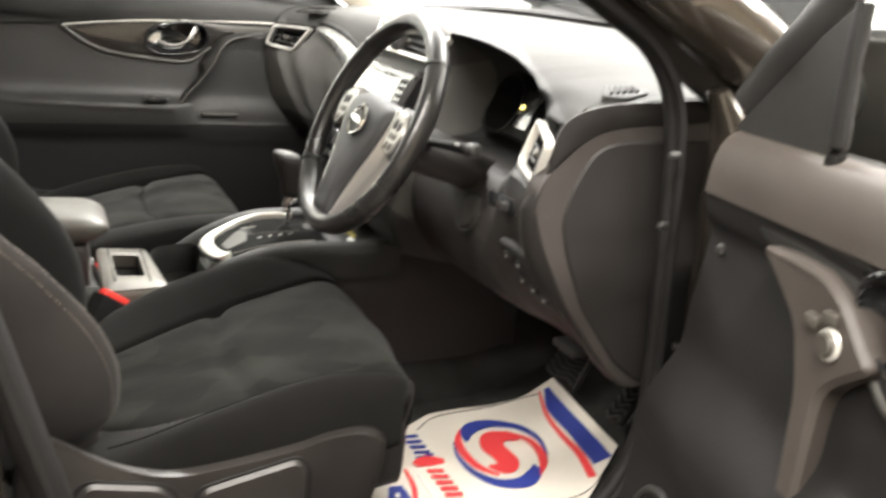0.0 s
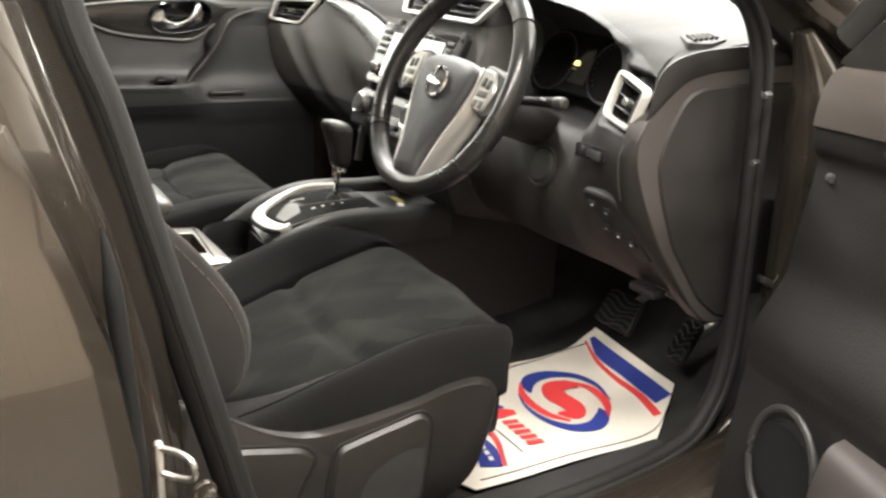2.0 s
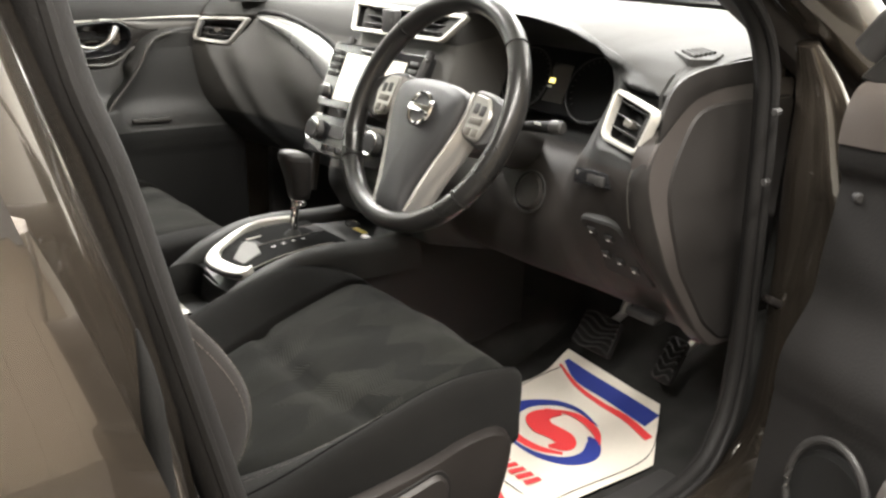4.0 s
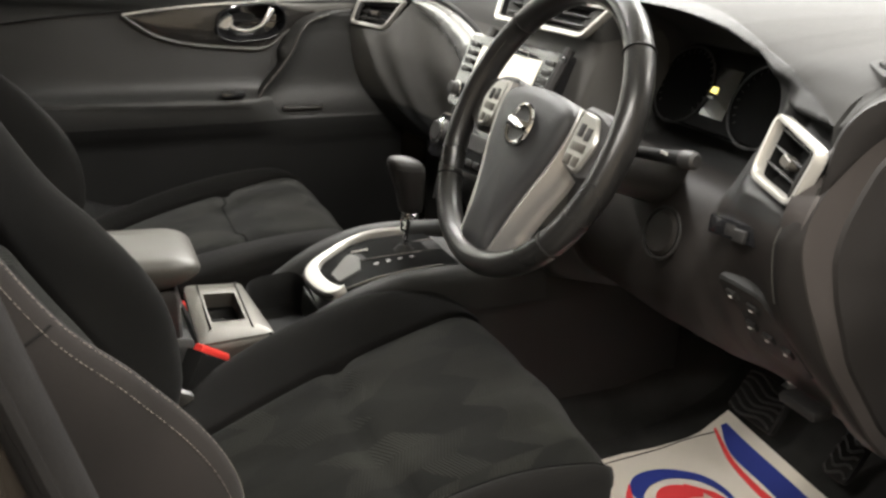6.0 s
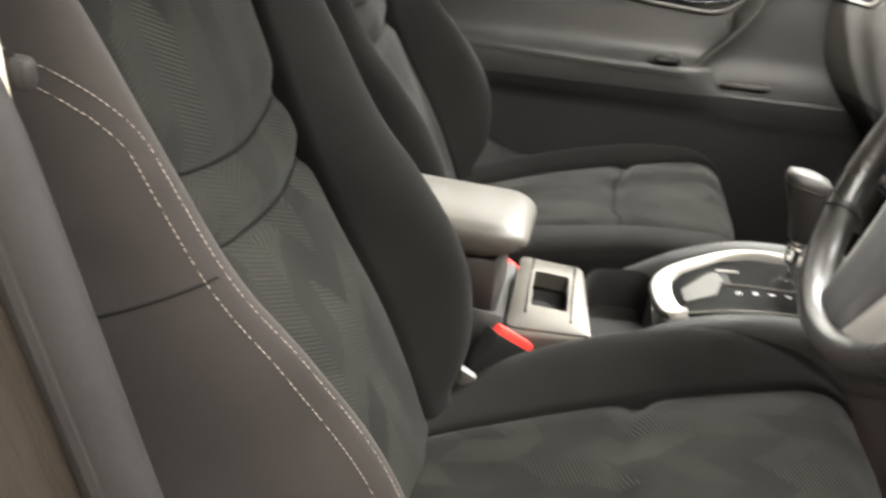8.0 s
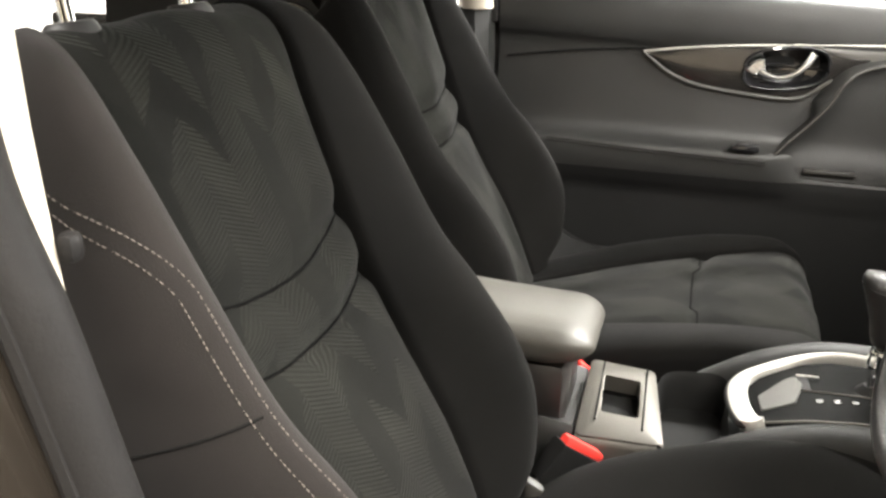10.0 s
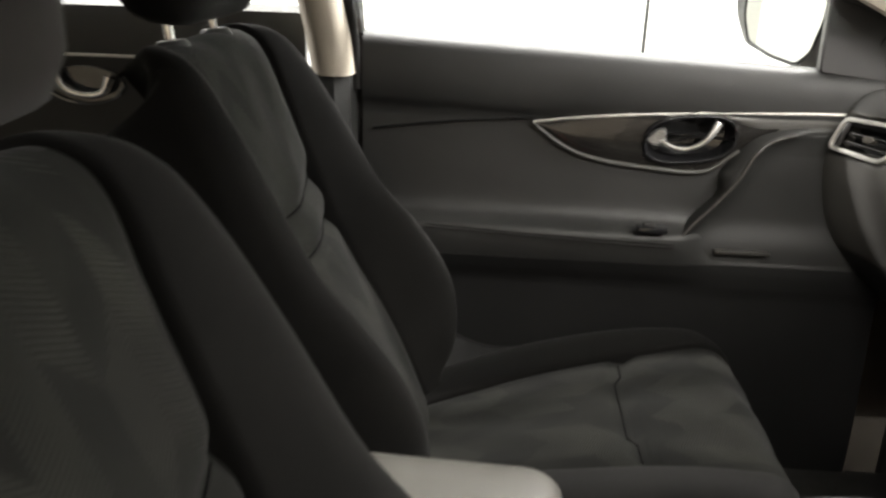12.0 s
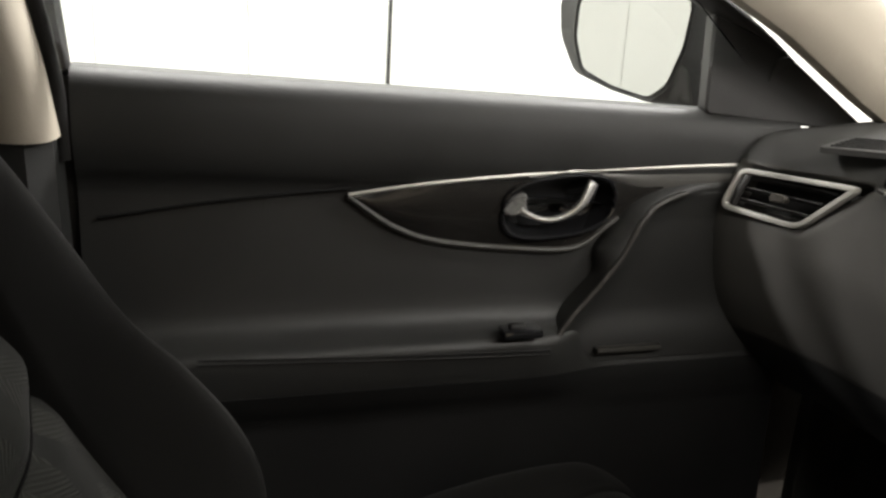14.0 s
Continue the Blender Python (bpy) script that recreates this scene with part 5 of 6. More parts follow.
seat(0.0, -0.37, -1, "black cloth driver's seat with ribbed chevron inserts and pale stitching")
seat(-0.11, 0.43, 1, "black cloth passenger seat with ribbed chevron inserts")
for a, b in (((-0.3655, -0.1398, 0.2983), (-0.3241, -0.1051, 0.2578)), ((-0.384, 0.110, 0.272), (-0.350, 0.126, 0.240))):
    a, b = Vector(a), Vector(b)
    bk = thing("seat_buckle", a.x, a.y, 0.18, "black seat belt buckle with a red release button", "seat belt buckle", "front buckles")
    d = (b - a).normalized()
    up = d.cross(Vector((d.y, -d.x, 0)).normalized())
    up = -up if up.z < 0 else up
    wide = d.cross(up)
    part("release_button", loft([[a.lerp(b, u) + wide * (y * f) + up * (z * f) for y, z in ((-0.0085, -0.008), (-0.0095, 0.001), (-0.007, 0.0055), (0.007, 0.0055), (0.0095, 0.001), (0.0085, -0.008))] for u, f in ((0.0, 0.75), (0.06, 1.0), (0.94, 1.0), (1.0, 0.75))]), M_BUCKLE, bk, "red release button")
    part("buckle_body", loft([[a.lerp(b, u) + wide * y + up * z for y, z in ((-0.012, -0.060), (-0.0135, -0.010), (-0.012, -0.005), (0.012, -0.005), (0.0135, -0.010), (0.012, -0.060))] for u in (-0.08, -0.03, 1.03, 1.08)]), M_LOWER, bk)
    mid = (a + b) / 2
    part("buckle_stem", rbox((mid.x - 0.03, mid.y, 0.19), (0.03, 0.014, 0.10), 0.004), M_DARK, bk)
rcl = thing("recliner_cover", -0.425, -0.14, 0.19, "grey plastic cap where backrest meets cushion", "hinge cover")
part("cover", rbox((-0.408, -0.184, 0.243), (0.046, 0.018, 0.042), 0.009, Euler((0, 0.5, 0)).to_matrix().to_4x4()), M_SLIDE, rcl)

# ---- centre console ----
con = thing("centre_console", -0.2, 0.0, 0.0, "black centre console with silver trim, cup holders and storage pocket", "console")


rings = []
for x, w, top in ((-0.62, 0.095, 0.26), (-0.52, 0.098, 0.29), (-0.40, 0.098, 0.294), (-0.366, 0.097, 0.288), (-0.352, 0.097, 0.250), (-0.285, 0.099, 0.205), (-0.268, 0.099, 0.15), (-0.178, 0.104, 0.15), (-0.172, 0.106, 0.24), (-0.166, 0.110, 0.300), (-0.05, 0.124, 0.330), (0.06, 0.126, 0.352), (0.11, 0.125, 0.345), (0.2, 0.12, 0.345), (0.32, 0.12, 0.36), (0.5, 0.12, 0.38)):
    rings.append([(x, -w - 0.005, 0.0), (x, -w, top - 0.08), (x, -w + 0.004, top - 0.02), (x, -w + 0.016, top - 0.006), (x, -w + 0.035, top - 0.012), (x, 0, top - 0.02), (x, w - 0.035, top - 0.012), (x, w - 0.016, top - 0.006), (x, w - 0.004, top - 0.02), (x, w, top - 0.08), (x, w + 0.005, 0.0)])
part("console_body", loft(rings), M_INSERT, con, "", 50)
# raised side rails beside the shifter: a broad rounded shoulder with a sharp inner edge
for s in (1, -1):
    rail = cr([(-0.255, s * 0.098, 0.262), (-0.20, s * 0.106, 0.292), (-0.14, s * 0.114, 0.323), (-0.06, s * 0.120, 0.349), (0.02, s * 0.122, 0.354), (0.10, s * 0.120, 0.350), (0.20, s * 0.118, 0.350)], 26)
    rings = []
    for i, q in enumerate(rail):
        k = 0.25 + 0.75 * min(1, i / 9)
        rings.append([q + Vector((0, s * a * k, b * k)) for a, b in ((-0.030, -0.030), (-0.030, -0.006), (-0.024, 0.004), (-0.008, 0.009), (0.008, 0.003), (0.014, -0.014), (0.016, -0.06))])
    part("console_rail", loft(rings), M_HOOD, con, "soft dark shoulder of the console", 50)
# storage pocket with silver surround
def quad_frame(outer, hole, thick, face):
    n = Vector(face).normalized()
    o, h = roundpoly(outer, 0.012), roundpoly(hole, 0.006)
    return loft([[q - n * thick for q in o], o, [q + n * 0.001 for q in scaled(o, 0.97)], [q + n * 0.0005 for q in scaled(h, 1.06)], h, [q - n * thick * 2.2 for q in h]], True, False)


PO = [Vector(q) for q in ((-0.360, 0.072, 0.3035), (-0.268, 0.076, 0.2955), (-0.246, -0.086, 0.2765), (-0.360, -0.092, 0.2760))]
PH = [Vector(q) for q in ((-0.336, 0.032, 0.3025), (-0.286, 0.034, 0.2985), (-0.282, -0.043, 0.2850), (-0.333, -0.042, 0.2865))]
part("pocket_surround", quad_frame(PO, PH, 0.012, (0.05, -0.15, 1)), M_SURROUND, con, "satin silver pocket surround")
for a, b in (((-0.3400, 0.062, 0.3068), (-0.3375, -0.062, 0.2858)), ((-0.2790, 0.066, 0.3020), (-0.2750, -0.066, 0.2822))):
    part("surround_groove", tube([a, b], 0.0014, 6), M_LOWER, con)
skirt = []
for u in [k / 10 for k in range(11)]:
    a, b = PO[3].lerp(PO[2], u), Vector((0, -0.010, -0.030))
    drop = 0.010 * math.sin(math.pi * u)
    skirt.append([a + Vector((0, 0.008, -0.001)), a + Vector((0, -0.001, -0.003)), a + b * 0.4, a + b - Vector((0, 0, drop)), a + Vector((0, 0.01, -0.05))])
part("surround_skirt", loft(skirt), M_SURROUND, con, "", 60)
part("pocket_floor", plate([q - Vector((0, 0, 0.030)) for q in PH], 0.004, (0, 0, 1), 0.001), M_LOWER, con)
# cup holder: a dark bowl between the pocket and the selector
well = []
for f, dz in ((1.03, -0.06), (1.02, -0.010), (1.0, -0.004), (0.965, -0.010), (0.93, -0.035), (0.86, -0.088), (0.74, -0.100), (0.1, -0.101)):
    ring = []
    for j in range(44):
        t = 2 * math.pi * j / 44
        c, q = math.cos(t), math.sin(t)
        sc = (abs(c) ** 4 + abs(q) ** 4) ** (-1 / 4)
        x, y = -0.213 + 0.052 * f * c * sc, -0.004 + 0.092 * f * q * sc
        ring.append((x, y, 0.290 + 0.10 * (x + 0.25) + 0.10 * y - 0.012 * max(0.0, c) ** 2 * (1 - abs(q)) + dz))
    well.append(ring)
part("cup_holder", loft(well, True, True), M_LOWER, con, "dark moulded cup holder", 60)
part("cup_divider", rbox((-0.213, -0.004, 0.205), (0.010, 0.12, 0.028), 0.004), M_LOWER, con)
# gear selector: silver horseshoe, gloss plate, lever
def slope_at(x):
    return math.atan(-3.24 * min(0.0, x + 0.01))


def on_con(x, y, out=0.0):
    """A point on the selector's domed top."""
    r = slope_at(x)
    return Vector((x - out * math.sin(r), y, 0.3465 - 1.62 * min(0.0, x + 0.01) ** 2 + out * math.cos(r)))


def smooth_step(k):
    k = max(0, min(1, k))
    return k * k * (3 - 2 * k)


hs = cr([(0.030, 0.078, 0), (-0.018, 0.083, 0), (-0.060, 0.0766, 0), (-0.113, 0.056, 0), (-0.145, 0.040, 0), (-0.155, 0.012, 0), (-0.153, -0.032, 0), (-0.146, -0.066, 0), (-0.139, -0.078, 0), (-0.128, -0.080, 0)], 52)
rings = []
for i, p in enumerate(hs):
    d = (hs[min(i + 1, 51)] - hs[max(i - 1, 0)]).normalized()
    nrm = Vector((-d.y, d.x, 0))
    wdt = 0.0030 + 0.0082 * smooth_step((i - 4) / 26) * (1 - 0.9 * smooth_step((i - 44) / 8))
    rings.append([on_con(p.x + nrm.x * a * wdt, p.y + nrm.y * a * wdt, h) for a, h in ((-1, 0.0), (-1, 0.0125), (-0.88, 0.0158), (-0.3, 0.0168), (0.5, 0.0150), (0.90, 0.0125), (1, 0.0095), (1, 0.0))])
part("selector_bezel", loft(rings), M_BEZEL, con, "satin silver curved bezel", 35)
rim_o = [on_con(p.x, p.y, 0.004) + Vector((-0.013 if p.x < -0.12 else 0.0, 0.0, 0.0)) for p in hs]
part("plate_edge", tube([on_con(x, y, 0.0085) for x, y in ((-0.130, -0.081), (-0.105, -0.085), (-0.079, -0.087), (-0.027, -0.089), (0.03, -0.087))], 0.0016, 6), M_SURROUND, con, "thin bright edge of the gear plate")
part("bezel_foot", tube(rim_o[22:50], 0.006, 8), M_DARK, con, "dark edge under the bezel")
gp = []
for x, y0, y1 in ((-0.150, -0.052, 0.004), (-0.142, -0.070, 0.024), (-0.128, -0.080, 0.042), (-0.110, -0.085, 0.055), (-0.08, -0.088, 0.065), (-0.04, -0.088, 0.070), (0.0, -0.086, 0.070), (0.03, -0.084, 0.068), (0.06, -0.082, 0.066)):
    gp.append([on_con(x, y0 + (y1 - y0) * j / 12, 0.006) for j in range(13)])
part("selector_plate", surf(gp, 0.012, (0, 0, -1)), M_PLATE, con, "gloss black gear plate", 60)
part("selector_slot", plate(roundpoly([on_con(x, y, 0.0075) for x, y in ((-0.085, 0.034), (-0.088, -0.004), (-0.05, -0.014), (0.06, -0.016), (0.06, 0.030))], 0.008), 0.004, on_con(-0.1, 0, 1) - on_con(-0.1, 0, 0), 0.001), M_RUBBER, con, "dark selector gate")
gate = [on_con(x, y, 0.0078) for x, y in ((0.06, 0.032), (-0.085, 0.036), (-0.090, -0.006), (-0.05, -0.016), (0.02, -0.018))]
part("gate_edge", tube(gate, 0.0008, 6), M_DULL, con, "thin bright edge of the gate")
part("selector_slide", plate(roundpoly([on_con(x, y, 0.0085) for x, y in ((-0.130, -0.050), (-0.133, -0.012), (-0.100, 0.024), (-0.088, 0.030), (-0.080, 0.006), (-0.092, -0.040))], 0.005), 0.003, on_con(-0.1, 0, 1) - on_con(-0.1, 0, 0), 0.0008), M_SLIDE, con, "grey sliding cover plate")
part("slide_edge", tube([on_con(x, y, 0.0095) for x, y in ((-0.086, 0.030), (-0.060, 0.022))], 0.0012, 6), M_SATIN, con)


def gear_letter(txt, x, y):
    cu_ = bpy.data.curves.new("gear_letter", "FONT")
    cu_.body, cu_.size, cu_.align_x, cu_.extrude = txt, 0.0105, "CENTER", 0.0002
    tmp = bpy.data.objects.new("tmp", cu_)
    scene.collection.objects.link(tmp)
    me = bpy.data.meshes.new_from_object(tmp.evaluated_get(bpy.context.evaluated_depsgraph_get()))
    bpy.data.objects.remove(tmp)
    bm = bmesh.new()
    bm.from_mesh(me)
    bpy.data.meshes.remove(me)
    bm.transform(Matrix.Translation(on_con(x, y, 0.0072)) @ Euler((0, -slope_at(x), 0)).to_matrix().to_4x4() @ Euler((0, 0, -math.pi / 2)).to_matrix().to_4x4())
    return part("gear_letter", bm, M_GREYPRINT, con, "white gear letter")


for k, txt in enumerate("DNRP"):
    gear_letter(txt, -0.068 + 0.020 * k, -0.036)
lever = thing("gear_lever", -0.004, 0.002, 0.350, "automatic gear lever with black leather knob and chrome collar", "gear lever")
part("shaft", tube([(-0.004, 0.002, 0.345), (-0.003, -0.004, 0.385), (-0.001, -0.012, 0.43)], [0.0065, 0.0055, 0.007], 12), M_CHROME, lever, "chrome lever shaft")
part("shift_boot", cyl((-0.004, 0.002, 0.346), (-0.004, 0.001, 0.362), 0.020, 16, 0.011, 0.003), M_RUBBER, lever)
kn = []
for z, rx, ry, ox, oy in ((0.424, 0.012, 0.011, 0.0, -0.014), (0.427, 0.0180, 0.0165, 0.0, -0.014), (0.438, 0.0205, 0.0185, -0.001, -0.015), (0.458, 0.0225, 0.0205, -0.003, -0.017), (0.478, 0.0255, 0.0230, -0.007, -0.019), (0.496, 0.0290, 0.0250, -0.011, -0.021), (0.508, 0.0295, 0.0250, -0.013, -0.022), (0.516, 0.0245, 0.0205, -0.015, -0.022), (0.5200, 0.0130, 0.0110, -0.016, -0.022), (0.5208, 0.002, 0.002, -0.016, -0.022)):
    ring = []
    for j in range(24):
        t = 2 * math.pi * j / 24
        c, q = math.cos(t), math.sin(t)
        sc = (abs(c) ** 2.8 + abs(q) ** 2.8) ** (-1 / 2.8)
        ring.append((ox + rx * c * sc, oy + ry * q * sc, z - 0.18 * (rx * c * sc) * (1 if z > 0.49 else 0.4)))
    kn.append(ring)
knob = part("knob", loft(kn), M_KNOB, lever, "black leather knob", 60)
for z0, ox, oy, rx, ry in ((0.5020, -0.012, -0.0215, 0.0297, 0.0254),):
    seam = []
    for j in range(24):
        t = 2 * math.pi * j / 24
        c, q = math.cos(t), math.sin(t)
        sc = (abs(c) ** 2.8 + abs(q) ** 2.8) ** (-1 / 2.8)
        seam.append((ox + rx * c * sc, oy + ry * q * sc, z0 - 0.18 * rx * c * sc))
    part("knob_seam", tube(seam, 0.0009, 5, True), M_RUBBER, knob)
part("collar", tube([(0.0 + 0.0125 * math.cos(t), -0.012 + 0.0115 * math.sin(t), 0.415) for t in [2 * math.pi * j / 20 for j in range(20)]], 0.0028, 6, True), M_CHROME, lever)
part("release_key", tube(cr([(-0.013, -0.019, 0.432), (-0.0165, -0.018, 0.415), (-0.0150, -0.014, 0.396), (-0.006, -0.010, 0.392), (-0.0075, -0.006, 0.410), (-0.012, -0.006, 0.430)], 22), 0.0022, 8), M_CHROME, lever, "bright release catch")
# armrest
arm = thing("console_armrest", -0.46, 0.0, 0.27, "grey vinyl covered armrest box on the console", "armrest")
part("armrest_box", rbox((-0.500, -0.004, 0.309), (0.244, 0.146, 0.110), 0.020), M_SEATTRIM, arm, "dark box under the lid")
rings = []
for k in range(18):
    u = (k / 17) ** 1.8
    x = -0.345 - 0.29 * u
    e = math.sqrt(max(0.0, 1 - (1 - min(1, u / 0.16)) ** 2))
    w = 0.052 + 0.030 * e
    up_, lo = 0.386 + 0.024 * e + 0.012 * u, 0.386 - 0.014 * e - 0.012 * min(1, u / 0.22)
    rings.append([Vector((x, -0.003 + a * w, lo + (up_ - lo) * b)) for a, b in ((-0.80, 0.0), (-0.92, 0.10), (-0.98, 0.35), (-1.0, 0.62), (-0.95, 0.86), (-0.78, 0.97), (-0.3, 1.0), (0.3, 1.0), (0.78, 0.97), (0.95, 0.86), (1.0, 0.62), (0.98, 0.35), (0.92, 0.10), (0.80, 0.0))])
part("armrest_lid", loft(rings), M_ARMREST, arm, "smooth grey vinyl lid", 60)
# key on its ring in front of the selector
key = thing("car_key", 0.12, -0.03, 0.345, "small key with a yellow tag on a ring", "key")
part("key_ring", tube([(0.135 + 0.014 * math.cos(t), 0.010 + 0.016 * math.sin(t), 0.3475 + 0.003 * math.sin(t)) for t in [2 * math.pi * j / 20 for j in range(20)]], 0.0013, 6, True), M_CHROME, key)
part("key_tag", rbox((0.128, -0.028, 0.3455), (0.012, 0.040, 0.003), 0.001), plain("yellow_tag", (0.35, 0.28, 0.05), 0.5), key, "dull yellow tag")
part("key_fob", rbox((0.113, -0.070, 0.3470), (0.013, 0.020, 0.007), 0.003), M_GREYPRINT, key)

# ---- floor mat, pedals ----


def mat_z(x):
    return 0.014 + max(0, x - 0.385) ** 2 * 2.0 if x < 0.46 else 0.014 + 0.075 ** 2 * 2.0 + (x - 0.46) * 0.42


def sheet(poly, lift, thick, step=0.012):
    """A flat outline laid on the mat's curve, cut into strips along x."""
    bm = bmesh.new()
    vs = [bm.verts.new((x, y, 0)) for x, y in poly]
    f = bm.faces.new(vs)
    lo, hi = min(p[0] for p in poly), max(p[0] for p in poly)
    x = lo + step
    while x < hi:
        bmesh.ops.bisect_plane(bm, geom=bm.verts[:] + bm.edges[:] + bm.faces[:], plane_co=(x, 0, 0), plane_no=(1, 0, 0))
        x += step
    for v in bm.verts:
        wob = 0.0015 * math.sin(v.co.x * 23 + v.co.y * 17)
        v.co.z = mat_z(v.co.x) + lift + wob
    if thick:
        geo = bmesh.ops.extrude_face_region(bm, geom=bm.faces[:])
        bmesh.ops.translate(bm, vec=(0, 0, -thick), verts=[g for g in geo["geom"] if isinstance(g, bmesh.types.BMVert)])
    return bm


paper = thing("paper_floor_mat", 0.3, -0.4, 0.012, "white paper floor mat printed with a red and blue swirl", "floor mat")
MAT = [(0.545, -0.232), (0.528, -0.498), (0.398, -0.590), (0.19, -0.582), (0.0, -0.578), (-0.02, -0.54), (0.06, -0.40), (0.19, -0.262), (0.25, -0.232), (0.33, -0.224), (0.42, -0.228), (0.48, -0.240)]
part("paper_sheet", sheet(MAT, 0.0, 0.0012), M_PAPER, paper, "", 60)


def ribbon(path, widths, material, name, lift=0.0030):
    p = cr([(x, y, 0) for x, y in path], 36)
    w = cr([(a, 0, 0) for a in widths], 36)
    L, R = [], []
    for i in range(36):
        d = (p[min(i + 1, 35)] - p[max(i - 1, 0)]).normalized()
        n = Vector((-d.y, d.x, 0))
        L.append(p[i] + n * w[i].x)
        R.append(p[i] - n * w[i].x)
    rows = [[Vector((q.x, q.y, mat_z(q.x) + lift + 0.0015 * math.sin(q.x * 23 + q.y * 17))) for q in [a.lerp(b, j / 6) for j in range(7)]] for a, b in zip(L, R)]
    return part(name, surf(rows, 0.0008, (0, 0, -1)), material, paper, "", 60)


ribbon([(0.278, -0.352), (0.290, -0.325), (0.318, -0.305), (0.365, -0.303), (0.408, -0.332), (0.422, -0.385), (0.408, -0.446)], [0.003, 0.013, 0.016, 0.013, 0.009, 0.005, 0.001], M_BLUE, "swirl_arc")
ribbon([(0.284, -0.308), (0.262, -0.345), (0.254, -0.39), (0.260, -0.435), (0.285, -0.472)], [0.001, 0.007, 0.009, 0.009, 0.004], M_RED, "swirl_arc")
ribbon([(0.252, -0.346), (0.238, -0.395), (0.243, -0.45), (0.272, -0.494), (0.318, -0.505), (0.355, -0.484), (0.366, -0.462)], [0.001, 0.004, 0.008, 0.013, 0.016, 0.013, 0.003], M_BLUE, "swirl_arc")
ribbon([(0.372, -0.338), (0.400, -0.378), (0.402, -0.42), (0.388, -0.460), (0.358, -0.498)], [0.002, 0.007, 0.009, 0.008, 0.001], M_RED, "swirl_arc")
ribbon([(0.385, -0.372), (0.360, -0.356), (0.332, -0.358), (0.318, -0.385), (0.322, -0.412), (0.322, -0.438), (0.306, -0.455), (0.280, -0.440)], [0.006, 0.018, 0.023, 0.024, 0.022, 0.022, 0.018, 0.004], M_RED, "swirl_core", 0.0034)
ribbon([(0.516, -0.256), (0.500, -0.318), (0.495, -0.406), (0.490, -0.46), (0.484, -0.515)], [0.005, 0.016, 0.017, 0.018, 0.018], M_BLUE, "printed_band")
ribbon([(0.500, -0.253), (0.476, -0.325), (0.466, -0.40), (0.462, -0.47), (0.446, -0.540)], [0.002, 0.004, 0.005, 0.007, 0.008], M_RED, "printed_band")
ribbon([(0.085, -0.452), (0.078, -0.49), (0.060, -0.535)], [0.012, 0.020, 0.020], M_BLUE, "printed_band")
ribbon([(0.122, -0.408), (0.114, -0.47), (0.084, -0.542)], [0.003, 0.005, 0.004], M_RED, "printed_band")
for k in range(4):
    ribbon([(0.162, -0.300 - 0.0195 * k), (0.193, -0.305 - 0.0195 * k)], [0.0055, 0.0055], M_BLUE, "lettering_bar")
for k in range(5):
    ribbon([(0.160, -0.424 - 0.0195 * k), (0.191, -0.430 - 0.0195 * k)], [0.0058, 0.0058], M_RED, "lettering_bar")
for k in range(3):
    ribbon([(0.074 - 0.003 * k, -0.478 - 0.018 * k), (0.082 - 0.003 * k, -0.480 - 0.018 * k)], [0.006, 0.006], M_PAPER, "lettering_bar", 0.0042)
ribbon([(0.146, -0.398), (0.175, -0.392), (0.206, -0.400)], [0.008, 0.017, 0.008], M_RED, "lettering_emblem")
ribbon([(0.158, -0.378), (0.196, -0.372)], [0.004, 0.004], M_BLUE, "lettering_emblem")
ribbon([(0.138, -0.43), (0.138, -0.52)], [0.0025, 0.0025], M_GREYPRINT, "lettering_bar")
for q in (((0.500, -0.262), (0.44, -0.238), (0.33, -0.240), (0.25, -0.252), (0.20, -0.285)), ((0.488, -0.530), (0.392, -0.572), (0.19, -0.566), (0.02, -0.560))):
    ribbon(q, [0.0008, 0.0008], M_DARK, "printed_line")

for name, c, w, h, turn in (("brake_pedal", (0.50, -0.345, 0.155), 0.105, 0.078, 0.55), ("accelerator_pedal", (0.515, -0.515, 0.160), 0.046, 0.092, 0.60)):
    pd = thing(name, c[0], c[1], 0.05, "black ribbed rubber pedal on a steel arm", "pedal", "pedals")
    R = Matrix.Translation(c) @ Euler((0, turn, 0)).to_matrix().to_4x4()
    edge = roundpoly([R @ Vector((-0.006, a * w / 2, b * h / 2)) for a, b in ((0.85, 1), (1, -1), (-1, -1), (-0.85, 1))], 0.012)
    part("pedal_pad", plate(edge, 0.014, R.to_3x3() @ Vector((-1, 0, 0)), 0.003), M_RUBBER, pd)
    for k in range(6):
        v = -0.40 + 0.8 * k / 5
        rib = [R @ Vector((-0.0068, (u - 0.5) * w * 0.86, v * h + 0.006 * math.sin(6.5 * u + 0.6 * k))) for u in [m / 10 for m in range(11)]]
        part("pedal_rib", tube(rib, 0.0022, 6), M_DOOR, pd)
    part("pedal_arm", tube([R @ Vector((0.008, 0, 0)), R @ Vector((0.05, 0, 0.06)), R @ Vector((0.03, 0, 0.22))], 0.009, 8), M_STEEL, pd)

# ---- doors ----


def smooth01(a, b, x):
    k = max(0, min(1, (x - a) / (b - a)))
    return k * k * (3 - 2 * k)


def grab_strap(dr, at):
    """The front part of the trim stands proud; its rear edge is the grab strap that runs from the inlay down to the armrest."""
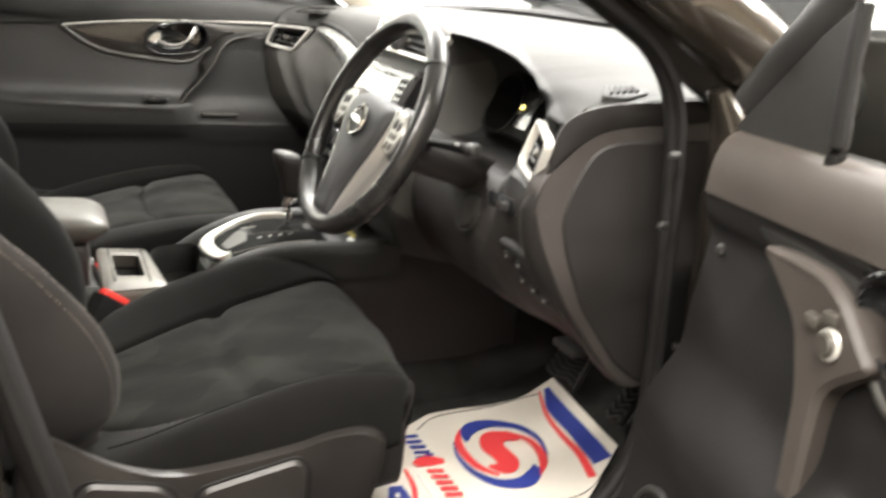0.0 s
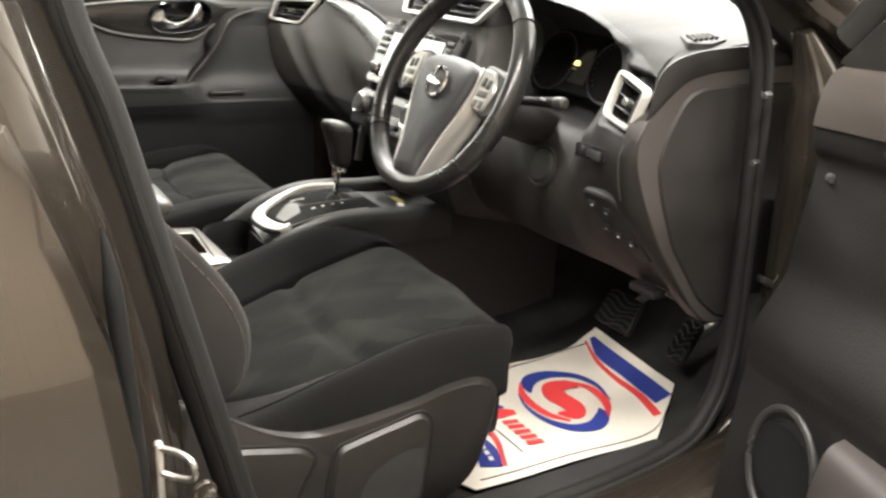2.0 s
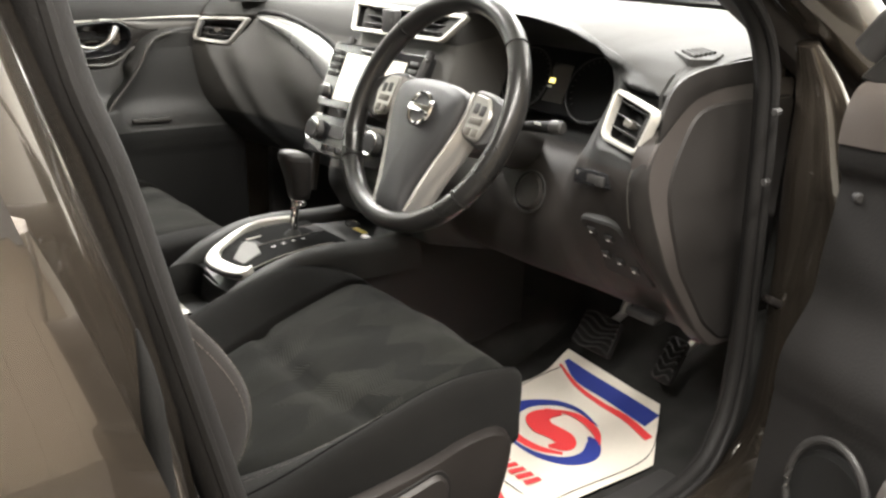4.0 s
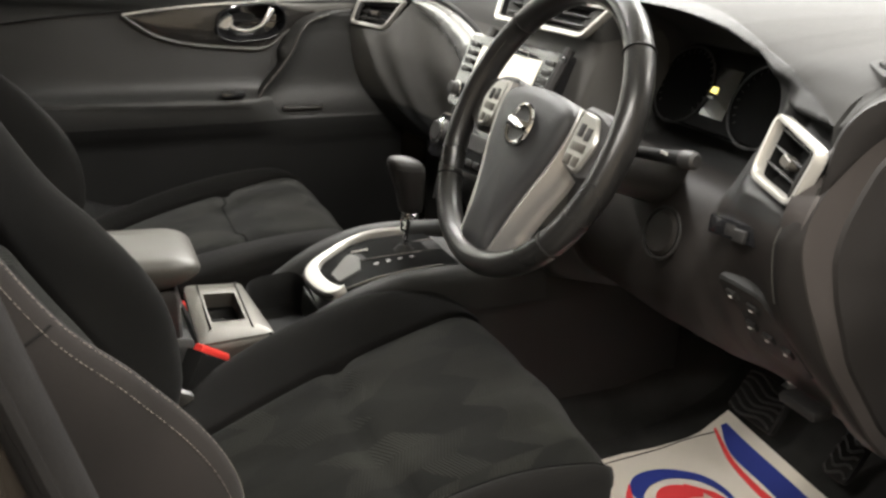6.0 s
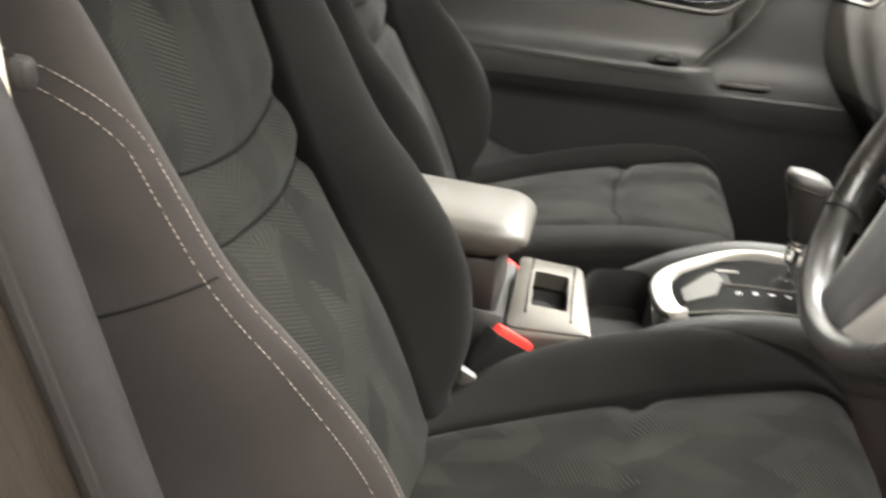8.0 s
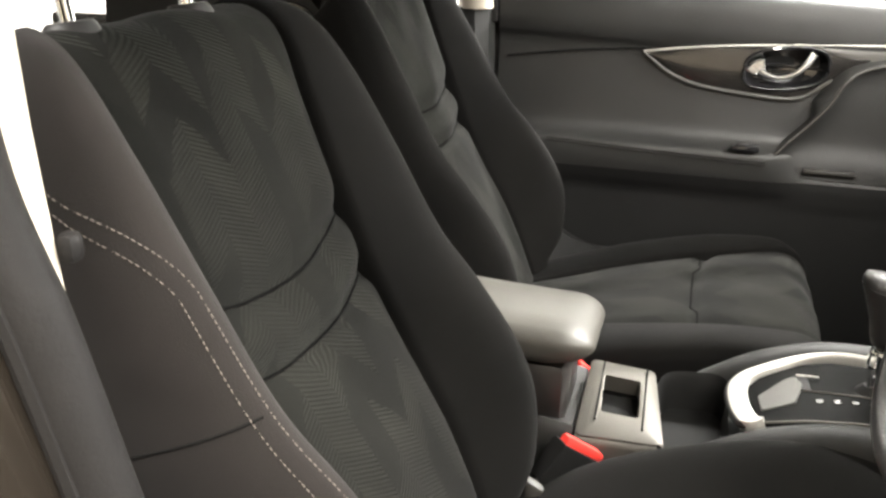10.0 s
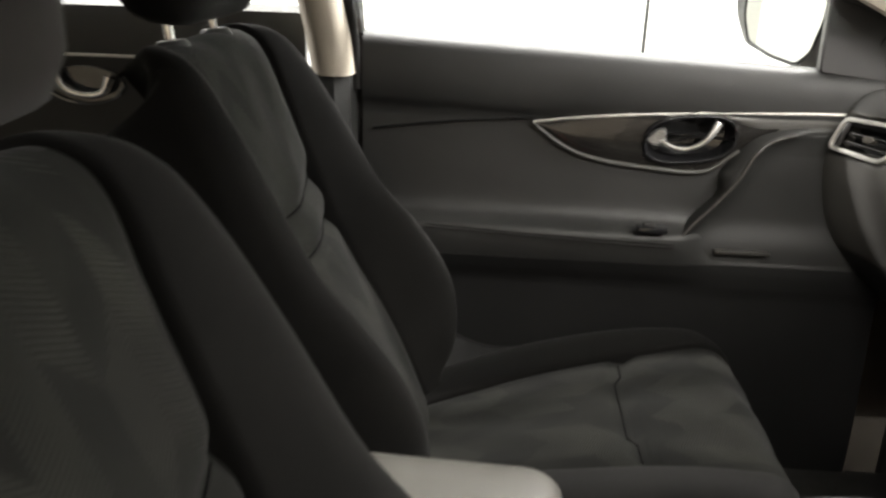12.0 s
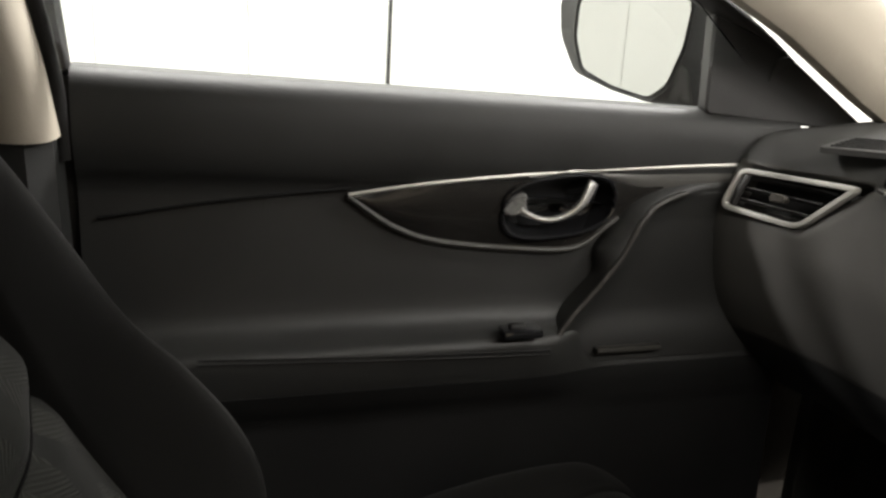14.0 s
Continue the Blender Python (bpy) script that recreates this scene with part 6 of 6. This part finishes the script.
    edge = [(0.05, 0.016, 0.660), (0.155, 0.018, 0.656), (0.192, 0.021, 0.6545), (0.235, 0.028, 0.646), (0.262, 0.034, 0.6355), (0.2755, 0.038, 0.6235), (0.287, 0.040, 0.6086), (0.304, 0.042, 0.574), (0.3295, 0.044, 0.539), (0.3526, 0.046, 0.512), (0.375, 0.049, 0.488), (0.4066, 0.055, 0.446), (0.424, 0.056, 0.424)]
    foot = [(0.06, 0.008, 0.672), (0.17, 0.008, 0.668), (0.215, 0.009, 0.664), (0.262, 0.010, 0.652), (0.288, 0.011, 0.636), (0.307, 0.012, 0.613), (0.322, 0.014, 0.590), (0.334, 0.020, 0.571), (0.3335, 0.016, 0.5405), (0.356, 0.006, 0.514), (0.379, 0.004, 0.490), (0.411, 0.004, 0.448), (0.428, 0.010, 0.430)]
    n = 60
    ridge, heel = cr(edge, n), cr(foot, n)
    rows = []
    for i in range(n):
        r, h = ridge[i], heel[i]
        row = [at(h.x, h.y - 0.03, h.z), at(h.x, h.y, h.z)]
        row += [at(h.x + (r.x - h.x) * k, h.y + (r.y - h.y) * k + w, h.z + (r.z - h.z) * k) for k, w in ((0.25, 0.0035), (0.5, 0.0045), (0.75, 0.0035), (0.92, 0.0015))]
        row.append(at(r.x - 0.0015, r.y + 0.0005, r.z - 0.001))
        far = min(r.x - 0.02, 0.05)
        for k in (0.02, 0.05, 0.09, 0.14, 0.21, 0.32, 0.5, 0.75, 1.0):
            run = (r.x - far) * k
            ease = 1 - smooth01(0.0, 0.10, run) * (1 - smooth01(0.42, 0.47, r.z)) * 0.13
            row.append(at(r.x - run, r.y * ease - max(0.0, min(0.020, r.y - 0.019)) * (1 - math.exp(-run / 0.022)) * smooth01(0.40, 0.50, r.z), r.z - 0.004 - 0.02 * k * (r.z - 0.42)))
        rows.append(row)
    part("grab_strap", surf(rows, 0.004, tuple(at(0.5, 0, 0) - at(0.5, 1, 0))), M_INSERT, dr, "dark moulded grab strap", 60)
    # paler tube and lip paint the highlights on ridge and door pull
    part("strap_edge", tube([at(p.x, p.y - 0.001, p.z) for p in ridge[12:]], 0.0042, 10), M_HIGHLIGHT, dr, "rounded edge of the strap, paler for its highlight")
    part("door_pull", rbox(at(0.285, 0.0505, 0.4385), (0.100, 0.014, 0.009), 0.004), M_HIGHLIGHT, dr, "smooth lip of the door pull, paler for its highlight")
    # broad grey end of the silver strip, beside the air vent
    band = []
    for k in range(24):
        s = 0.44 - 0.40 * k / 23
        up_ = 0.676 + 0.014 * smooth01(0.44, 0.14, s)
        lo_ = up_ - 0.004 - 0.032 * smooth01(0.36, 0.25, s)
        band.append([at(s, 0.012 + 0.004 * math.sin(math.pi * j / 6), up_ + (lo_ - up_) * j / 6) for j in range(7)])
    part("inlay_band", surf(band, 0.004, tuple(at(0.5, 0, 0) - at(0.5, 1, 0))), M_BAND, dr, "satin grey end of the trim strip", 60)


def front_door(name, at, label, driver):
    """A front door. at(s, d, z): s runs back from the hinge, d inwards from the trim's face, z up."""
    o = at(0.5, 0, 0)
    dr = tagged(new(name), label, "car door", "front doors")
    dr.location = (o.x, o.y, 0.0)
    PLACE[dr] = Matrix.Translation((o.x, o.y, 0.0))

    def sill(s):
        return 0.752 + 0.045 * s / 0.95

    prof = [(-0.12, 0.055), (0.08, 0.06), (0.2, 0.055), (0.32, 0.048), (0.365, 0.047), (0.388, 0.056), (0.42, 0.064), (0.452, 0.066), (0.466, 0.060), (0.474, 0.035), (0.49, 0.016), (0.54, 0.008), (0.60, 0.002), (0.645, 0.0), (0.662, 0.010), (0.69, 0.016), (0.73, 0.014), (0.757, 0.004), (0.768, -0.012), (0.768, -0.03)]
    cv_ = cr([(d, 0, z) for z, d in prof], 64)
    grid = []
    s_front = -0.03 if driver else 0.03
    for k in range(100):
        s = s_front + ((0.97 if driver else 0.985) - s_front) * k / 99
        row = []
        for p in cv_:
            z, d = p.z, p.x
            arm_w = smooth01(0.30, 0.42, s)
            if 0.36 < z < 0.54:
                flat_d = 0.049 + (0.008 - 0.049) * smooth01(0.39, 0.50, z)
                d = flat_d + (d - flat_d) * arm_w
            zz = z + (sill(s) - 0.768) * smooth01(0.40, 0.76, z)
            row.append(at(s, d, zz))
        grid.append(row)
    inw = (at(0.5, 1, 0) - at(0.5, 0, 0)).normalized()
    hc = at(0.380, 0.012, 0.648) if driver else at(0.394, 0.012, 0.634)
    us, uz = (at(1, 0, 0) - at(0, 0, 0)).normalized(), Vector((0, 0, 1))

    def hp(a, b, out=0.0):
        return hc + us * a + uz * (b - a * 0.10) + inw * out

    def in_bowl(f):
        """Whether a point lies inside the handle's recess, grown by f."""
        def test(q):
            a = (q - hc).dot(us)
            b = (q - hc).z + a * 0.10
            return abs(a / (0.080 * f)) ** 2.67 + abs(b / (0.041 * f)) ** 2.67 < 1
        return test

    # driver's trim coloured darker than the passenger's to hold shade under the side lamps
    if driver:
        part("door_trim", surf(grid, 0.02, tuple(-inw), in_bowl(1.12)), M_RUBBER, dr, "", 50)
    else:
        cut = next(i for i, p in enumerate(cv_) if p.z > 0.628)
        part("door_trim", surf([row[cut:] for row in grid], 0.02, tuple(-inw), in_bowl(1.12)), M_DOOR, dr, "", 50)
        # middle panel toned darker than the trim above, shade of the recess in its colour
        part("door_insert", surf([row[:cut + 1] for row in grid], 0.02, tuple(-inw), in_bowl(1.12)), M_INSERT, dr, "middle panel with the armrest, toned darker for its shade", 50)
        # lower panel in a darker tone again
        part("door_pocket_trim", surf([[q + inw * 0.002 for q in row[0:20]] for row in grid], 0.003, tuple(-inw)), M_LOWER, dr, "lower door panel in a darker tone", 50)
    if driver:
        belt = [[q + inw * 0.003 for q in row[50:63]] for row in grid]
        part("belt_trim", surf(belt, 0.003, tuple(-inw)), M_TAUPE, dr, "taupe trim along the window edge", 50)
    # metal door behind the trim
    body = [[at(s, d, z) for d, z in ((-0.05, 0.74), (-0.03, 0.7), (-0.03, -0.15), (-0.12, -0.15), (-0.155, 0.1), (-0.155, 0.4), (-0.13, 0.66), (-0.10, 0.74))] for s in (0.0, 0.03, 0.5, 0.97, 0.99)]
    part("door_shell", loft(body), M_PAINT, dr, "dark brown painted door shell")
    # seam below the armrest
    part("pocket_seam", tube(cr([at(0.86, 0.054, 0.418), at(0.6, 0.056, 0.400), at(0.40, 0.050, 0.383), at(0.3, 0.042, 0.378)], 20), 0.0018, 6), M_DARK, dr)
    for dz in (0, 0.006):
        part("armrest_stitching", tube(cr([at(0.86, 0.066, 0.462 + dz), at(0.6, 0.069, 0.452 + dz), at(0.41, 0.069, 0.446 + dz)], 20), 0.0012, 5), M_RUBBER, dr)
    # decorative inlay with bright upper edge
    top = cr([at(0.675, 0.004, 0.652), at(0.60, 0.007, 0.663), at(0.50, 0.009, 0.673), at(0.36, 0.010, 0.682), at(0.20, 0.012, 0.688), at(0.10, 0.012, 0.69)], 90)
    bot = cr([at(0.675, 0.004, 0.650), at(0.62, 0.007, 0.612), at(0.56, 0.008, 0.590), at(0.46, 0.010, 0.578), at(0.365, 0.011, 0.576), at(0.31, 0.010, 0.612), at(0.25, 0.010, 0.648), at(0.10, 0.010, 0.655)], 90)
    rows = [[a.lerp(b, j / 26) + inw * (0.004 * math.sin(math.pi * j / 26)) for j in range(27)] for a, b in zip(top, bot)]
    part("inlay_panel", surf(rows, 0.006, tuple(-inw), in_bowl(0.985)), M_INLAY if not driver else M_DARK, dr, "glossy dark brown inlay panel")
    part("inlay_strip", tube([p + inw * 0.003 for p in top], 0.0028, 6), M_MOUNT if driver else M_SATIN, dr, "thin dark strip" if driver else "thin silver strip")
    # lip coloured grey to paint its thin highlight
    part("inlay_lip", tube([p + inw * 0.001 for p in bot[:66]], 0.0042, 8), M_SLIDE, dr, "lower edge of the inlay, grey for its thin highlight")
    if not driver:
        part("belt_crease", tube(cr([at(0.965, 0.0045, 0.628), at(0.82, 0.0035, 0.647), at(0.672, 0.005, 0.660)], 20), 0.0022, 6), M_LOWER, dr)
    # handle bowl, bezel and lever
    bez = [hp(0.080 * math.copysign(abs(math.cos(t)) ** 0.75, math.cos(t)), 0.041 * math.copysign(abs(math.sin(t)) ** 0.75, math.sin(t)), 0.004) for t in [2 * math.pi * k / 36 for k in range(36)]]
    part("handle_bezel", tube(bez, 0.0036, 8, True), M_GLOSS, dr, "gloss black bezel round the handle")
    part("bezel_highlight", tube([q + inw * 0.002 for q in bez[19:36]], 0.0014, 6), M_CHROME, dr, "thin bright lower edge")
    bowl = [[hc + (q - hc) * f + inw * w for q in bez] for f, w in ((0.99, 0.002), (0.95, -0.012), (0.82, -0.032), (0.4, -0.038), (0.05, -0.038))]
    part("handle_bowl", loft(bowl, True, False), M_GLOSS, dr)
    hl = cr([hp(0.048, -0.004, -0.014), hp(0.034, -0.012, -0.006), hp(0.010, -0.018, 0.0), hp(-0.016, -0.012, 0.003), hp(-0.034, 0.002, 0.003), hp(-0.047, 0.022, -0.002), hp(-0.050, 0.027, -0.004)], 30)
    rings = []
    for i, p in enumerate(hl):
        d = (hl[min(i + 1, 29)] - hl[max(i - 1, 0)]).normalized()
        sd = inw.cross(d).normalized()
        wd = 0.0038 + 0.0042 * smooth01(12, 27, i) + 0.002 * (1 - smooth01(0, 8, i))
        rings.append([p + sd * wd * a + inw * b for a, b in ((-1, -0.004), (-1, 0.001), (-0.6, 0.0032), (0, 0.004), (0.6, 0.0032), (1, 0.001), (1, -0.004))])
    part("door_handle", loft(rings), M_HANDLE, dr, "polished chrome pull lever", 60)
    key_ = [hp(0.078, -0.002, -0.016), hp(0.060, 0.018, -0.012), hp(0.040, 0.020, -0.012), hp(0.036, -0.008, -0.012), hp(0.058, -0.014, -0.014)]
    part("lock_knob", plate(roundpoly(key_, 0.007), 0.014, inw, 0.004), M_HANDLE, dr, "polished chrome lock catch")
    # grab strap running down from the inlay to the armrest
    if not driver:
        grab_strap(dr, at)
    if not driver:
        w = part("window_switch", rbox(at(0.452, 0.060, 0.478), (0.055, 0.03, 0.012), 0.004), M_GLOSS, dr)
        part("switch_key", rbox(at(0.458, 0.061, 0.486), (0.022, 0.012, 0.008), 0.003), M_DARK, w)
    # mirror sail and mirror
    sail = [at(-0.10, 0.0, 0.730), at(0.185, 0.0, 0.757), at(0.180, -0.02, 0.890), at(0.07, -0.02, 0.850)] if not driver else [at(-0.045, -0.008, 0.752), at(0.010, -0.008, 0.745), at(0.162, -0.006, 0.733), at(0.171, -0.006, 0.760), at(0.140, -0.016, 0.876), at(0.126, -0.020, 0.905), at(0.070, -0.020, 0.866)]
    part("mirror_sail", plate(roundpoly(sail, 0.01), 0.012 if driver else 0.02, inw, 0.003), M_MOUNT if driver else M_DARK, dr, "black triangular mirror mount")
    if driver:
        part("sail_edge", tube(cr([at(0.150, -0.012, 0.905), at(0.158, -0.008, 0.84), at(0.172, -0.005, 0.780), at(0.172, -0.005, 0.745)], 16), 0.0115, 10, flat=0.8), M_RUBBER, dr, "black rubber window channel")
    mc = at(0.105, -0.258, 0.805) if driver else at(0.19, -0.235, 0.83)
    gn = (us * 0.87 + inw * 0.49).normalized() if not driver else (us * 0.94 + inw * 0.34).normalized()
    gd = gn.cross(uz).normalized()
    stub = mc + gd * 0.15 - gn * 0.06 if driver else mc - gn * 0.07
    part("mirror_arm", tube([at(0.06, -0.055 if driver else -0.015, 0.80), at(0.06, -0.02, 0.80).lerp(stub, 0.35), at(0.06, -0.02, 0.80).lerp(stub, 0.7), stub], [0.036, 0.040, 0.042, 0.044], 16, flat=0.8), M_HOUSING if driver else M_DARK, dr)
    if driver:
        oval = [(math.copysign(abs(math.cos(t)) ** 0.55, math.cos(t)) + 0.06 * math.sin(t), math.copysign(abs(math.sin(t)) ** 0.6, math.sin(t))) for t in [2 * math.pi * k / 36 for k in range(36)]]
        pane = [(a * 0.096, b * 0.076) for a, b in oval]
        rim_ = [(a * (0.220 if a > 0 else 0.112), b * (0.090 - 0.012 * max(0, a))) for a, b in oval]
    else:
        pane = [(0.100, 0.055), (0.100, 0.0), (0.080, -0.050), (0.020, -0.070), (-0.050, -0.080), (-0.080, -0.056), (-0.100, 0.004), (-0.106, 0.068), (-0.088, 0.081), (0.050, 0.083), (0.088, 0.078)]
        pane = [(q.x, q.y) for q in roundpoly([(a, b, 0) for a, b in pane], 0.012, 3)]
        rim_ = [(0.154, 0.060), (0.146, 0.0), (0.110, -0.058), (0.030, -0.080), (-0.052, -0.090), (-0.115, -0.086), (-0.170, -0.070), (-0.172, 0.066), (-0.120, 0.090), (0.050, 0.094), (0.118, 0.088)]
        rim_ = [(q.x, q.y) for q in roundpoly([(a, b, 0) for a, b in rim_], 0.014, 3)]

    def ring_at(outline, f, back):
        ca, cb = sum(q[0] for q in outline) / len(outline), sum(q[1] for q in outline) / len(outline)
        return [mc - gn * back + gd * (ca + (a - ca) * f) + uz * (cb + (b - cb) * f) for a, b in outline]

    house = [ring_at(pane, 1.0, 0.004), ring_at(pane, 1.05, -0.002), ring_at(pane, 1.08, 0.0), ring_at(rim_, 0.99, 0.016), ring_at(rim_, 1.0, 0.030), ring_at(rim_, 0.97, 0.06), ring_at(rim_, 0.85, 0.095), ring_at(rim_, 0.6, 0.125), ring_at(rim_, 0.15, 0.14)]
    part("mirror_housing", loft(house), M_HOUSING if driver else M_DARK, dr, "dark wing mirror housing", 60)
    part("mirror_glass", plate(ring_at(pane, 0.99, -0.002), 0.004, gn, 0.001), M_MIRROR, dr, "clear mirror glass")
    # window frame
    fr = [at(-0.02, -0.03, 0.765), at(0.10, -0.035, 0.858), at(0.25, -0.05, 0.945), at(0.48, -0.08, 1.04), at(1.03, -0.10, 1.10), at(0.998, -0.02, 0.79)]
    if driver:
        fr[:5] = [at(-0.050, -0.028, 0.782), at(-0.012, -0.032, 0.828), at(0.036, -0.036, 0.876), at(0.115, -0.055, 0.968), at(0.36, -0.10, 1.13)]
    part("window_frame", tube(cr(fr[:5], 24) + [fr[5]], 0.023 if driver else 0.016, 10, flat=0.9), M_DARK, dr, "dark window frame")
    if driver:
        pod = [(0.128, 0.660), (0.189, 0.667), (0.248, 0.667), (0.281, 0.656), (0.306, 0.639), (0.326, 0.623), (0.348, 0.607), (0.304, 0.577), (0.290, 0.562), (0.286, 0.546), (0.290, 0.40), (0.258, 0.40), (0.244, 0.545), (0.218, 0.604), (0.188, 0.624)]
        part("switch_pod", plate(roundpoly([at(a, 0.030, b) for a, b in pod], 0.016), 0.06, inw, 0.006), M_TAUPE, dr, "taupe plastic switch mount")
        q = at(0.286, 0.031, 0.6095)
        part("mirror_dial_ring", cyl(q, q + inw * 0.004, 0.016, 24, 0.015, 0.001), M_SATIN, dr)
        part("mirror_dial", cyl(q + inw * 0.004, q + inw * 0.008, 0.012, 24, 0.011, 0.002), M_DULL, dr)
        for a, b in ((0.253, 0.621), (0.279, 0.632)):
            part("mirror_switch", rbox(at(a, 0.031, b), (0.010, 0.018, 0.014), 0.003), M_DULL, dr)
        part("speaker_ring", tube([at(0.108 + 0.066 * math.cos(t), 0.068, 0.262 + 0.080 * math.sin(t)) for t in [2 * math.pi * k / 32 for k in range(32)]], 0.005, 8, True), M_DARK, dr)
        part("speaker_grille", cyl(at(0.108, 0.05, 0.262), at(0.108, 0.066, 0.262), 0.060, 32, bevel=0.005), M_LOWER, dr)
        bulge = []
        for k in range(13):
            u = k / 12
            s_ = 0.185 + 0.70 * u
            out_ = 0.062 + 0.035 * math.sin(math.pi * min(1, 0.18 + u)) ** 0.8
            bulge.append([at(s_, d_, z_) for d_, z_ in ((0.03, 0.0), (out_ * 0.92, 0.02), (out_, 0.12), (out_, 0.24), (out_ * 0.96, 0.30), (out_ * 0.80, 0.335), (0.03, 0.345))])
        part("map_pocket", loft([cr(r, 22) for r in bulge]), M_BROWN, dr, "warm grey moulded door pocket", 60)
        sw = part("window_switches", rbox(at(0.42, 0.060, 0.470), (0.06, 0.09, 0.016), 0.005), M_GLOSS, dr)
        for k in range(2):
            part("window_key", rbox(at(0.40 + 0.03 * k, 0.061, 0.480), (0.016, 0.022, 0.010), 0.003), M_DULL, sw)
    return dr


HX = 0.30
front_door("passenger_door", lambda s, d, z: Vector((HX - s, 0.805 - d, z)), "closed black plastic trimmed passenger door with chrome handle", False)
OPEN = radians(77)
HINGE = Vector((0.28, -0.90, 0))
UD, ID = Vector((-math.cos(OPEN), -math.sin(OPEN), 0)), Vector((-math.sin(OPEN), math.cos(OPEN), 0))
front_door("driver_door", lambda s, d, z: HINGE + UD * (s * 0.88 + 0.02) + ID * (d + 0.02) + Vector((0, 0, z)), "open driver's door with warm grey switch pod and chrome handle", True)

tagged(part("trim_window_seal_left", tube(cr([(-0.696, 0.785, 0.70), (-0.700, 0.782, 0.80), (-0.728, 0.765, 0.95), (-0.772, 0.72, 1.12)], 20), 0.010, 10), M_RUBBER), "black rubber seal beside the passenger window", "window seal", kind="structure")

# left B-pillar, rear door and tail of the cabin
tagged(part("trim_centre_left", loft([[(x + 0.014, 0.80 - l, z), (x + 0.010, 0.758 - l, z), (x - 0.015, 0.735 - l, z), (x - 0.07, 0.74 - l, z), (x - 0.10, 0.80 - l, z)] for x, z, l in ((-0.70, 0.0, 0.0), (-0.705, 0.4, 0.0), (-0.71, 0.73, 0.0))]), M_DOOR), "dark plastic lower centre pillar trim", "pillar trim", kind="structure")
tagged(part("trim_jamb_left", rbox((-0.700, 0.835, 0.42), (0.07, 0.05, 0.74), 0.008), M_RUBBER), "black rubber lined jamb behind the passenger door", "door jamb", kind="structure")
tagged(part("trim_centre_left_upper", loft([cr([(x + 0.012, 0.79 - l, z), (x + 0.008, 0.752 - l, z), (x - 0.008, 0.730 - l, z), (x - 0.045, 0.735 - l, z), (x - 0.07, 0.79 - l, z)], 15) for x, z, l in ((-0.705, 0.728, 0.0), (-0.715, 0.80, 0.008), (-0.745, 0.95, 0.04), (-0.78, 1.14, 0.10))]), M_CREAM), "cream plastic upper centre pillar trim", "pillar trim", kind="structure")
tagged(part("trim_centre_right_upper", loft([cr([(x + 0.020, -0.742 + l, z), (x + 0.024, -0.726 + l, z), (x + 0.012, -0.712 + l, z), (x - 0.045, -0.718 + l, z), (x - 0.06, -0.745 + l, z)], 15) for x, z, l in ((-0.592, 0.662, 0.0), (-0.598, 0.72, 0.002), (-0.610, 0.80, 0.010), (-0.635, 0.92, 0.035), (-0.67, 1.12, 0.10))]), M_CREAM), "cream plastic upper centre pillar trim beside the driver's seat", "pillar trim", kind="structure")
rear = thing("rear_door", -1.2, 0.82, 0.0, "dark trimmed rear passenger door with a chrome handle", "car door")
grid = [[(x, 0.82 - d, z) for z, d in ((0.0, 0.05), (0.3, 0.04), (0.42, 0.06), (0.47, 0.05), (0.5, 0.015), (0.70, 0.0), (0.735, 0.012), (0.79, 0.012), (0.825, 0.0), (0.835, -0.03))] for x in (-0.79, -1.0, -1.3, -1.7)]
part("door_trim", surf(grid, 0.02, (0, 1, 0)), M_DOOR, rear)
part("inlay_strip", tube([(-0.80, 0.800, 0.738), (-1.2, 0.800, 0.738), (-1.6, 0.800, 0.735)], 0.003, 6), M_SATIN, rear)
part("handle_bowl", plate([(-1.205 + 0.075 * math.cos(t), 0.806, 0.682 + 0.036 * math.sin(t)) for t in [2 * math.pi * k / 24 for k in range(24)]], 0.008, (0, -1, 0), 0.002), M_GLOSS, rear)
part("handle_lip", tube([(-1.205 + 0.072 * math.cos(t), 0.800, 0.682 + 0.034 * math.sin(t)) for t in [math.pi + math.pi * k / 14 for k in range(15)]], 0.002, 6), M_CHROME, rear)
part("door_handle", tube(cr([(-1.255, 0.795, 0.705), (-1.24, 0.785, 0.680), (-1.205, 0.783, 0.668), (-1.165, 0.785, 0.672), (-1.15, 0.79, 0.70)], 18), [0.011 - 0.005 * math.sin(math.pi * i / 17) for i in range(18)], 10), M_CHROME, rear, "chrome pull lever")
rwin = part("window_3", surf([[(-0.80, 0.84, 0.83), (-1.6, 0.84, 0.86)], [(-0.84, 0.74, 1.12), (-1.55, 0.74, 1.12)]], 0.005, (0, 1, 0)), M_WINDOW)
tagged(rwin, "clear rear side window glass", "window", kind="structure")
rwin.visible_shadow = False
tagged(part("wall_tail", rbox((-2.15, 0, 0.5), (0.06, 1.6, 1.3), 0.01), M_DOOR), "dark trimmed rear end of the cabin", "cabin wall", kind="structure")

# seat belt of the driver
belt = thing("seat_belt", -0.63, -0.735, 0.1, "black webbing seat belt hanging beside the driver's seat", "seat belt")
bp_ = cr([(-0.66, -0.70, 1.05), (-0.645, -0.715, 0.85), (-0.60, -0.715, 0.6), (-0.57, -0.72, 0.35), (-0.55, -0.725, 0.12)], 24)
part("webbing", loft([[p + Vector((0.022, 0, 0)), p + Vector((0.022, 0.0016, 0)), p + Vector((-0.022, 0.0016, 0)), p + Vector((-0.022, 0, 0))] for p in bp_]), M_CLOTH, belt)
part("belt_tongue", rbox((-0.574, -0.708, 0.735), (0.012, 0.013, 0.018), 0.005), M_RUBBER, belt)
